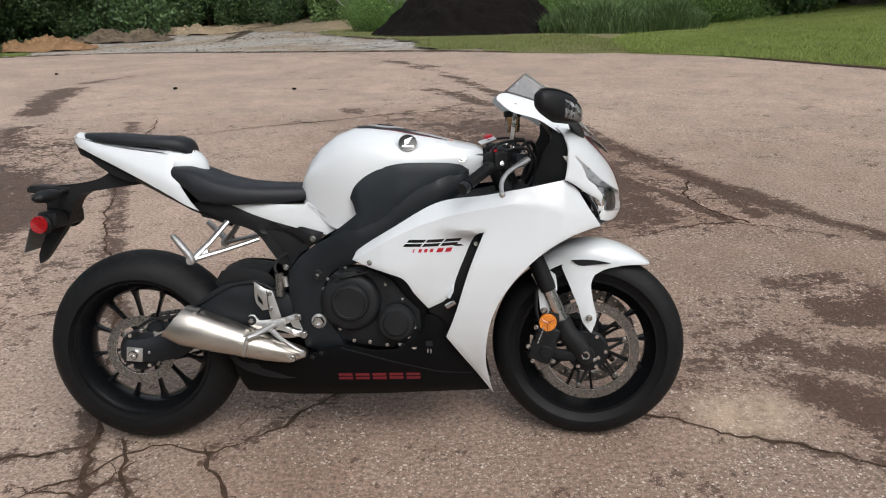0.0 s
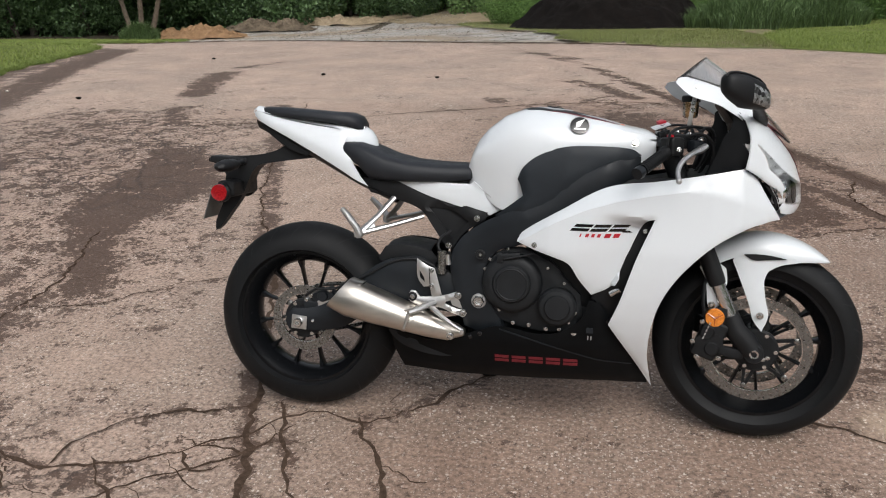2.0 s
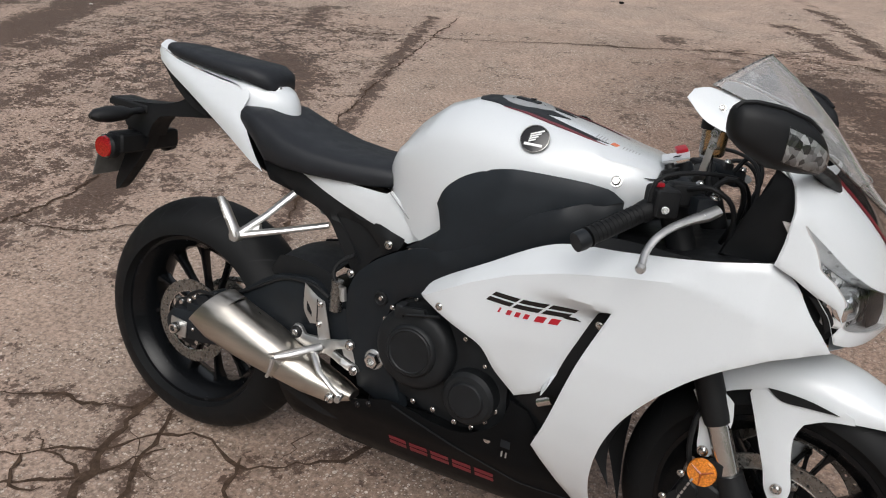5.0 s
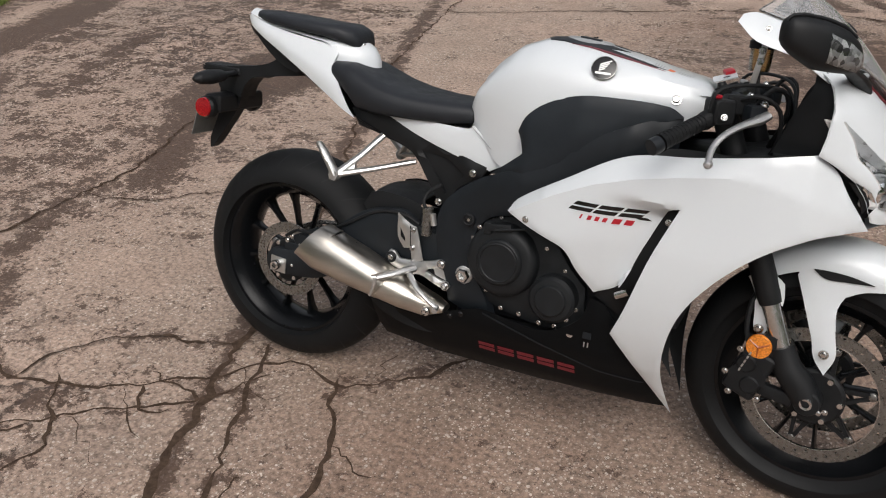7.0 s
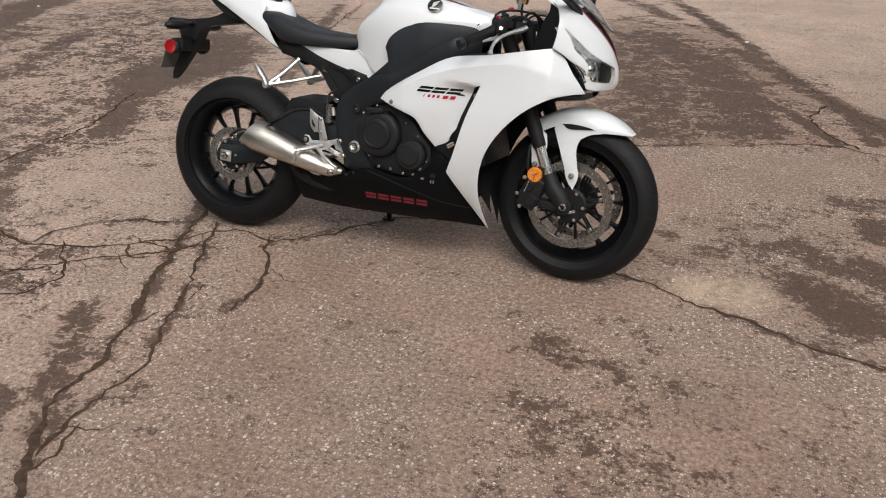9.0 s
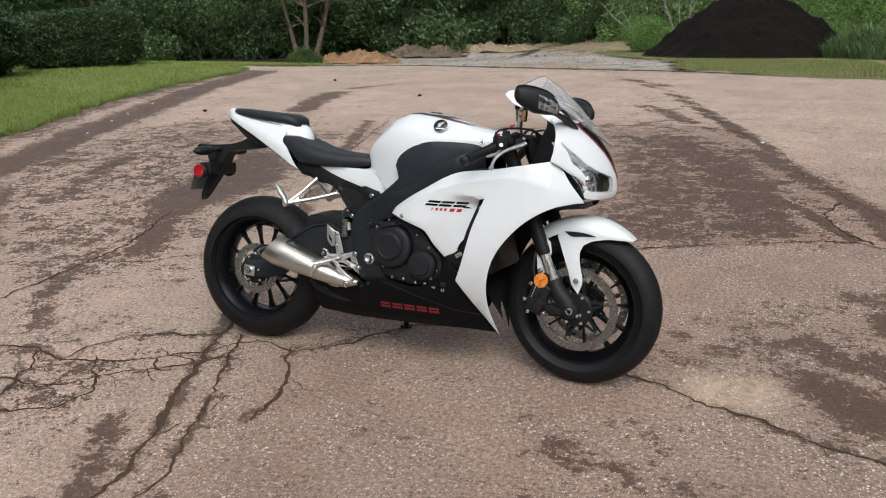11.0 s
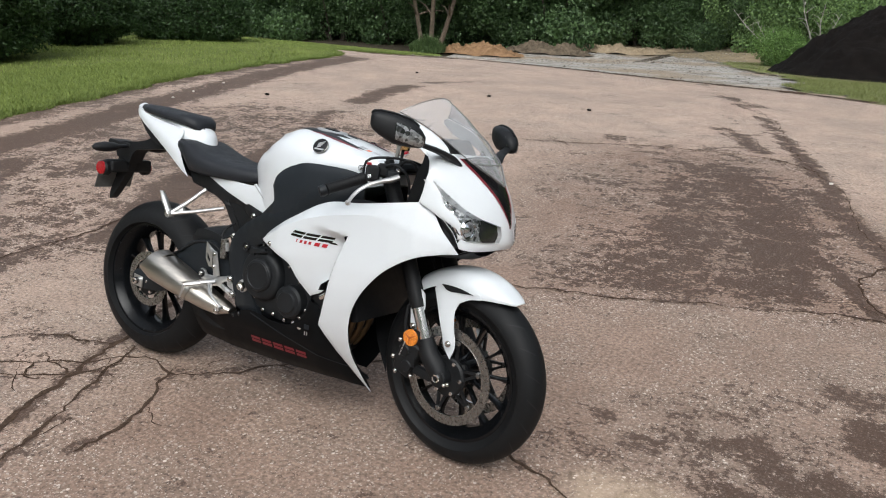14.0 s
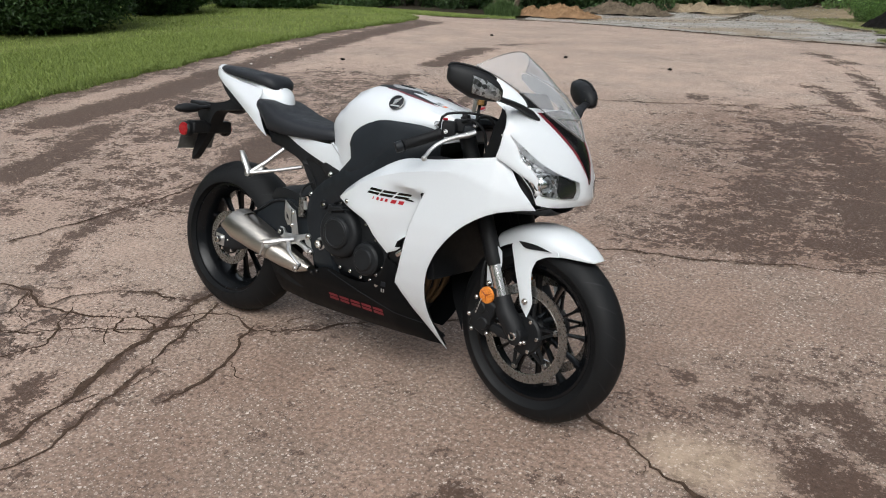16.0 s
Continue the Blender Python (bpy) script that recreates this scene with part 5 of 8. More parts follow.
for left in (False, True):
    part("tank_cover", side_sheet(COVERLINE, cover_out, 0.01, 0.02, left, roll=0.006), COVER, bike, "dark textured plastic tank side cover")

# swingarm
for left in (False, True):
    s = 1 if left else -1
    if left:
        arm_line = [(-0.04, 0.335), (-0.02, 0.352), (0.10, 0.375), (0.25, 0.43), (0.36, 0.50), (0.45, 0.50), (0.56, 0.47), (0.60, 0.42), (0.56, 0.37), (0.40, 0.36), (0.20, 0.31), (-0.02, 0.285), (-0.045, 0.30)]
    else:
        arm_line = [(-0.045, 0.335), (-0.03, 0.352), (0.06, 0.365), (0.12, 0.40), (0.20, 0.47), (0.28, 0.525), (0.34, 0.54), (0.40, 0.545), (0.46, 0.51), (0.56, 0.48), (0.60, 0.42), (0.56, 0.37), (0.46, 0.38), (0.38, 0.40), (0.25, 0.37), (0.14, 0.30), (0.02, 0.283), (-0.04, 0.285), (-0.05, 0.31)]
    arm = part("swingarm", side_sheet(arm_line, lambda x, z: 0.112 + 0.02 * blend(0.1, 0.4, x), 0.035, 0.025, left, roll=0.01), SATIN, bike, "black swingarm", 40)
    part("axle_block", side_sheet([(-0.028, 0.292), (0.022, 0.288), (0.026, 0.332), (-0.024, 0.337)], lambda x, z: 0.116, 0.006, 0.02, left, roll=0.002), ALU, arm, "bright chain adjuster block")
    part("axle_nut", lathe([(0.007, s * 0.116), (0.007, s * 0.136), (0.012, s * 0.136), (0.0145, s * 0.132), (0.0145, s * 0.116)], (0, 0, 0.314), 18), STEEL, arm)
    bolt(arm, (0.045, s * 0.113, 0.318), 0.6, (0, s, 0))
part("swingarm_bridge", block((0.12, 0.22, 0.09), Matrix.Translation((0.40, 0, 0.45)), 0.02, 3), SATIN, bike)
# rear brake caliper and its stay
rc = part("brake_caliper", join(block((0.075, 0.045, 0.045), Matrix.Translation((0.075, -0.075, 0.395)) @ pose(0, 0, 0, 0, -25), 0.01, 3), block((0.05, 0.03, 0.03), Matrix.Translation((0.035, -0.085, 0.365)), 0.006),
                                lathe([(0, -0.105), (0.016, -0.105), (0.018, -0.1), (0.018, -0.08)], (0.075, 0, 0.398), 18)), SATIN, bike, "black rear brake caliper")
part("stay", side_sheet([(0.005, 0.34), (0.03, 0.335), (0.10, 0.385), (0.085, 0.405), (0.06, 0.385)], lambda x, z: 0.1, 0.006, 0.02), ALU, rc)
bolt(rc, (0.035, -0.1, 0.40), 0.9)
bolt(rc, (0.02, -0.1, 0.385), 0.9)
bolt(rc, (0.10, -0.1, 0.42), 0.9)
part("brake_hose", tube([(0.02, -0.105, 0.40), (0.06, -0.11, 0.425), (0.12, -0.115, 0.43), (0.22, -0.12, 0.475), (0.32, -0.125, 0.53), (0.40, -0.13, 0.54), (0.45, -0.13, 0.52)], 0.0045, 8, step=0.02), BLACK, bike)
# hugger in front of the rear tyre: two cheeks down to the swingarm and a bridge between them
cheeks = [side_sheet([(0.262, 0.535), (0.285, 0.572), (0.33, 0.580), (0.43, 0.566), (0.455, 0.54), (0.44, 0.50), (0.34, 0.51), (0.285, 0.505)], lambda x, z: 0.098 + 0.01 * blend(0.25, 0.45, x), 0.005, 0.02, left) for left in (False, True)]
bridge = loft([[Vector((x, 0.097 * v, z + 0.012 * (1 - v * v) - k)) for k, line in ((0.0, np.linspace(-1, 1, 9)), (0.004, np.linspace(1, -1, 9))) for v in line] for x, z in ((0.288, 0.566), (0.33, 0.576), (0.38, 0.571), (0.43, 0.562))])
part("hugger", join(bridge, *cheeks), BLACK, bike, "black rear tyre hugger")
# chain and sprocket on the far side
part("sprocket", lathe([(0.03, 0.07), (0.078, 0.07), (0.08, 0.073), (0.078, 0.076), (0.03, 0.076)], (0, 0, 0.315), 42), DISC, bike)
part("chain", tube([(-0.06, 0.073, 0.36), (0.0, 0.073, 0.396), (0.3, 0.073, 0.42), (0.56, 0.073, 0.44), (0.6, 0.073, 0.41), (0.56, 0.073, 0.38), (0.3, 0.073, 0.31), (0.0, 0.073, 0.235), (-0.06, 0.073, 0.27), (-0.08, 0.073, 0.315), (-0.06, 0.073, 0.36)], 0.007, 6, step=0.03), DISC, bike)
# shock absorber seen through the frame
part("shock_absorber", tube([(0.50, 0, 0.62), (0.55, 0, 0.36)], 0.035, 16), BLACK, bike)

engine = part("engine", join(block((0.42, 0.26, 0.20), Matrix.Translation((0.78, 0, 0.42)), 0.03, 3),
                             block((0.26, 0.27, 0.24), Matrix.Translation((0.86, 0, 0.56)) @ pose(0, 0, 0, 0, 25), 0.03, 3),
                             block((0.40, 0.2, 0.12), Matrix.Translation((0.75, 0, 0.29)), 0.03, 3)), ENGINE, bike, "dark cast engine with round covers", 40)
CLUTCH = [(0.61, 0.50), (0.625, 0.55), (0.665, 0.585), (0.72, 0.592), (0.775, 0.57), (0.82, 0.545), (0.855, 0.50), (0.90, 0.455), (0.905, 0.39), (0.87, 0.345), (0.80, 0.338), (0.72, 0.35), (0.655, 0.37), (0.62, 0.43)]
case = part("crankcase_cover", side_sheet(CLUTCH, lambda x, z: 0.158, 0.03, 0.03, roll=0.008), ENGINE, engine, "dark engine side cover")
part("clutch_cover", lathe([(0, -0.197), (0.052, -0.197), (0.056, -0.194), (0.058, -0.188), (0.074, -0.188), (0.084, -0.182), (0.09, -0.172), (0.092, -0.15), (0, -0.15)], (0.695, 0, 0.487), 64), ENGINE, engine, "round dark clutch cover")
part("clutch_ring", lathe([(0.043, -0.1965), (0.046, -0.199), (0.049, -0.1965)], (0.695, 0, 0.487), 64, caps=False), ENGINE, engine)
part("clutch_lever", join(block((0.06, 0.012, 0.018), Matrix.Translation((0.69, -0.19, 0.572)) @ pose(0, 0, 0, 0, -8), 0.004), block((0.02, 0.03, 0.03), Matrix.Translation((0.66, -0.18, 0.566)), 0.005), tube([(0.68, -0.196, 0.565), (0.755, -0.198, 0.582)], 0.003, 6)), ENGINE, engine)
part("starter_cover", lathe([(0, -0.200), (0.035, -0.200), (0.038, -0.197), (0.039, -0.194), (0.05, -0.192), (0.057, -0.184), (0.058, -0.15), (0, -0.15)], (0.832, 0, 0.422), 56), ENGINE, engine, "round dark starter clutch cover")
for bx, bz, k in ((0.626, 0.555, 0.9), (0.612, 0.525, 0.9), (0.642, 0.455, 0.9), (0.658, 0.40, 0.9), (0.70, 0.362, 1), (0.748, 0.358, 1), (0.80, 0.348, 1), (0.84, 0.348, 1), (0.866, 0.372, 1), (0.885, 0.402, 1), (0.68, 0.588, 0.8), (0.80, 0.535, 0.8), (0.85, 0.49, 0.8)):
    bolt(case, (bx, -0.160, bz), k * 0.75)
part("filler_plug", lathe([(0, -0.178), (0.008, -0.178), (0.011, -0.174), (0.0125, -0.168), (0.0125, -0.155)], (0.884, 0, 0.345), 16), STEEL, engine, "bright oil filler plug")
part("label_bar", block((0.02, 0.001, 0.016), Matrix.Translation((0.93, -0.197, 0.36)), 0), SATIN, engine)
for k in (0, 1):
    part("label_bar", block((0.003, 0.001, 0.012), Matrix.Translation((0.926 + 0.009 * k, -0.198, 0.338)), 0), ALU, engine)
part("radiator", block((0.03, 0.36, 0.36), Matrix.Translation((1.065, 0, 0.59)) @ pose(0, 0, 0, 0, -14), 0.006), BLACK, bike, "black radiator behind the front wheel")
for k in range(4):
    y = -0.105 + 0.07 * k
    part("header_pipe", tube([(0.92, y, 0.56), (0.97, y * 0.95, 0.53), (0.99, y * 0.9, 0.46), (0.985, y * 0.75, 0.35), (0.93, y * 0.6, 0.26), (0.8, y * 0.4, 0.23)], 0.017, 14, step=0.03), BRONZE, bike, "bronze heat-tinted exhaust header")
# inner walls that close the engine bay
for left in (False, True):
    part("inner_cowl", side_sheet([(1.0, 0.80), (1.20, 0.815), (1.30, 0.80), (1.36, 0.71), (1.28, 0.66), (1.2, 0.60), (1.14, 0.54), (1.09, 0.46), (1.07, 0.36), (1.08, 0.24), (1.10, 0.19), (1.0, 0.30), (0.93, 0.46), (0.86, 0.57), (0.78, 0.62), (0.86, 0.72)], lambda x, z: fairing_out(x + 0.02, z) * 0.82 - 0.012, 0.004, 0.03, left), BLACK, bike)

# ---- silencer ----
upper = [(0.196, 0.480), (0.235, 0.466), (0.318, 0.433), (0.402, 0.397), (0.47, 0.368), (0.528, 0.345), (0.550, 0.330)]
lower = [(0.121, 0.390), (0.176, 0.363), (0.27, 0.343), (0.36, 0.326), (0.432, 0.308), (0.50, 0.297), (0.550, 0.312)]
wide = [0.064, 0.068, 0.070, 0.066, 0.055, 0.041, 0.025]
mid = [-0.172, -0.172, -0.170, -0.166, -0.161, -0.154, -0.149]


def silencer_section(k, scale=1.0, back=0.0):
    (tx, tz), (bx, bz) = upper[k], lower[k]
    c, h = Vector(((tx + bx) / 2 - back, mid[k], (tz + bz) / 2)), Vector(((tx - bx) / 2, 0, (tz - bz) / 2)) * scale
    out = []
    for a in np.linspace(0, 2 * math.pi, 33)[:-1]:
        ca, sa = math.cos(a), math.sin(a)
        w = wide[k] * scale * (0.86 + 0.14 * -sa)
        out.append(c + h * math.copysign(abs(sa) ** 0.75, sa) + Vector((0, w * math.copysign(abs(ca) ** 0.7, ca), 0)))
    return out


sil = part("silencer", loft([silencer_section(0, 0.80, -0.05), silencer_section(0, 0.90, -0.002), silencer_section(0, 0.975, 0.002), silencer_section(0, 1.0, -0.004)] + [silencer_section(k) for k in range(1, 7)]), BRUSHED, bike, "brushed steel silencer", 40)
part("outlet", loft([silencer_section(0, 0.66, -0.012), silencer_section(0, 0.70, -0.055)]), BLACK, sil)
part("band", loft([[p + Vector((d * 0.5, 0, -d * 0.2)) for p in silencer_section(3, 1.018)] for d in (0.0, 0.006, 0.012, 0.018)]), BRUSHED, sil)
bolt(sil, (0.512, -0.193, 0.318), 1.5)
part("heat_guard", side_sheet([(0.30, 0.33), (0.345, 0.30), (0.40, 0.29), (0.48, 0.275), (0.56, 0.29), (0.61, 0.31), (0.58, 0.25), (0.47, 0.235), (0.36, 0.26), (0.31, 0.30)], lambda x, z: 0.14, 0.02, 0.03, roll=0.008), BLACK, bike)

# ---- foot rests ----
for left in (False, True):
    s = 1 if left else -1
    rear = part("footrest_plate", side_sheet([(0.371, 0.431), (0.380, 0.445), (0.395, 0.443), (0.408, 0.426), (0.443, 0.428), (0.472, 0.431), (0.500, 0.438), (0.524, 0.446), (0.537, 0.443), (0.538, 0.431), (0.525, 0.425), (0.492, 0.415), (0.486, 0.408), (0.528, 0.392), (0.550, 0.391), (0.556, 0.380), (0.546, 0.370), (0.515, 0.378), (0.468, 0.396), (0.438, 0.388), (0.410, 0.398), (0.385, 0.405), (0.373, 0.416)],
                                            lambda x, z: 0.155, 0.012, 0.012, left, roll=0.004), ALU, bike, "silver cast footrest plate")
    for bx, bz in ((0.386, 0.427), (0.529, 0.436), (0.544, 0.381)):
        bolt(rear, (bx, s * 0.156, bz), 1.4, (0, s, 0))
    part("heel_guard", side_sheet([(0.399, 0.548), (0.436, 0.524), (0.454, 0.519), (0.464, 0.486), (0.478, 0.436), (0.447, 0.426), (0.440, 0.462), (0.421, 0.459), (0.402, 0.487)], lambda x, z: 0.158 - 0.02 * (z - 0.45), 0.005, 0.012, left, holes=[[(0.407, 0.511), (0.423, 0.486), (0.424, 0.474), (0.409, 0.488)]]), ALU, rear, "silver heel guard")
    part("groove", side_sheet([(0.4365, 0.521), (0.439, 0.521), (0.4425, 0.468), (0.440, 0.468)], lambda x, z: 0.158 - 0.02 * (z - 0.45), 0.001, 0.03, left, roll=0, proud=0.0008), BLACK, rear)
    part("web", side_sheet([(0.500, 0.425), (0.520, 0.432), (0.538, 0.405), (0.540, 0.392), (0.510, 0.402)], lambda x, z: 0.146, 0.004, 0.02, left), ALU, rear)
    part("boss", lathe([(0.006, s * 0.157), (0.0125, s * 0.159), (0.0145, s * 0.157), (0.0145, s * 0.15)], (0.386, 0, 0.427), 20), BLACK, rear)
    bolt(rear, (0.446, s * 0.158, 0.511), 0.9, (0, s, 0))
    bolt(rear, (0.447, s * 0.160, 0.464), 0.9, (0, s, 0))
    peg = part("footpeg", tube([(0.455, s * 0.155, 0.41), (0.44, s * 0.18, 0.408), (0.415, s * 0.213, 0.40), (0.390, s * 0.236, 0.394)], [0.012, 0.011, 0.010, 0.009], 12, flat=0.8), ALU, rear, "ribbed silver footpeg")
    for k in range(9):
        q = k / 8
        part("rib", block((0.003, 0.014, 0.004), Matrix.Translation((0.432 - 0.045 * q, s * (0.193 + 0.05 * q), 0.414 - 0.012 * q)) @ pose(0, 0, 0, 0, 0, s * 40), 0), ALU, rear)
    part("feeler", tube([(0.39, s * 0.24, 0.392), (0.386, s * 0.242, 0.37), (0.378, s * 0.243, 0.345)], [0.005, 0.0045, 0.004], 8), ALU, rear)
    part("pedal", tube([(0.45, s * 0.172, 0.40), (0.49, s * 0.208, 0.380), (0.53, s * 0.212, 0.354), (0.553, s * 0.212, 0.342)], [0.009, 0.007, 0.006, 0.007], 10, flat=0.8), ALU, rear, "silver foot lever")
    part("pedal_tip", tube([(0.548, s * 0.203, 0.341), (0.552, s * 0.226, 0.339)], 0.007, 10), ALU, rear)
    # pillion rests
    hang = part("pillion_bracket", join(lathe([(0, -0.012), (0.013, -0.012), (0.015, -0.008), (0.015, 0.008), (0.013, 0.012), (0, 0.012)], (0.222, s * 0.178, 0.622), 16),
                                        loft([[Vector((x, s * (yy + t), z)) for x, z, yy in ((0.222, 0.618, 0.176), (0.268, 0.632, 0.152), (0.262, 0.650, 0.146), (0.24, 0.648, 0.160))] for t in (-0.005, 0.005)])), ALU, bike, "silver pillion footrest bracket")
    part("footpeg", tube([(0.222, s * 0.178, 0.622), (0.215, s * 0.182, 0.64), (0.185, s * 0.174, 0.675), (0.166, s * 0.17, 0.695)], [0.013, 0.011, 0.0105, 0.008], 10, flat=1.2), ALU, hang, "folded ribbed pillion footpeg")
    for k in range(7):
        part("rib", block((0.012, 0.012, 0.003), Matrix.Translation((0.200 - 0.005 * k, s * (0.188 - 0.002 * k), 0.658 + 0.0062 * k)) @ pose(0, 0, 0, 0, 40), 0), ALU, hang)
    part("arm", tube([(0.222, s * 0.178, 0.622), (0.27, s * 0.135, 0.672), (0.312, s * 0.093, 0.726)], [0.013, 0.011, 0.012], 10, flat=0.7), ALU, hang)
    part("arm", tube([(0.222, s * 0.178, 0.622), (0.31, s * 0.128, 0.643), (0.405, s * 0.085, 0.670)], [0.013, 0.010, 0.010], 10, flat=0.7), ALU, hang)
    bolt(hang, (0.214, s * 0.185, 0.615), 0.9, (0, s, 0))
part("brake_master_cylinder", tube([(0.475, -0.14, 0.50), (0.475, -0.14, 0.57)], 0.014, 12), DISC, bike)
part("reservoir_hose", tube([(0.475, -0.14, 0.56), (0.462, -0.14, 0.585), (0.47, -0.13, 0.61), (0.50, -0.12, 0.63)], 0.005, 8, step=0.01), BLACK, bike)
part("brake_light_switch", tube([(0.497, -0.145, 0.53), (0.492, -0.145, 0.56)], 0.008, 8), ALU, bike)

# ---- subframe, tail, seats ----
for left in (False, True):
    s = 1 if left else -1
    sub = part("subframe", side_sheet([(0.21, 0.785), (0.33, 0.785), (0.42, 0.75), (0.52, 0.715), (0.61, 0.69), (0.60, 0.665), (0.579, 0.653), (0.532, 0.622), (0.498, 0.573), (0.478, 0.578), (0.44, 0.63), (0.395, 0.69), (0.31, 0.722), (0.233, 0.741)],
                                      lambda x, z: 0.092 + 0.022 * blend(0.45, 0.58, x), 0.02, 0.02, left, roll=0.006, holes=[[(0.42, 0.70), (0.47, 0.64), (0.495, 0.60), (0.52, 0.632), (0.55, 0.66), (0.50, 0.69)]]), BLACK, bike, "black subframe rail")
    part("infill", side_sheet([(0.40, 0.71), (0.47, 0.62), (0.49, 0.585), (0.54, 0.625), (0.57, 0.66), (0.50, 0.70)], lambda x, z: 0.085, 0.004, 0.03, left), BLACK, sub)
    bolt(sub, (0.578, s * 0.117, 0.672), 1.2, (0, s, 0))
    bolt(sub, (0.491, s * 0.117, 0.585), 1.2, (0, s, 0))


def tail_out(x, z):
    w = table(x, [(-0.18, 0.02), (-0.15, 0.045), (-0.1, 0.062), (0.0, 0.082), (0.14, 0.105), (0.24, 0.118)])
    return w - 0.35 * max(0, z - (0.99 - 0.42 * (x + 0.18)))


TAIL = [(-0.178, 0.984), (-0.172, 0.972), (-0.130, 0.948), (-0.03, 0.900), (0.063, 0.852), (0.138, 0.811), (0.189, 0.781), (0.232, 0.762), (0.205, 0.795), (0.175, 0.845), (0.150, 0.893), (0.158, 0.915), (0.15, 0.935), (0.06, 0.945), (-0.06, 0.965), (-0.14, 0.985), (-0.165, 0.992)]
tail = part("tail_cowl", join(side_sheet(TAIL, tail_out, 0.004, 0.015), side_sheet(TAIL, tail_out, 0.004, 0.015, True)), WHITE, bike, "white tail cowl", 35)
# deck that joins both sides under the pillion pad
deck = []
vv = np.linspace(-1, 1, 21)
for x, z in ((-0.178, 0.984), (-0.165, 0.992), (-0.12, 0.982), (-0.06, 0.966), (0.06, 0.948), (0.10, 0.943)):
    deck.append([Vector((x, tail_out(x, z) * v, z + 0.014 * (1 - v * v))) for v in vv])
for q, fall in ((0.25, 0.001), (0.5, 0.003), (0.7, 0.008), (0.84, 0.019), (0.93, 0.034), (0.98, 0.05), (1.0, 0.085)):
    row = []
    for v in vv:
        front = 0.238 - 0.09 * abs(v) ** 2.2
        x = 0.10 + (front - 0.10) * q
        row.append(Vector((x, tail_out(min(x, 0.15), 0.93) * v, 0.943 - 0.06 * (x - 0.10) + 0.014 * (1 - v * v) - fall)))
    deck.append(row)
part("deck", loft(deck, closed=False), WHITE, tail)
bolt(tail, (0.196, -0.02, 0.939), 0.9, (0.5, -0.2, 0.8))
part("undertray", loft([[Vector((x, w * v, z - 0.03 * (1 - v * v))) for v in np.linspace(-1, 1, 9)] for x, w, z in ((-0.165, 0.03, 0.962), (-0.03, 0.076, 0.898), (0.063, 0.09, 0.850), (0.19, 0.105, 0.781), (0.30, 0.09, 0.73))], closed=False), BLACK, bike)
part("tail_trim", side_sheet([(-0.155, 0.958), (-0.13, 0.945), (-0.03, 0.897), (0.035, 0.862), (0.02, 0.85), (-0.04, 0.868), (-0.10, 0.905), (-0.145, 0.94)], lambda x, z: tail_out(x, z) - 0.012, 0.004, 0.02), BLACK, bike)


def pad(name, stations, mat, label, n=20):
    """A cushion lofted along x: x, half width, bottom z, top z."""
    secs = []
    for x, w, zb, zt in stations:
        row = []
        for a in np.linspace(0, 2 * math.pi, n + 1)[:-1]:
            ca, sa = math.cos(a), math.sin(a)
            e = 0.42
            row.append(Vector((x, w * math.copysign(abs(ca) ** e, ca), (zt + zb) / 2 + (zt - zb) / 2 * math.copysign(abs(sa) ** e, sa) + (0.008 * (1 - ca * ca) if sa > 0 else 0))))
        secs.append(row)
    return part(name, loft(secs), mat, bike, label, 60)


# rider's seat: dished, with a rolled lip at its rear corners
seat_rows = []
for x, w, zb, zt in ((0.142, 0.090, 0.872, 0.884), (0.152, 0.101, 0.855, 0.892), (0.20, 0.114, 0.815, 0.889), (0.235, 0.123, 0.780, 0.875), (0.29, 0.130, 0.775, 0.852), (0.36, 0.128, 0.775, 0.835), (0.44, 0.115, 0.775, 0.828), (0.51, 0.10, 0.776, 0.826), (0.55, 0.092, 0.782, 0.824), (0.562, 0.085, 0.79, 0.815)):
    seat_rows.append((x, w, zb, zt))
pad("seat", seat_rows, VINYL, "black vinyl rider's seat")
pad("pillion_seat", [(-0.148, 0.018, 0.985, 0.992), (-0.13, 0.042, 0.977, 0.996), (-0.07, 0.066, 0.969, 0.995), (0.02, 0.078, 0.960, 0.988), (0.10, 0.08, 0.953, 0.982), (0.150, 0.074, 0.942, 0.980), (0.182, 0.058, 0.932, 0.968), (0.196, 0.038, 0.932, 0.950)], VINYL, "black pillion pad")

# white panels under the seat nose
for left in (False, True):
    part("side_panel", side_sheet([(0.325, 0.778), (0.40, 0.780), (0.552, 0.776), (0.565, 0.785), (0.66, 0.705), (0.617, 0.682), (0.519, 0.706), (0.416, 0.738)], lambda x, z: 0.098 + 0.012 * blend(0.4, 0.66, x), 0.006, 0.015, left), WHITE, bike, "white panel below the seat nose")


# ---- fuel tank ----
TOPLINE = [(0.535, 0.80), (0.541, 0.835), (0.552, 0.874), (0.570, 0.91), (0.60, 0.945), (0.653, 0.985), (0.715, 1.007), (0.76, 1.010), (0.831, 1.003), (0.936, 0.981), (1.024, 0.958), (1.076, 0.948), (1.10, 0.935)]
FOOT = [(0.535, 0.775), (0.56, 0.775), (0.60, 0.74), (0.64, 0.705), (0.68, 0.70), (0.75, 0.70), (0.9, 0.78), (1.0, 0.83), (1.10, 0.86)]
WIDTH = [(0.535, 0.045), (0.541, 0.07), (0.55, 0.087), (0.562, 0.101), (0.58, 0.113), (0.60, 0.124), (0.66, 0.152), (0.72, 0.168), (0.80, 0.175), (0.9, 0.168), (1.0, 0.148), (1.06, 0.128), (1.10, 0.105)]
tank_secs = []
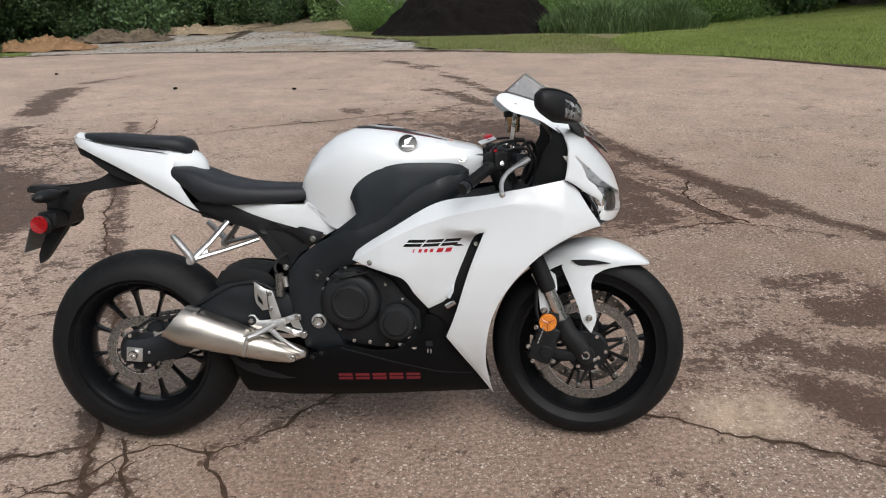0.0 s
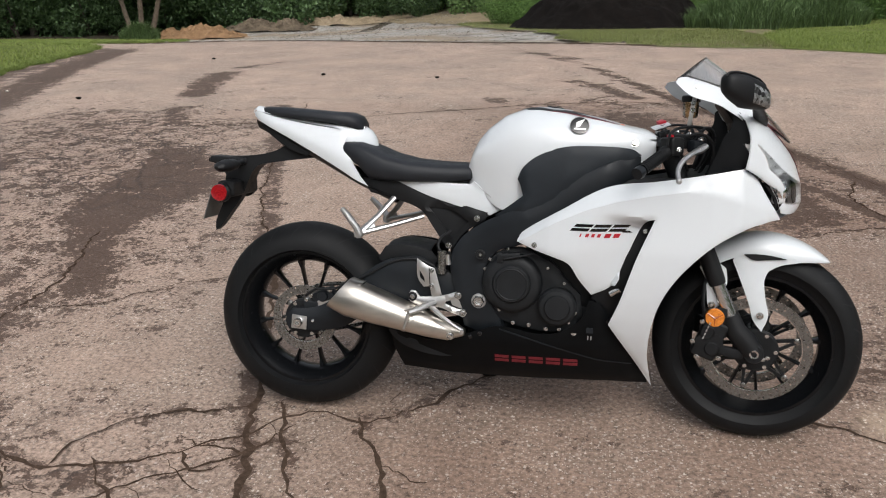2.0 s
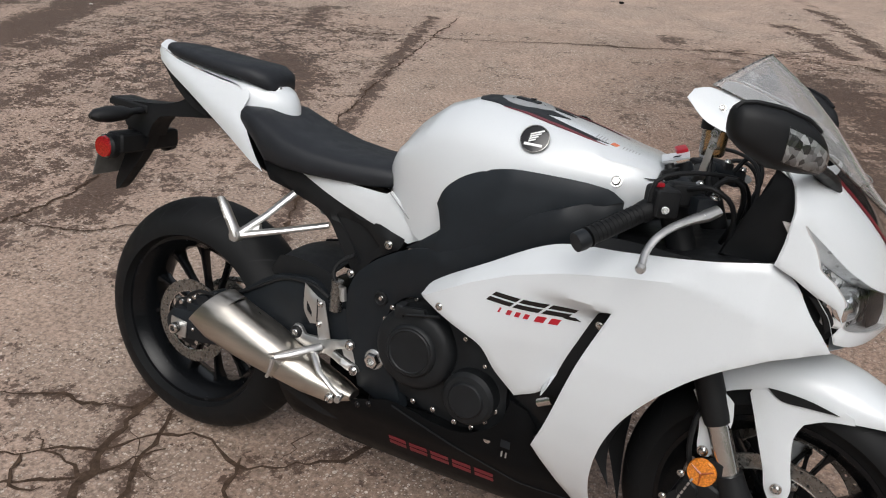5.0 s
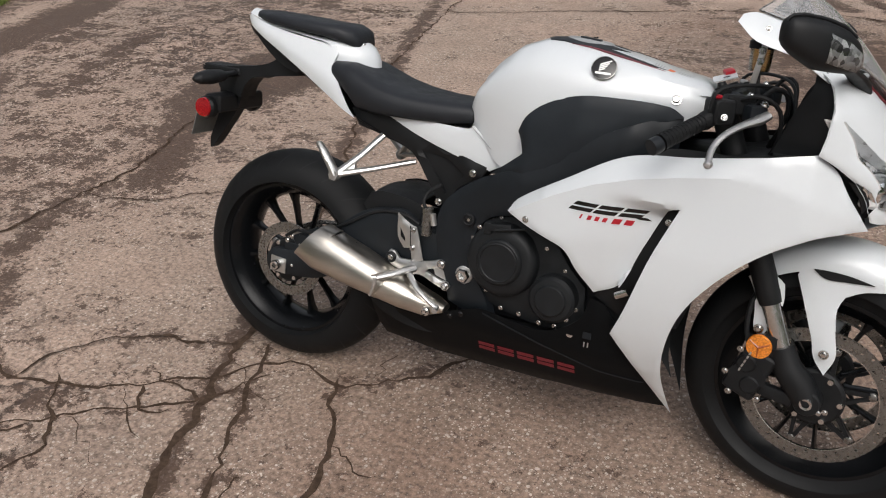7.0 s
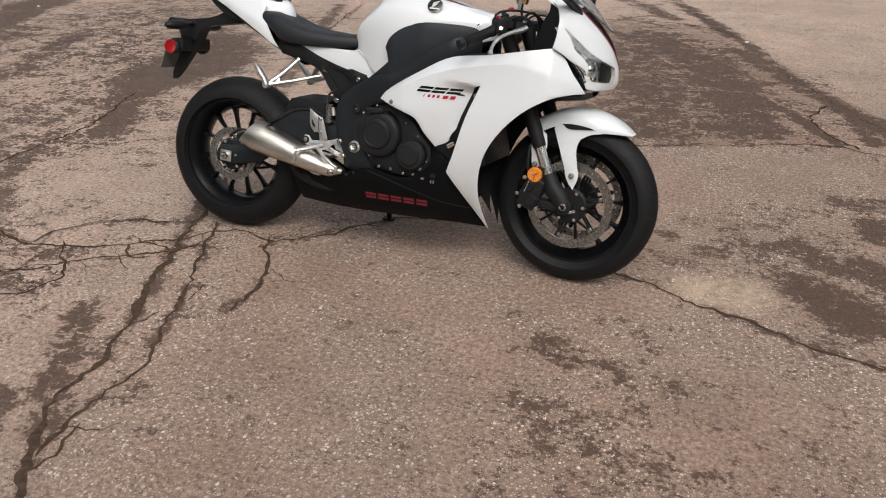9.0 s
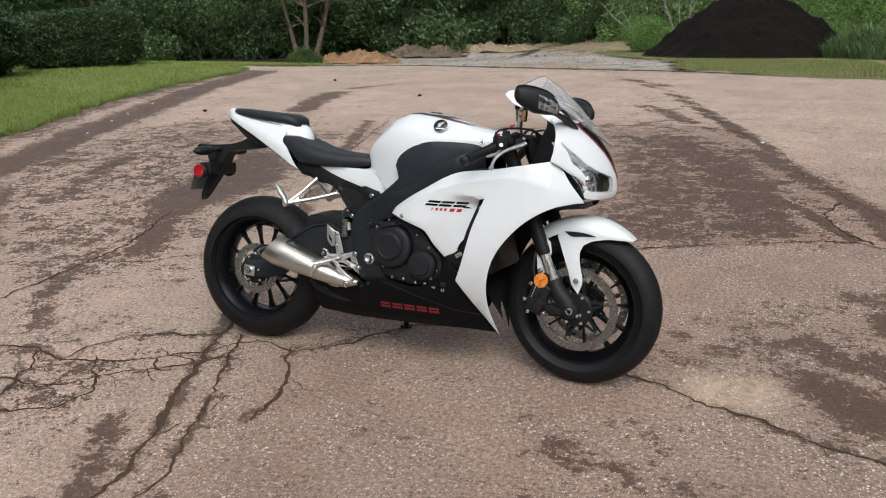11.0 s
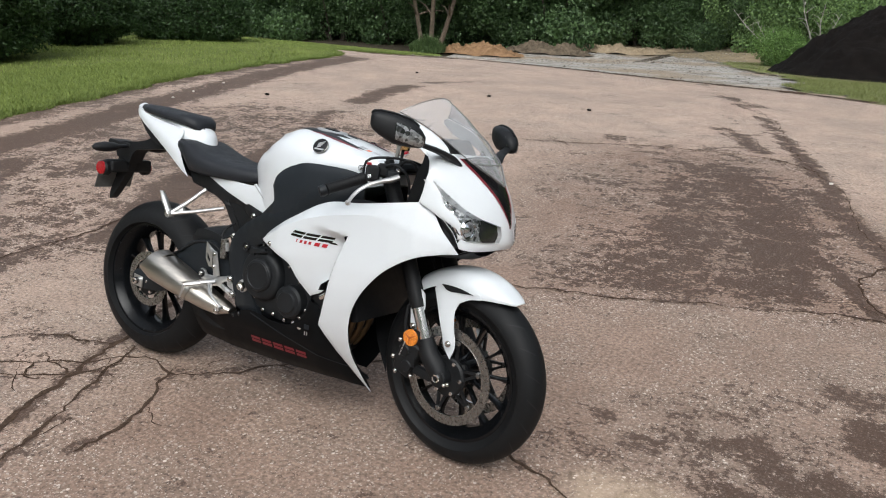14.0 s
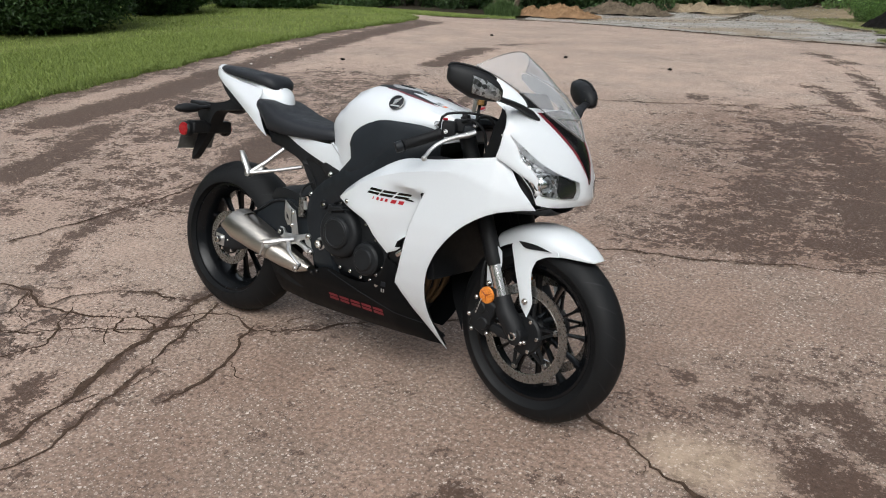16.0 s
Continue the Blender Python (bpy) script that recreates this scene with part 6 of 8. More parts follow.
for x in np.concatenate([np.linspace(0.536, 0.60, 14), np.linspace(0.615, 1.10, 27)]):
    zt, zb, w = table(x, TOPLINE), table(x, FOOT), table(x, WIDTH)
    h = zt - zb
    mid_z = zb + h * table(x, [(0.54, 0.55), (0.7, 0.42), (0.85, 0.45), (1.1, 0.4)])
    crest = 0.50 + 0.25 * blend(0.7, 1.0, x)
    half = [(0.0, zt), (0.25 * w, zt - 0.002), (crest * w, zt - 0.012 * min(1, h / 0.2)), ((crest + 0.14) * w, zt - 0.028 * min(1, h / 0.2)), (0.90 * w, zt - 0.052 * min(1, h / 0.24)), (0.97 * w, zt - 0.085 * min(1, h / 0.3)), (1.0 * w, mid_z + 0.03 * min(1, h / 0.28)), (0.95 * w, mid_z - 0.02 * min(1, h / 0.2)), (0.86 * w, zb)]
    ring = [(y, z) for y, z in half] + [(-y, z) for y, z in half[::-1]][:-1]
    tank_secs.append([Vector((x, -y, z)) for y, z in ring])
tank = part("fuel_tank", loft(tank_secs), WHITE, bike, "white fuel tank with dark round badge", 50)


def tank_skin(x, y):
    """Height of the tank's skin over a place on the plan."""
    zt, w = table(x, TOPLINE), table(x, WIDTH)
    crest = 0.50 + 0.25 * blend(0.7, 1.0, x)
    return zt - table(abs(y) / w, [(0, 0), (0.25, 0.002), (crest, 0.012), (crest + 0.14, 0.028), (0.9, 0.052), (0.97, 0.085)])


def top_print(outline, mat, name, lift=0.0015, label="", parent=None):
    out = [(p.x, p.y) for p in rounded(outline, 0.012)]
    return part(name, sheet(out, lambda x, y: Vector((x, y, tank_skin(x, y) + lift)), 0.001, step=0.015, roll=0), mat, parent or tank, label)


for s in (-1, 1):
    top_print([(0.70, s * 0.005), (0.72, s * 0.06), (0.80, s * 0.085), (0.90, s * 0.09), (1.0, s * 0.075), (1.06, s * 0.06), (1.0, s * 0.062), (0.93, s * 0.065), (0.86, s * 0.055), (0.90, s * 0.02), (0.80, s * 0.005)][:: 1 if s > 0 else -1], SATIN, "stripe", label="black stripe on the tank top")
    top_print([(0.78, s * 0.086), (0.86, s * 0.096), (0.95, s * 0.093), (1.03, s * 0.075), (0.95, s * 0.083), (0.86, s * 0.084)][:: 1 if s > 0 else -1], DKRED, "stripe", 0.0022, label="dark red stripe edge")
part("filler_cap", lathe([(0, 0.009), (0.03, 0.009), (0.033, 0.007), (0.036, 0.009), (0.052, 0.008), (0.056, 0.005), (0.057, 0.0), (0, 0.0)], (0.80, 0, 0.999), 48, axis=(0.1, 0, 1)), GREYPRINT, tank, "round grey filler cap")
part("lock_flap", block((0.05, 0.022, 0.006), Matrix.Translation((0.80, 0, 1.009)) @ pose(0, 0, 0, 0, 6), 0.003), SATIN, tank)
part("keyhole", lathe([(0, 0.002), (0.006, 0.002), (0.006, 0)], (0.81, 0, 1.0125), 12, axis=(0, 0, 1)), BLACK, tank)
top_print([(0.995, -0.070), (0.998, -0.045), (1.010, -0.045), (1.007, -0.070)], ORANGEPRINT, "warning_label", label="orange and grey warning label")
for k in range(6):
    x = 1.018 + 0.006 * k
    top_print([(x, -0.075), (x, -0.04), (x + 0.002, -0.04), (x + 0.002, -0.075)], GREYPRINT, "print_bar")
    x = 0.965 + 0.006 * k
    if k < 4:
        top_print([(x, -0.068), (x, -0.038), (x + 0.002, -0.038), (x + 0.002, -0.068)], GREYPRINT, "print_bar")
for s in (-1, 1):
    badge = part("badge", lathe([(0, s * 0.003), (0.0235, s * 0.0025), (0.0255, s * 0.002), (0.0262, s * 0.0), (0, s * 0.0)], (0, 0, 0), 40), GLOSSBLACK, tank, "round dark badge with silver emblem")
    face = Vector((0.10, s * 0.86, 0.5)).normalized()
    at = Matrix.Translation((0.878, s * 0.1525, 0.958)) @ Vector((0, s, 0)).rotation_difference(face).to_matrix().to_4x4()
    badge.matrix_basis = at
    ringp = part("badge_rim", lathe([(0.0255, s * 0.0012), (0.026, s * 0.003), (0.0272, s * 0.0026), (0.028, s * 0.0)], (0, 0, 0), 40, caps=False), DISC, tank)
    ringp.matrix_basis = at
    for k in range(4):
        wing = part("emblem_bar", block((0.026 - 0.004 * k, 0.001, 0.0028), Matrix.Translation((0.002 - 0.002 * k, s * 0.0032, 0.012 - 0.0055 * k)) @ pose(0, 0, 0, 0, -25), 0), ALU, badge)
    part("emblem_bar", block((0.034, 0.001, 0.005), Matrix.Translation((0, s * 0.0032, -0.013)), 0), ALU, badge)
    bolt(tank, (1.036, s * 0.134, 0.909), 1.5, (0.1, s, 0.35))
    part("seam", side_sheet([(0.563, 0.784), (0.5645, 0.784), (0.6615, 0.704), (0.66, 0.703)], lambda x, z: 0.1 + 0.06 * (x - 0.55), 0.003, 0.03, s > 0, roll=0, proud=0.012), GREYPRINT, tank)
part("tank_nose", loft([[Vector((x, w * v, z + 0.008 * (1 - v * v))) for v in np.linspace(-1, 1, 9)] for x, w, z in ((1.08, 0.115, 0.92), (1.12, 0.10, 0.915), (1.15, 0.075, 0.90))], closed=False), BLACK, bike)


# ---- nose cowl, lamps and windscreen ----
NOSE = [(0.70, 1.500), (0.72, 1.520), (0.745, 1.530), (0.80, 1.525), (0.85, 1.508), (0.883, 1.490), (0.92, 1.462), (0.96, 1.425), (1.0, 1.385)]
EDGE = [(0.70, 1.447), (0.72, 1.445), (0.765, 1.428), (0.80, 1.402), (0.827, 1.365), (0.847, 1.330), (0.883, 1.337), (0.938, 1.340), (0.979, 1.328), (1.0, 1.305)]
BREADTH = [(0.70, 0.163), (0.72, 0.164), (0.765, 0.179), (0.80, 0.200), (0.827, 0.221), (0.847, 0.237), (0.92, 0.226), (0.975, 0.202), (1.0, 0.192)]
UNIT = 0.2


def cowl(p, z, proud=0.0):
    """The nose's skin: p runs across from one edge to the other, z is the height."""
    a = max(-1.57, min(1.57, p / UNIT))
    v = math.sin(a)
    u = max(0.0, 1 - abs(v) ** 1.7) ** (1 / 1.5)
    xr, xc, w = table(z, EDGE), table(z, NOSE), table(z, BREADTH)
    return Vector((xr + (xc - xr) * u + proud * abs(math.cos(a)), w * v + math.copysign(proud, v) * abs(v), z + proud * 0.3))


def across_cowl(x, z, s):
    """p for a place on the cowl seen from the side."""
    xr, xc = table(z, EDGE), table(z, NOSE)
    u = max(0.0, min(1.0, (x - xr) / (xc - xr)))
    return s * UNIT * math.asin(max(0.0, 1 - u**1.5) ** (1 / 1.7))


def on_cowl(points, s):
    return [(across_cowl(x, z, s), z) for x, z in points]


HEADLAMP = [(1.362, 0.915), (1.385, 0.895), (1.43, 0.855), (1.475, 0.822), (1.503, 0.806), (1.518, 0.795), (1.522, 0.765), (1.521, 0.745), (1.50, 0.744), (1.46, 0.748), (1.452, 0.754), (1.450, 0.782), (1.425, 0.826), (1.388, 0.875)]
INTAKE = [(0.308, 0.801), (0.28, 0.796), (0.25, 0.783), (0.25, 0.755), (0.28, 0.743), (0.308, 0.736)]
lamp_lines = {s: [(p.x, p.y) for p in rounded(on_cowl(HEADLAMP, s), 0.008)] for s in (-1, 1)}
intake_lines = {s: [(p.x, p.y) for p in rounded([(s * p, z) for p, z in INTAKE], 0.006)] for s in (-1, 1)}
border = [(-1.57 * UNIT, 0.722), (-0.8 * UNIT, 0.716), (0, 0.722), (0.8 * UNIT, 0.716), (1.57 * UNIT, 0.722)] + [(1.57 * UNIT, z) for z in (0.75, 0.80, 0.847, 0.883, 0.938, 0.979, 0.998)] + \
         [(k * UNIT, 0.998) for k in (1.2, 0.6, 0, -0.6, -1.2)] + [(-1.57 * UNIT, z) for z in (0.998, 0.979, 0.938, 0.883, 0.847, 0.80, 0.75)]
border = [(p.x, p.y) for p in rounded(border, 0.01)]
nose = part("nose_cowl", sheet(border, cowl, 0.004, [lamp_lines[-1], lamp_lines[1], intake_lines[-1], intake_lines[1]], 0.012, roll=0.002), WHITE, bike, "white nose cowl with twin headlamps", 30)
for s in (-1, 1):
    bowl = part("headlamp_bowl", sheet(lamp_lines[s], lambda p, z: cowl(p, z) - Vector((0.035, 0, 0)), 0.003, step=0.012), RIBBED, bike, "silver headlamp housing")
    mask = on_cowl([(1.490, 0.812), (1.505, 0.806), (1.520, 0.793), (1.523, 0.765), (1.521, 0.746), (1.502, 0.745), (1.494, 0.765)], s)
    part("mask", sheet([(p.x, p.y) for p in rounded(mask, 0.008)], lambda p, z: cowl(p, z) - Vector((0.012, 0, 0)), 0.003, step=0.012), BLACK, bowl)
    rim = part("headlamp_rim", join(*[loft([[cowl(p, z), cowl(p2, z2), cowl(p2, z2) - Vector((0.035, 0, 0)), cowl(p, z) - Vector((0.035, 0, 0))], [cowl(p, z) * 0.9995, cowl(p2, z2) * 0.9995, (cowl(p2, z2) - Vector((0.035, 0, 0))) * 0.9995, (cowl(p, z) - Vector((0.035, 0, 0))) * 0.9995]])
                                   for (p, z), (p2, z2) in zip(lamp_lines[s], lamp_lines[s][1:] + lamp_lines[s][:1])]), LAMPGREY, bowl)
    inner = cowl(s * 0.165, 0.782)
    part("projector", lathe([(0, 0.014), (0.015, 0.011), (0.024, 0.002), (0.025, -0.004), (0.028, -0.004), (0.031, 0.004), (0.034, 0.0), (0.034, -0.02), (0, -0.02)], inner - Vector((0.022, 0, 0)), 32, axis=(1, s * 0.2, 0)), REFLECTOR, bowl, "bright lamp reflector")
    upper = cowl(across_cowl(1.425, 0.83, s), 0.83)
    part("projector", lathe([(0, 0.006), (0.009, 0.004), (0.012, 0.0), (0.018, 0.004), (0.02, 0.0), (0.02, -0.02), (0, -0.02)], upper - Vector((0.022, 0, 0)), 28, axis=(1, s * 0.5, 0.3)), REFLECTOR, bowl, "small bright lamp reflector")
    for zz, xx in ((0.872, 1.395), (0.89, 1.378), (0.852, 1.408)):
        q = cowl(across_cowl(xx, zz, s), zz) - Vector((0.02, 0, 0))
        part("facet", block((0.012, 0.022, 0.012), Matrix.Translation(q) @ pose(0, 0, 0, 20, 30, s * 35), 0.003), REFLECTOR, bowl)
    wall = on_cowl([(1.44, 0.80), (1.47, 0.795), (1.478, 0.765), (1.47, 0.752), (1.445, 0.757)], s)
    part("bezel", sheet([(p.x, p.y) for p in rounded(wall, 0.008)], lambda p, z: cowl(p, z) - Vector((0.02, 0, 0)), 0.004, step=0.012), REFLECTOR, bowl)
    glass = part("headlamp_lens", sheet(lamp_lines[s], lambda p, z: cowl(p, z, 0.001), 0.0, step=0.012), LENS, bike, "clear headlamp lens")
    glass.visible_shadow = False
    part("intake", sheet(intake_lines[s], lambda p, z: cowl(p, z) - Vector((0.012, 0, 0)), 0.003, step=0.012), BLACK, nose, "black duct beside the headlamp")
stripe = [(0.003, 0.788), (0.018, 0.84), (0.038, 0.89), (0.068, 0.94), (0.105, 0.985), (0.0, 0.995), (-0.105, 0.985), (-0.068, 0.94), (-0.038, 0.89), (-0.018, 0.84), (-0.003, 0.788)]
part("stripe", sheet([(p.x, p.y) for p in rounded(stripe, 0.01)], lambda p, z: cowl(p, z, 0.0012), 0.0008, step=0.012, roll=0), GLOSSBLACK, nose, "black stripe up the nose")
for s in (-1, 1):
    edge = [(s * 0.003, 0.786), (s * 0.023, 0.84), (s * 0.046, 0.89), (s * 0.079, 0.94), (s * 0.119, 0.985), (s * 0.104, 0.985), (s * 0.067, 0.94), (s * 0.037, 0.89), (s * 0.018, 0.84)]
    part("stripe", sheet([(p.x, p.y) for p in rounded(edge, 0.01)], lambda p, z: cowl(p, z, 0.0022), 0.0008, step=0.012, roll=0), DKRED, nose, "thin red stripe edge")
part("chin", loft([[Vector((x, w * v, z - 0.02 * (1 - v * v))) for v in np.linspace(-1, 1, 9)] for x, w, z in ((1.455, 0.09, 0.708), (1.44, 0.11, 0.702), (1.42, 0.125, 0.692), (1.32, 0.12, 0.68))], closed=False), BLACK, bike)
part("under_nose", loft([[Vector((x, w * v, z)) for v in np.linspace(-1, 1, 5)] for x, w, z in ((1.505, 0.06, 0.718), (1.455, 0.15, 0.712), (1.44, 0.155, 0.705))], closed=False), WHITE, nose)

# white wings beside the windscreen
WING = [(1.345, 0.965), (1.37, 0.985), (1.352, 1.012), (1.30, 1.052), (1.235, 1.080), (1.168, 1.099), (1.145, 1.094), (1.139, 1.080), (1.180, 1.046), (1.255, 1.022), (1.30, 0.995)]


def wing_out(x, z):
    low = table(x, [(1.13, 1.075), (1.18, 1.046), (1.255, 1.022), (1.33, 0.975), (1.4, 0.96)])
    return 0.197 - 0.9 * max(0, z - low) - 0.03 * blend(1.30, 1.38, x)


for left in (False, True):
    s = 1 if left else -1
    wing = part("screen_wing", side_sheet(WING, wing_out, 0.004, 0.012, left), WHITE, bike, "white panel beside the windscreen", 40)
    bolt(wing, (1.195, s * (wing_out(1.195, 1.068) + 0.001), 1.068), 0.8, (0, s, 0.5))

CENTRE = [(0.0, 1.482, 0.905), (0.25, 1.425, 0.972), (0.5, 1.362, 1.046), (0.75, 1.298, 1.108), (1.0, 1.233, 1.156)]
RAIL = [(0.0, 1.480, 0.004, 0.905), (0.25, 1.402, 0.105, 0.975), (0.5, 1.335, 0.142, 1.028), (0.75, 1.255, 0.150, 1.068), (1.0, 1.166, 0.152, 1.098)]


def screen_at(u, v):
    cx, cz = table(u, [(r[0], r[1]) for r in CENTRE]), table(u, [(r[0], r[2]) for r in CENTRE])
    ex, ey, ez = (table(u, [(r[0], r[k]) for r in RAIL]) for k in (1, 2, 3))
    off = 0.009 * (1 - 0.6 * u)
    return Vector((cx + (ex - cx) * v * v + off, ey * v, cz + (ez - cz) * v * v + off))


us, vs = np.linspace(0, 1, 25), np.linspace(-1, 1, 21)
screen = part("windscreen", loft([[screen_at(u, v) for v in vs] for u in us], closed=False), SCREEN, bike, "clear curved windscreen", 60)
screen.visible_shadow = False
for line in ([screen_at(1, v) for v in vs], [screen_at(u, 1) for u in us], [screen_at(u, -1) for u in us]):
    part("edge", tube(line, 0.0016, 6), DISC, screen)
part("marking", tube([screen_at(u, -0.93) + Vector((0.003, 0, 0.002)) for u in np.linspace(0.02, 0.22, 7)] + [screen_at(0.22, v) + Vector((0.003, 0, 0.002)) for v in np.linspace(-0.8, 0.8, 9)] + [screen_at(u, 0.93) + Vector((0.003, 0, 0.002)) for u in np.linspace(0.22, 0.02, 7)], 0.0012, 5), ALU, screen, "thin pale line on the screen")

# ---- mirrors ----
SPINE = [(1.236, 0.391, 1.070, 0.013, 0.010), (1.241, 0.387, 1.070, 0.025, 0.020), (1.258, 0.374, 1.064, 0.034, 0.028), (1.29, 0.348, 1.052, 0.042, 0.034), (1.325, 0.320, 1.044, 0.038, 0.031), (1.35, 0.302, 1.034, 0.028, 0.022), (1.362, 0.293, 1.028, 0.013, 0.010)]


def mirror_point(q, a, s, grow=0.0):
    k = [r[0] for r in SPINE]
    f = np.linspace(0, 1, len(SPINE))
    x, y, z, h, t = (float(np.interp(q, f, [r[i] for r in SPINE])) for i in range(5))
    ax = Vector((0.78, -0.60, 0))
    front = Vector((0.60, 0.78, 0))
    ca, sa = math.cos(a), math.sin(a)
    off = front * ((t + grow) * math.copysign(abs(ca) ** 0.85, ca)) + Vector((0, 0, (h + grow) * math.copysign(abs(sa) ** 0.65, sa)))
    p = Vector((x, y, z)) + off
    return Vector((p.x, s * p.y, p.z))


for s in (-1, 1):
    ring = np.linspace(0, 2 * math.pi, 29)[:-1]
    shell = part("mirror", loft([[mirror_point(q, a, s) for a in ring] for q in np.linspace(0, 1, 17)]), BLACK, bike, "black rear-view mirror with clear indicator", 60)
    part("indicator_lens", loft([[mirror_point(q, a, s, 0.0025) for a in np.linspace(-0.95 + 0.9 * (0.95 - q), 0.15 + 0.45 * (0.95 - q), 9)] for q in np.linspace(0.5, 0.96, 12)], closed=False), LENS, shell, "clear ribbed indicator lens")
    part("indicator_bowl", loft([[mirror_point(q, a, s, 0.001) for a in np.linspace(-0.92 + 0.9 * (0.95 - q), 0.12 + 0.45 * (0.95 - q), 9)] for q in np.linspace(0.51, 0.95, 12)], closed=False), RIBBED, shell, "faceted silver indicator bowl")
    part("hood", tube([mirror_point(q, 1.35, s, 0.002) for q in np.linspace(0.05, 0.8, 12)], [0.004] * 12, 6), BLACK, shell)
    back = [(mirror_point(q, math.pi + a, s, 0.001)) for q, a in ((0.12, 0.5), (0.4, 0.75), (0.75, 0.6), (0.85, 0), (0.75, -0.6), (0.4, -0.75), (0.12, -0.5))]
    bmg = bmesh.new()
    bmg.faces.new([bmg.verts.new(p) for p in back])
    part("glass", bmg, MIRRORGLASS, shell, "mirror glass")
    stalk = [(1.388, s * 0.120, 0.965), (1.375, s * 0.150, 0.982), (1.36, s * 0.20, 1.000), (1.345, s * 0.26, 1.013), (1.335, s * 0.30, 1.02)]
    part("stalk", tube(stalk, [0.012, 0.02, 0.017, 0.014, 0.016], 12, step=0.015, flat=0.55), BLACK, shell, "black mirror stalk")

# ---- cockpit and controls ----
part("cockpit_panel", loft([[Vector((x, w * v, z + 0.02 * (1 - v * v) * k)) for v in np.linspace(-1, 1, 9)] for x, w, z, k in ((0.98, 0.165, 0.775, 0), (1.06, 0.175, 0.792, 0), (1.15, 0.19, 0.805, 0), (1.25, 0.21, 0.822, 0.2), (1.33, 0.225, 0.838, 0.4))], closed=False), BLACK, bike)
for left in (False, True):
    s = 1 if left else -1
    part("inner_cowl", side_sheet([(1.318, 0.838), (1.335, 0.85), (1.343, 0.90), (1.340, 0.95), (1.325, 0.985), (1.305, 1.008), (1.295, 1.0), (1.294, 0.965), (1.274, 0.928), (1.258, 0.88), (1.24, 0.83)], lambda x, z: 0.20 - 0.35 * (1.335 - x) - 0.15 * max(0, z - 0.95), 0.004, 0.02, left), BLACK, bike)
part("instrument", join(block((0.03, 0.17, 0.085), Matrix.Translation((1.312, 0, 1.0)) @ pose(0, 0, 0, 0, -35), 0.015, 3), block((0.04, 0.1, 0.05), Matrix.Translation((1.335, 0, 0.97)), 0.01)), BLACK, bike, "black instrument panel")
part("display", block((0.004, 0.14, 0.06), Matrix.Translation((1.300, 0, 1.009)) @ pose(0, 0, 0, 0, -35), 0.003), GREYPRINT, bike)
part("top_clamp", join(block((0.07, 0.26, 0.022), Matrix.Translation((1.135, 0, 0.918)) @ pose(0, 0, 0, 0, -23), 0.008, 3), lathe([(0, 0.02), (0.016, 0.02), (0.018, 0.015), (0.018, 0)], (1.13, 0, 0.925), 20, axis=(-0.39, 0, 0.92))), SATIN, bike)
part("key_tag", block((0.05, 0.04, 0.003), Matrix.Translation((1.115, -0.04, 0.958)) @ pose(0, 0, 0, 10, -18, 10), 0), WHITE, bike, "white paper tag by the ignition")
for k in range(6):
    part("print_bar", block((0.012, 0.002, 0.001), Matrix.Translation((1.117 + 0.002, -0.055 + 0.006 * k, 0.9605)) @ pose(0, 0, 0, 10, -18, 10), 0), SATIN, bike)
part("key_fob", block((0.022, 0.03, 0.012), Matrix.Translation((1.118, -0.012, 0.968)) @ pose(0, 0, 0, 8, -20, 20), 0.004), RED, bike, "red key fob at the ignition")
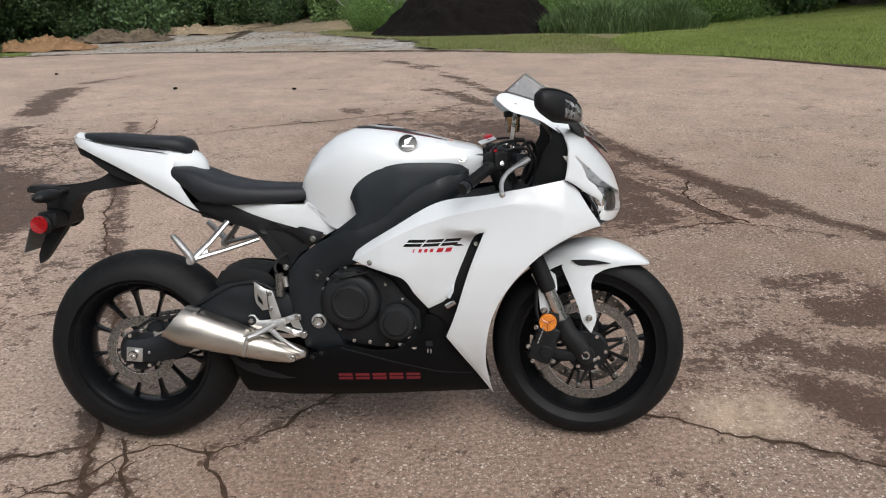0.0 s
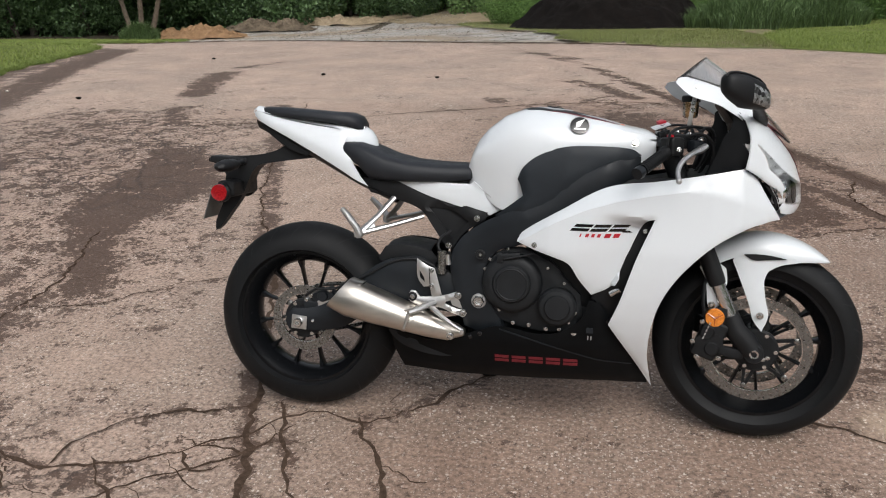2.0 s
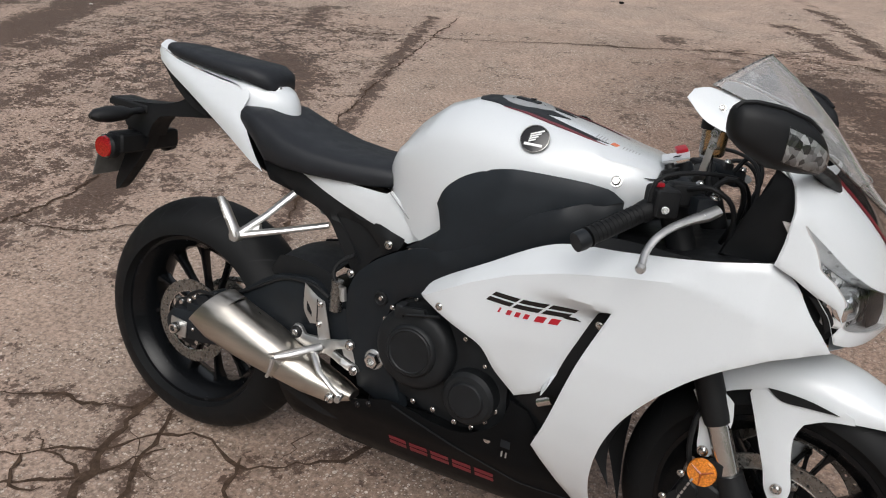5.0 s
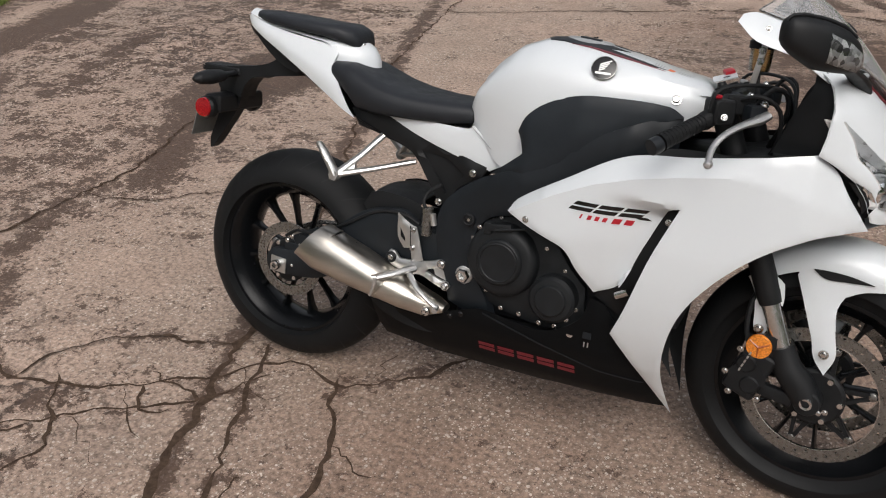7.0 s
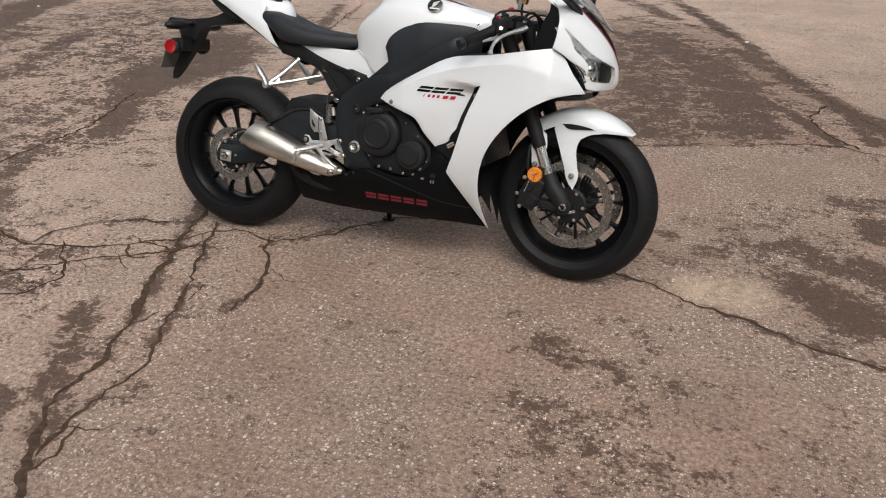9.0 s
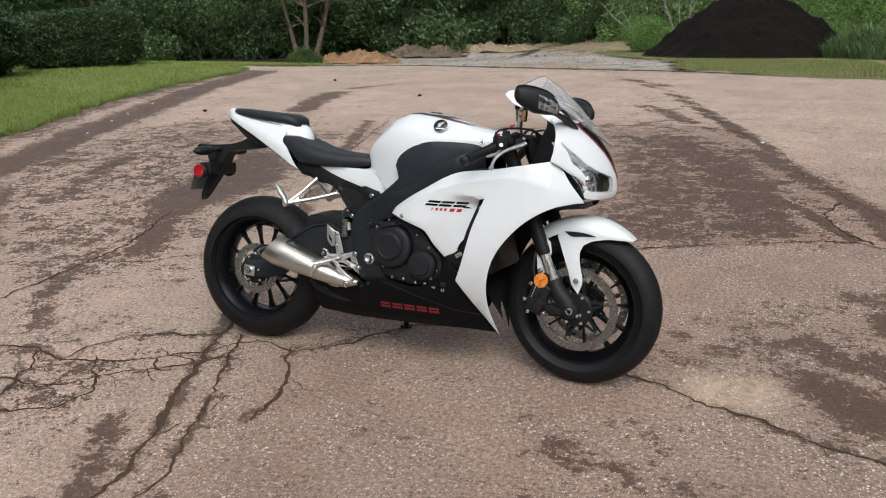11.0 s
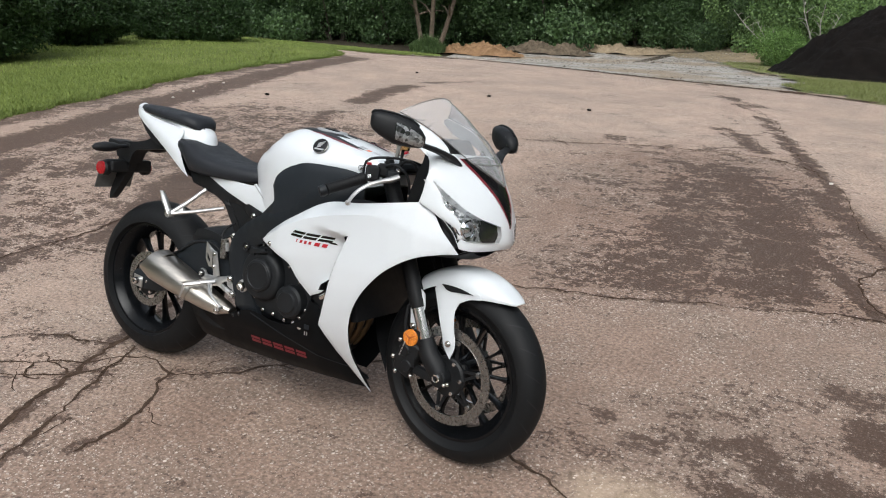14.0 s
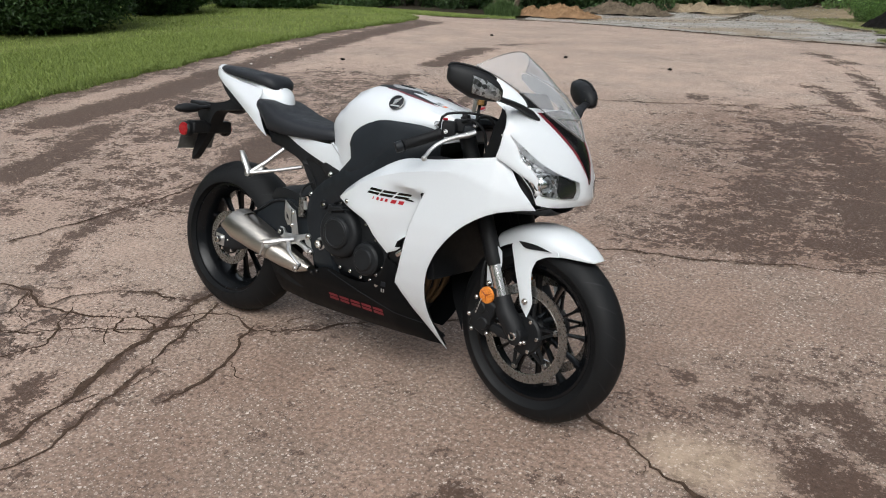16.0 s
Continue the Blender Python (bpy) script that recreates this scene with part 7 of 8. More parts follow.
for s in (-1, 1):
    part("fork_cap", lathe([(0, 0.016), (0.01, 0.016), (0.012, 0.01), (0.022, 0.008), (0.025, 0.003), (0.025, 0)], (1.126, s * 0.104, 0.912), 24, axis=(-0.39, 0, 0.92)), STEEL, bike)
    bar = part("handlebar", tube([(1.135, s * 0.11, 0.905), (1.13, s * 0.17, 0.902), (1.105, s * 0.24, 0.88), (1.05, s * 0.315, 0.845)], 0.0111, 14), SATIN, bike, "black clip-on handlebar")
    grip = part("grip", tube([(1.118, s * 0.222, 0.889), (1.112, s * 0.231, 0.884), (1.11, s * 0.234, 0.883), (1.053, s * 0.311, 0.845), (1.050, s * 0.315, 0.843)], [0.019, 0.019, 0.0165, 0.0165, 0.0185], 16), RUBBER, bar, "black ribbed rubber grip")
    for k in range(12):
        c = Vector((1.108 - 0.0047 * k, s * (0.237 + 0.0063 * k), 0.882 - 0.0031 * k))
        part("rib", tube([c, c + Vector((-0.0012, s * 0.0016, -0.0008))], 0.0172, 16), RUBBER, bar)
    part("bar_end", tube([(1.048, s * 0.318, 0.842), (1.043, s * 0.325, 0.838), (1.036, s * 0.334, 0.834)], [0.0165, 0.0175, 0.0165], 20), SATIN, bar, "black bar-end weight")
    part("switch_box", join(block((0.045, 0.055, 0.05), Matrix.Translation((1.135, s * 0.208, 0.905)) @ pose(0, 0, 0, 0, 0, -s * 36), 0.01, 3), block((0.06, 0.035, 0.04), Matrix.Translation((1.165, s * 0.175, 0.918)) @ pose(0, 0, 0, 0, 0, -s * 30), 0.009, 3)), BLACK, bar, "black switch housing")
    part("switch", block((0.016, 0.014, 0.008), Matrix.Translation((1.128, s * 0.222, 0.934)) @ pose(0, 0, 0, 0, 0, -s * 36), 0.003), RED if s < 0 else GREYPRINT, bar, "red stop switch" if s < 0 else "")
    part("master_cylinder", join(tube([(1.15, s * 0.13, 0.925), (1.205, s * 0.195, 0.905)], 0.015, 14), block((0.04, 0.03, 0.035), Matrix.Translation((1.20, s * 0.19, 0.905)) @ pose(0, 0, 0, 0, 0, -s * 40), 0.008)), SATIN, bar)
    part("lever", tube([(1.226, s * 0.196, 0.906), (1.210, s * 0.212, 0.896), (1.190, s * 0.235, 0.888), (1.166, s * 0.265, 0.874), (1.150, s * 0.290, 0.856), (1.144, s * 0.312, 0.837), (1.146, s * 0.331, 0.821)], [0.012, 0.0135, 0.0095, 0.0082, 0.0076, 0.007, 0.0065], 12, step=0.012, flat=0.75), ALU, bar, "silver hand lever with ball end")
    part("lever_ball", lathe([(0, -0.009), (0.005, -0.0078), (0.0085, -0.003), (0.0085, 0.003), (0.005, 0.0078), (0, 0.009)], (1.146, s * 0.334, 0.818), 20), ALU, bar)
    part("adjuster", lathe([(0, 0.01), (0.009, 0.01), (0.011, 0.007), (0.011, 0)], (1.207, s * 0.214, 0.893), 20, axis=(0, s * 0.3, 1)), STEEL, bar)
    bolt(bar, (1.215, s * 0.185, 0.925), 1.1, (0.2, s * 0.2, 1))
    bolt(bar, (1.185, s * 0.165, 0.938), 1.0, (0.2, s * 0.2, 1))
    bolt(bar, (1.15, s * 0.245, 0.898), 0.8, (0.3, s, 0.2))
    part("cable", tube([(1.12, s * 0.235, 0.905), (1.125, s * 0.235, 0.94), (1.15, s * 0.215, 0.955), (1.21, s * 0.16, 0.958), (1.25, s * 0.10, 0.94), (1.26, s * 0.06, 0.88), (1.22, s * 0.04, 0.80)], 0.004, 8, step=0.015), BLACK, bar)
    part("cable", tube([(1.20, s * 0.17, 0.92), (1.225, s * 0.17, 0.955), (1.25, s * 0.15, 0.945), (1.255, s * 0.13, 0.90), (1.23, s * 0.09, 0.83)], 0.005, 8, step=0.015), BLACK, bar)
    part("cable", tube([(1.17, s * 0.19, 0.93), (1.21, s * 0.20, 0.94), (1.245, s * 0.185, 0.915), (1.25, s * 0.165, 0.86), (1.235, s * 0.13, 0.81)], 0.0045, 8, step=0.015), BLACK, bar)
res = part("fluid_reservoir", lathe([(0, -0.026), (0.018, -0.026), (0.021, -0.022), (0.0225, 0.018), (0, 0.018)], (1.187, -0.132, 1.010), 28, axis=(0, 0, 1)), FLUID, bike, "yellowed fluid reservoir on a stalk")
part("cap", lathe([(0, 0.036), (0.022, 0.036), (0.026, 0.032), (0.026, 0.018), (0, 0.018)], (1.187, -0.132, 1.010), 20, axis=(0, 0, 1)), BLACK, res, "black reservoir cap")
part("stay", block((0.012, 0.006, 0.09), Matrix.Translation((1.188, -0.157, 1.0)) @ pose(0, 0, 0, 0, 8), 0.002), ALU, res)
bolt(res, (1.19, -0.161, 1.005), 0.9)
bolt(res, (1.19, -0.161, 1.025), 0.9)
part("hose", tube([(1.187, -0.132, 0.985), (1.19, -0.14, 0.96), (1.20, -0.16, 0.93)], 0.005, 8, step=0.01), BLACK, res)
part("preload_adjuster", lathe([(0, 0.03), (0.008, 0.03), (0.010, 0.022), (0.016, 0.02), (0.016, 0.005), (0.013, 0)], (1.128, -0.104, 0.925), 18, axis=(-0.39, 0, 0.92)), BLACK, bike)

# ---- tail bracket, plate, indicators ----
def prism(outline, half, step=0.02, crown=0.0):
    out = [(p.x, p.y) for p in rounded(outline, step)]
    pts, tris = fill(out, (), step * 2)
    bm = bmesh.new()
    for s in (-1, 1):
        vs = [bm.verts.new((x, s * half, z)) for x, z in pts]
        for t in tris:
            bm.faces.new([vs[i] for i in (t if s < 0 else t[::-1])])
    n = len(out)
    bm.verts.ensure_lookup_table()
    edges = [e for e in bm.edges if e.is_boundary]
    bmesh.ops.bridge_loops(bm, edges=edges)
    bmesh.ops.recalc_face_normals(bm, faces=bm.faces)
    return bm


hanger = part("tail_bracket", prism([(0.06, 0.845), (0.02, 0.872), (-0.05, 0.885), (-0.10, 0.862), (-0.16, 0.848), (-0.27, 0.838), (-0.335, 0.834), (-0.335, 0.822), (-0.29, 0.812), (-0.275, 0.775), (-0.20, 0.755), (-0.185, 0.79), (-0.165, 0.812), (-0.09, 0.826)], 0.032), BLACK, bike, "black tail bracket with number plate holder")
part("plate_lamp", block((0.13, 0.075, 0.022), Matrix.Translation((-0.265, 0, 0.828)) @ pose(0, 0, 0, 0, 3), 0.008, 3), BLACK, hanger)
part("fin", prism([(-0.20, 0.775), (-0.285, 0.775), (-0.292, 0.70), (-0.325, 0.62), (-0.325, 0.590), (-0.308, 0.603), (-0.265, 0.659), (-0.225, 0.715)], 0.017), BLACK, hanger, "pointed black mud flap")
part("reflector_bar", block((0.06, 0.20, 0.052), Matrix.Translation((-0.252, 0.005, 0.737)), 0.014, 3), BLACK, hanger)
for s in (-1, 1):
    part("reflector_cup", lathe([(0, s * 0.115), (0.024, s * 0.115), (0.031, s * 0.108), (0.032, s * 0.09), (0.02, s * 0.075), (0, s * 0.075)], (-0.262, 0, 0.727), 28), BLACK, hanger)
    part("reflector", lathe([(0, s * 0.1185), (0.026, s * 0.1175), (0.0285, s * 0.112), (0.0285, s * 0.10)], (-0.265, 0, 0.727), 36), TAILRED, hanger, "round red reflector")
    sig = part("indicator", tube([(-0.215, s * 0.04, 0.822), (-0.218, s * 0.07, 0.820), (-0.222, s * 0.09, 0.818), (-0.228, s * 0.13, 0.816), (-0.236, s * 0.165, 0.813), (-0.24, s * 0.178, 0.811)], [0.012, 0.012, 0.024, 0.029, 0.022, 0.008], 18, step=0.012, flat=0.7), BLACK, hanger, "black stalked indicator")
part("number_plate", block((0.003, 0.178, 0.102), Matrix.Translation((-0.318, 0, 0.685)) @ pose(0, 0, 0, 0, 18), 0.001, 1), PLATEGREY, hanger, "grey number plate")
for k in range(5):
    part("plate_bar", block((0.001, 0.016, 0.05), Matrix.Translation((-0.3215, -0.06 + 0.03 * k, 0.686)) @ pose(0, 0, 0, 0, 18), 0), SATIN, hanger)
part("side_stand", tube([(0.62, 0.13, 0.30), (0.60, 0.20, 0.17), (0.585, 0.265, 0.062)], [0.014, 0.012, 0.011], 12), BLACK, bike, "black side stand")
part("stand_foot", block((0.05, 0.035, 0.008), Matrix.Translation((0.583, 0.268, 0.060)) @ pose(0, 0, 0, 12), 0.003), BLACK, bike)


# ---- mulch pile, clay heaps, hedges, woods ----
def mound(name, centre, size, height, mat, label, category, seed, steep=1.15, rough=0.12, n=70):
    """A tipped heap: steep sides, a blunt top, lumps."""
    bm = bmesh.new()
    rows = []
    rings, seg = n // 2, n
    cx, cy = centre
    for i in range(rings + 1):
        r = i / rings
        row = []
        for k in range(seg):
            a = 2 * math.pi * k / seg
            wob = 1 + 0.10 * noise.noise(Vector((math.cos(a) * 1.3, math.sin(a) * 1.3, seed))) + 0.03 * noise.noise(Vector((math.cos(a) * 6, math.sin(a) * 6, seed + 3)))
            x, y = cx + size[0] * r * wob * math.cos(a), cy + size[1] * r * wob * math.sin(a)
            h = height * (1 - r**steep) ** 1.08
            lump = rough * (noise.noise(Vector((x * 1.4, y * 1.4, seed))) + 0.5 * noise.noise(Vector((x * 4, y * 4, seed + 5))) + 0.3 * noise.noise(Vector((x * 9, y * 9, seed + 8)))) * min(1, 4 * (1 - r) + 0.25)
            row.append((x, y, ground_z(x, y) + 0.02 + max(-0.06, h + lump)))
        rows.append(row)
    top = bm.verts.new(rows[0][0])
    prev = [top] * seg
    for i in range(1, rings + 1):
        cur = [bm.verts.new(p) for p in rows[i]]
        for k in range(seg):
            j = (k + 1) % seg
            if i == 1:
                bm.faces.new((top, cur[k], cur[j]))
            else:
                bm.faces.new((prev[k], cur[k], cur[j], prev[j]))
        prev = cur
    return tagged(part(name, bm, mat, crease=60), label, category)


pile = mound("mulch_mound", (0.62, 24.0), (2.8, 2.9), 1.80, MULCH, "tall heap of black mulch on rough grass", "mulch pile", 2, steep=1.5, rough=0.2, n=120)
mound("clay_mound", (-18.6, 38.2), (2.5, 1.2), 0.5, CLAY, "low heap of orange clay at the wood's edge", "dirt heap", 7, rough=0.34)
mound("clay_mound", (-16.4, 41.5), (2.6, 1.2), 0.46, SUBSOIL, "low heap of brown earth and rubble at the wood's edge", "dirt heap", 9, rough=0.4)
mound("clay_mound", (-14.0, 45.0), (3.4, 1.3), 0.28, SANDY, "low heap of yellowish clay at the wood's edge", "dirt heap", 12, rough=0.34)
mound("clay_mound", (-9.5, 48.0), (5.5, 1.5), 0.14, SANDY, "long low bank of sandy soil at the wood's edge", "dirt heap", 15, rough=0.14)


def leaf_mesh(name, centres, size, mat, seed, droop=0.4, long=1.0):
    """Small folded leaves at the given places, turned at random."""
    rng = np.random.default_rng(seed)
    c = np.asarray(centres)
    n = len(c)
    d = rng.normal(size=(n, 3))
    d[:, 2] -= droop
    d /= np.linalg.norm(d, axis=1)[:, None]
    e = np.cross(d, rng.normal(size=(n, 3)))
    e /= np.linalg.norm(e, axis=1)[:, None]
    s = size * rng.uniform(0.6, 1.4, n)[:, None]
    nor = np.cross(d, e)
    quad = np.stack([c - d * s * 0.5 * long, c + e * s * 0.32 + nor * s * 0.08, c + d * s * 0.5 * long, c - e * s * 0.32 + nor * s * 0.08], 1).reshape(-1, 3)
    me = bpy.data.meshes.new(name)
    me.from_pydata(quad.tolist(), [], (np.arange(n)[:, None] * 4 + np.arange(4)).tolist())
    me.materials.append(mat)
    return me


def lobes(rng, n, blobs):
    """Places spread over the outer parts of several overlapping clumps."""
    out = []
    w = np.array([b[3] ** 2 for b in blobs])
    pick = rng.choice(len(blobs), n, p=w / w.sum())
    for k in pick:
        x, y, z, r, f = blobs[k]
        v = rng.normal(size=3)
        v /= np.linalg.norm(v)
        q = r * (1 - 0.55 * rng.random() ** 1.6)
        out.append((x + v[0] * q, y + v[1] * q, z + v[2] * q * f))
    return out


def tree(name, tall, spread, low, leaves, leaf_size, mat, seed, label, trunks=1, bark=DARKBARK):
    rng = np.random.default_rng(seed)
    base = new(name)
    blobs = []
    for t in range(trunks):
        lean = rng.normal(0, 0.06 if trunks == 1 else 0.16, 2)
        r0 = 0.16 * tall / 10 * rng.uniform(0.8, 1.2)
        pts = [Vector((lean[0] * h * 1.0 + 0.08 * math.sin(h + seed), lean[1] * h, h - 0.25)) + Vector((0.35 * t, 0.1 * t, 0)) for h in np.linspace(0, tall * 0.8, 8)]
        part("trunk", tube(pts, [r0 * (1.25 if i == 0 else 1) * (1 - 0.1 * i) for i in range(8)], 9), bark, base)
        for k in range(7):
            h = tall * rng.uniform(0.22, 0.75)
            i = h / (tall * 0.8) * 7
            p = pts[min(7, int(i))]
            a = rng.uniform(0, 6.28)
            ln = spread * rng.uniform(0.5, 0.95)
            tip = p + Vector((ln * math.cos(a), ln * math.sin(a), ln * rng.uniform(0.1, 0.6)))
            part("limb", tube([p, p.lerp(tip, 0.5) + Vector((0, 0, 0.15)), tip], [r0 * 0.45, r0 * 0.28, r0 * 0.08], 6), bark, base)
            blobs.append((tip.x, tip.y, max(tip.z, low), spread * rng.uniform(0.28, 0.5), 0.75))
    for _ in range(7):
        a, q = rng.uniform(0, 6.28), spread * rng.uniform(0.1, 0.75)
        blobs.append((q * math.cos(a), q * math.sin(a), rng.uniform(low + 0.6, tall * 0.95), spread * rng.uniform(0.3, 0.5), 0.8))
    o = new("crown", leaf_mesh("crown", lobes(rng, leaves, blobs), leaf_size, mat, seed))
    o.parent = base
    return tagged(base, label, "tree", group="trees of the wood")


def shrub(name, radius, tall, leaves, leaf_size, mat, seed, label, group="undergrowth of the wood"):
    rng = np.random.default_rng(seed)
    base = new(name)
    for k in range(4):
        a = rng.uniform(0, 6.28)
        part("stem", tube([(0, 0, -0.2), (0.3 * radius * math.cos(a), 0.3 * radius * math.sin(a), tall * 0.4), (0.6 * radius * math.cos(a), 0.6 * radius * math.sin(a), tall * 0.8)], [0.035, 0.025, 0.008], 6), DARKBARK, base)
    blobs = [(radius * 0.6 * rng.normal(0, 0.6), radius * 0.6 * rng.normal(0, 0.6), tall * (0.16 + 0.6 * k / 8), radius * rng.uniform(0.3, 0.55), 0.8) for k in range(9)]
    o = new("foliage", leaf_mesh("foliage", lobes(rng, leaves, blobs), leaf_size, mat, seed))
    o.parent = base
    return tagged(base, label, "shrub", group=group)


def stand(ob, x, y, turn=0.0, scale=1.0):
    return pose(x, y, ground_z(x, y) - 0.05, 0, 0, turn) @ Matrix.Diagonal((scale, scale, scale, 1))


rnd = random.Random(21)
kinds = [tree("tree", 12, 3.4, 2.0, 13000, 0.2, LEAF, 31, "tall broad-leaved tree in dense summer leaf"),
         tree("tree", 10, 3.0, 1.2, 12000, 0.19, LEAF, 32, "tall broad-leaved tree in dense summer leaf"),
         tree("tree", 14, 3.6, 3.0, 13000, 0.21, LEAF, 33, "tall broad-leaved tree in dense summer leaf"),
         tree("tree", 9, 3.0, 0.6, 19000, 0.135, PALELEAF, 34, "lower light green tree, leafy down to the ground")]
bushes = [shrub("shrub", 1.9, 2.6, 11000, 0.10, LEAF, 41, "dense dark shrub at the wood's edge"), shrub("shrub", 1.6, 3.2, 11000, 0.11, LEAF, 42, "dense dark shrub at the wood's edge"),
          shrub("shrub", 2.0, 2.2, 12000, 0.09, PALELEAF, 43, "paler green shrub at the wood's edge")]


def wood_edge(x):
    """Where the wood begins, over the width of the place."""
    return table(x, [(-70, 34), (-40, 38), (-26, 40), (-20, 43), (-17, 49.5), (-14, 51), (-11, 50.5), (-7, 46), (-4, 42), (-1, 39), (1.5, 37.5), (3.6, 35), (5.2, 32), (8, 27), (14, 21), (40, 18)])


spots = []
for row, gap, back in ((0, 3.6, 1.5), (1, 3.8, 5.0), (2, 4.4, 9.0), (3, 4.4, 13.5)):
    x = -62.0
    while x < 36:
        spots.append((x + rnd.uniform(-1, 1), wood_edge(x) + back + rnd.uniform(-1, 1.5)))
        x += gap * rnd.uniform(0.85, 1.15)
# unseen trees added round behind the lawns and drive to block low sky light
for k in range(27):
    a = radians(72 + 214 * k / 26) + rnd.uniform(-0.03, 0.03)
    for far in (28, 33):
        spots.append((far * 1.1 * math.sin(a) + rnd.uniform(-1.5, 1.5), far * math.cos(a) + 4 + rnd.uniform(-1.5, 1.5)))
first = {}
for x, y in spots:
    # brightened leaf colour on the stretch of wood that stays too dark
    k = 3 if -11 < x < 6.5 and y > 25 and rnd.random() < 0.72 else rnd.randrange(3)
    m = stand(None, x, y, rnd.uniform(0, 360), rnd.uniform(0.85, 1.2))
    if k not in first:
        first[k] = kinds[k]
        kinds[k].matrix_basis = m
    else:
        copy_thing(kinds[k], m)
x, used = -60.0, set()
while x < 34:
    for back in (-0.6, 1.6, 3.5, 6.0) if x > -16 else (0.4, 1.8, 3.4):
        k = 2 if rnd.random() < (0.5 if -10 < x < 6.5 else 0.03) else rnd.randrange(2)
        m = stand(None, x + rnd.uniform(-0.8, 0.8), wood_edge(x) + back + rnd.uniform(-0.5, 0.6), rnd.uniform(0, 360), rnd.uniform(0.85, 1.3) if x > -16 else rnd.uniform(1.1, 1.6))
        if k not in used:
            used.add(k)
            bushes[k].matrix_basis = m
        else:
            copy_thing(bushes[k], m)
    x += rnd.uniform(1.8, 2.5)

edge_tree = tree("tree", 9, 2.2, 3.6, 2600, 0.26, LEAF, 51, "slender many-stemmed tree with pale bark at the lawn's end", trunks=3, bark=BARK)
edge_tree.matrix_basis = stand(None, -22.0, 38.0)
# creeper-covered bank round the mulch heap
vine = shrub("creeper", 2.3, 1.7, 24000, 0.075, VINE, 61, "bright green creeper heaped over low bushes beside the mulch", "creepers by the mulch heap")
vine.matrix_basis = stand(None, -2.7, 29.5, 0, 0.66)
for x, y, turn, size in ((-1.3, 30.3, 70, 0.9), (1.0, 30.0, 130, 1.0), (3.2, 28.5, 200, 1.25), (4.6, 26.0, 80, 1.25), (5.0, 23.8, 160, 1.0), (6.2, 24.6, 30, 1.3), (5.2, 28.6, 300, 1.5), (7.2, 24.0, 220, 0.9)):
    copy_thing(vine, stand(None, x, y, turn, size))


def tall_grass(name, places, count, tall, label, mat):
    rng = random.Random(77)
    vs, fs = [], []
    for cx, cy, r in places:
        for _ in range(count):
            a, q = rng.uniform(0, 6.28), r * math.sqrt(rng.random())
            x, y = cx + q * math.cos(a), cy + q * math.sin(a)
            z = ground_z(x, y)
            b, h, w = rng.uniform(0, 6.28), tall * rng.uniform(0.6, 1.25) * (1.2 - 0.8 * q / r), rng.uniform(0.005, 0.012)
            dx, dy = math.cos(b), math.sin(b)
            s = len(vs)
            vs += [(x - w * dy, y + w * dx, z), (x + w * dy, y - w * dx, z), (x + 0.2 * h * dx + w * dy, y + 0.2 * h * dy - w * dx, z + 0.65 * h), (x + 0.2 * h * dx - w * dy, y + 0.2 * h * dy + w * dx, z + 0.65 * h), (x + 0.5 * h * dx, y + 0.5 * h * dy, z + 0.85 * h)]
            fs += [(s, s + 1, s + 2, s + 3), (s + 3, s + 2, s + 4)]
    me = bpy.data.meshes.new(name)
    me.from_pydata(vs, [], fs)
    me.materials.append(mat)
    return tagged(new(name, me), label, "grass", kind="stuff")


tall_grass("weeds", [(3.4, 22.3, 1.1), (4.1, 21.4, 1.2), (4.9, 22.8, 1.3), (5.6, 21.6, 1.0), (-21.0, 37.0, 0.9)], 4500, 0.85, "tall rank grass beside the heap", RANK)

# two bare dead saplings behind the heap
for x, y, tall, lean, seed in ((-2.0, 31.6, 2.7, 0.04, 3), (-2.9, 31.2, 1.9, -0.7, 5)):
    rs = random.Random(seed)
    snag = new("dead_sapling")
    snag.matrix_basis = stand(None, x, y)
    for k in range(3):
        ln = tall * (1.0, 0.85, 0.7)[k]
        tip = Vector((lean * ln + 0.28 * (k - 1) * ln, 0.15 * (k - 1) * ln, ln))
        part("stem", tube([(0.06 * k, 0, 0), tip * 0.35 + Vector((0.08, 0, 0)), tip * 0.7 - Vector((0.05, 0, 0)), tip], [0.032, 0.024, 0.016, 0.005], 6), DEADWOOD, snag)
        for q in (0.4, 0.5, 0.6, 0.7, 0.8, 0.9):
            b, up = rs.uniform(0, 6.28), rs.uniform(0.1, 0.5)
            root = tip * q
            out = root + Vector((0.55 * math.cos(b), 0.4 * math.sin(b), up)) * (1.3 - q)
            part("twig", tube([root, root.lerp(out, 0.5) + Vector((0, 0, 0.05)), out], [0.011, 0.008, 0.003], 5), DEADWOOD, snag)
    tagged(snag, "bare grey dead sapling behind the mulch heap", "tree")


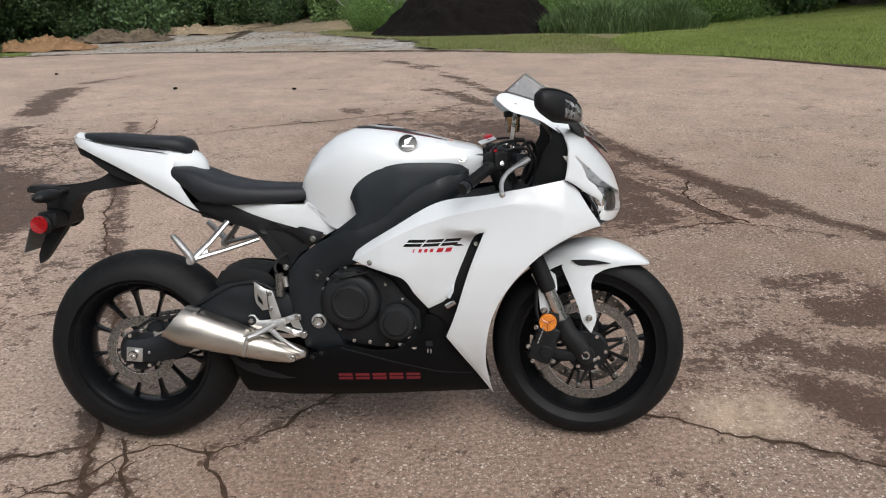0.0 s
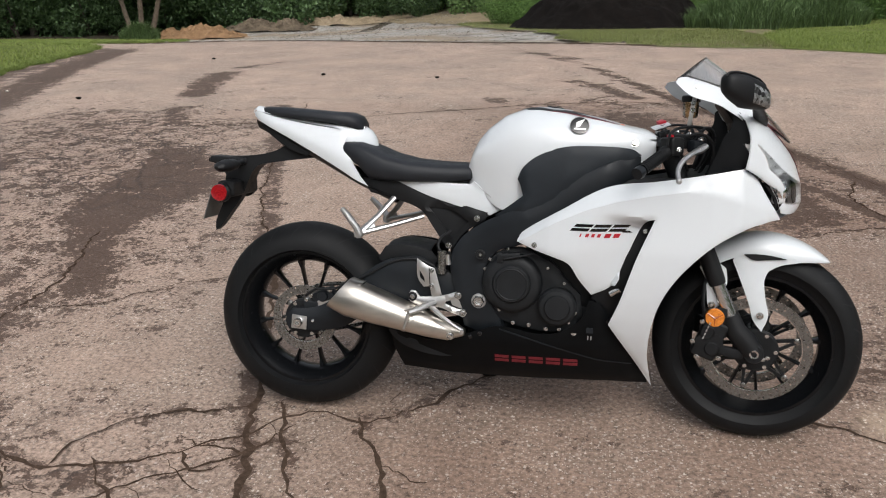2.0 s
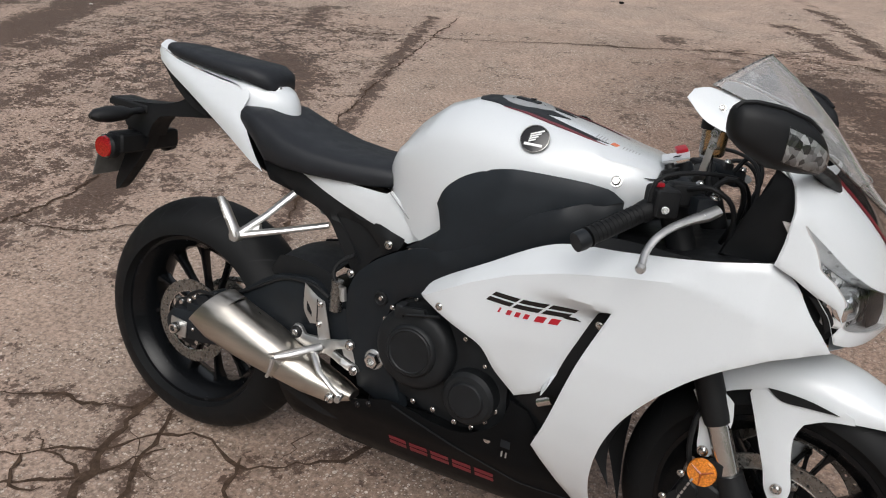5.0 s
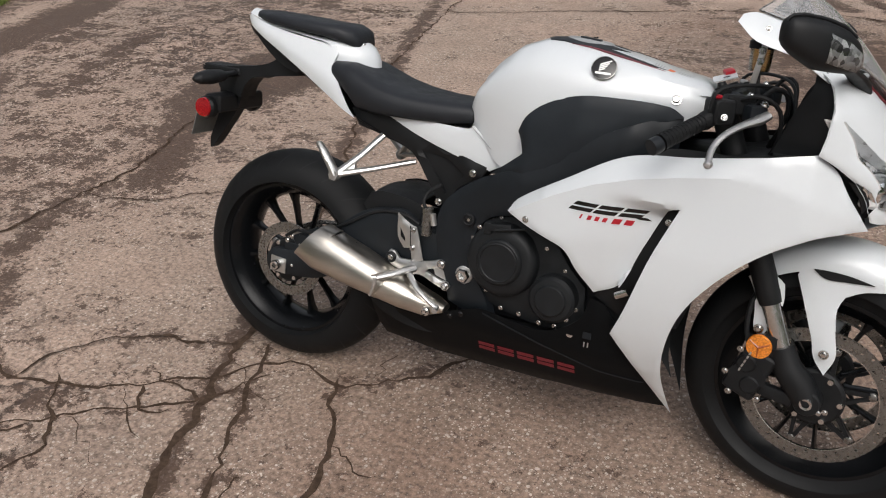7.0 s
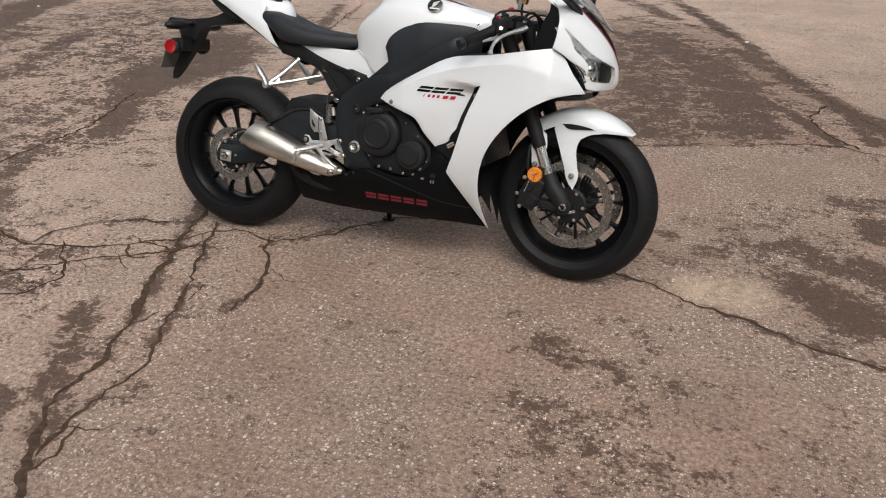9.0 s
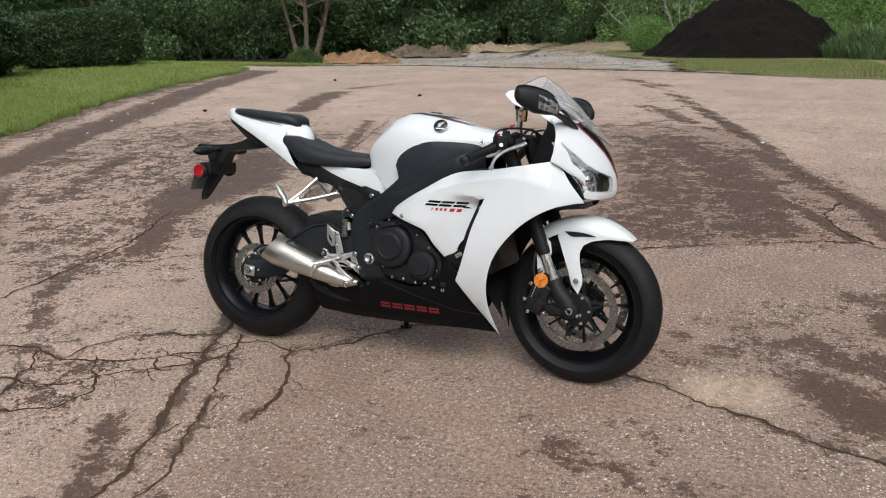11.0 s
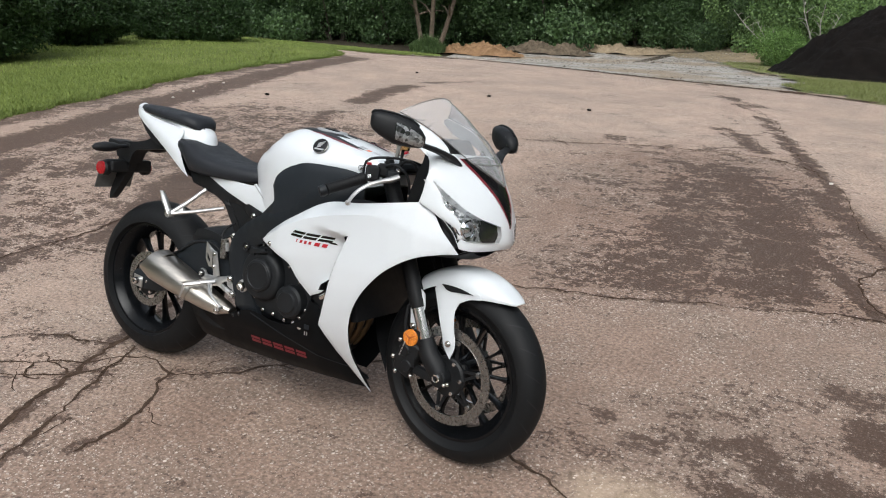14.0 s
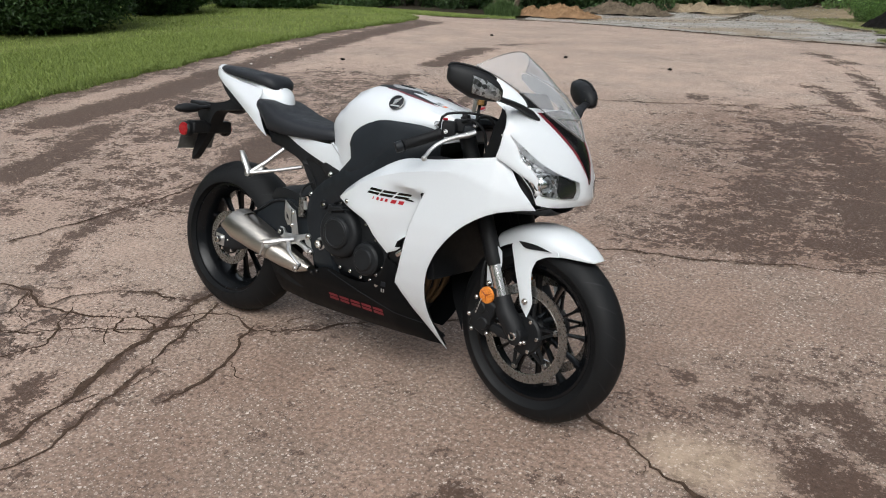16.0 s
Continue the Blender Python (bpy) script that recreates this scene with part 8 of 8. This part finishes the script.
# clipped hedge and dark yews on the lawn
def yew(name, centre, size, tall, square, count, seed, label):
    """A dense evergreen: a body of leaves round a dark core, clipped square or grown round."""
    rng = np.random.default_rng(seed)
    base = new(name)
    pts = []
    e = 3.4 if square else 2.2
    while len(pts) < count:
        v = rng.uniform(-1, 1, 3)
        g = (abs(v[0]) ** e + abs(v[1]) ** e + abs(v[2]) ** (e if square else 2.6)) ** (1 / e)
        if 0.78 < g < 1.0 + 0.05 * rng.normal():
            bulge = 1 + (0.05 if square else 0.2) * noise.noise(Vector((v[0] * 2.2, v[1] * 2.2, v[2] * 2.2 + seed)))
            pts.append((v[0] * size[0] * bulge, v[1] * size[1] * bulge, tall * (0.5 + 0.5 * v[2] * bulge) + 0.05))
    o = new("foliage", leaf_mesh("foliage", pts, 0.042, NEEDLE, seed, droop=-0.2, long=1.6))
    o.parent = base
    bm = bmesh.new()
    bmesh.ops.create_icosphere(bm, subdivisions=4, radius=1)
    for v in bm.verts:
        p = v.co
        k = (abs(p.x) ** e + abs(p.y) ** e + abs(p.z) ** e) ** (1 / e)
        v.co = Vector((p.x / k * size[0] * 0.84, p.y / k * size[1] * 0.84, tall * (0.5 + 0.42 * p.z / k)))
    part("core", bm, EARTH, base)
    for k in range(3):
        part("stem", tube([(0.2 * (k - 1), 0.1 * k, -0.1), (0.3 * (k - 1), 0.1 * k, tall * 0.3)], [0.05, 0.04], 7), BARK, base)
    base.matrix_basis = pose(centre[0], centre[1], ground_z(*centre) - 0.02, 0, 0, centre[2] if len(centre) > 2 else 0)
    return tagged(base, label, "hedge" if square else "bush", group="evergreens on the lawn")


hedge = yew("hedge", (-12.35, 13.25), (1.22, 0.92), 1.14, True, 70000, 71, "clipped dark green box-shaped hedge on the lawn")
hedge.matrix_basis = hedge.matrix_basis @ pose(0, 0, 0, 0, 0, 45)
yew("bush", (-12.2, 10.4), (0.9, 0.9), 1.35, False, 50000, 72, "rounded dark evergreen bush on the lawn")
yew("bush", (-11.0, 7.3), (1.35, 1.35), 2.3, False, 85000, 73, "large rounded dark evergreen bush on the lawn")


# ---- bits lying on the asphalt ----
def clod(name, x, y, r, mat, seed, label, category):
    bm = bmesh.new()
    bmesh.ops.create_icosphere(bm, subdivisions=2, radius=r)
    for v in bm.verts:
        v.co *= 1 + 0.5 * noise.noise(v.co / r * 1.3 + Vector((seed, 0, 0)))
        v.co.z *= 0.55
    ob = part(name, bm, mat)
    ob.matrix_basis = pose(x, y, ground_z(x, y) + r * 0.4, 0, 0, seed * 40)
    return tagged(ob, label, category, group="bits on the asphalt")


PALESTONE = simple("pale stone", (0.55, 0.52, 0.47), 0.8, vary=0.2)
for i, (x, y) in enumerate(((-5.25, 7.77), (-3.16, 9.55), (-1.73, 9.31), (-5.37, 11.33))):
    clod("clod", x, y, 0.026, MULCH, i, "small dark clod of earth on the asphalt", "clod")
for i, (x, y, r) in enumerate(((1.1, 7.05, 0.016), (-5.9, 6.9, 0.018), (-6.1, 7.4, 0.016), (-5.6, 6.2, 0.015), (-6.4, 8.2, 0.018))):
    clod("pebble", x, y, r, PALESTONE, i + 20, "small pale pebble on the asphalt", "pebble")
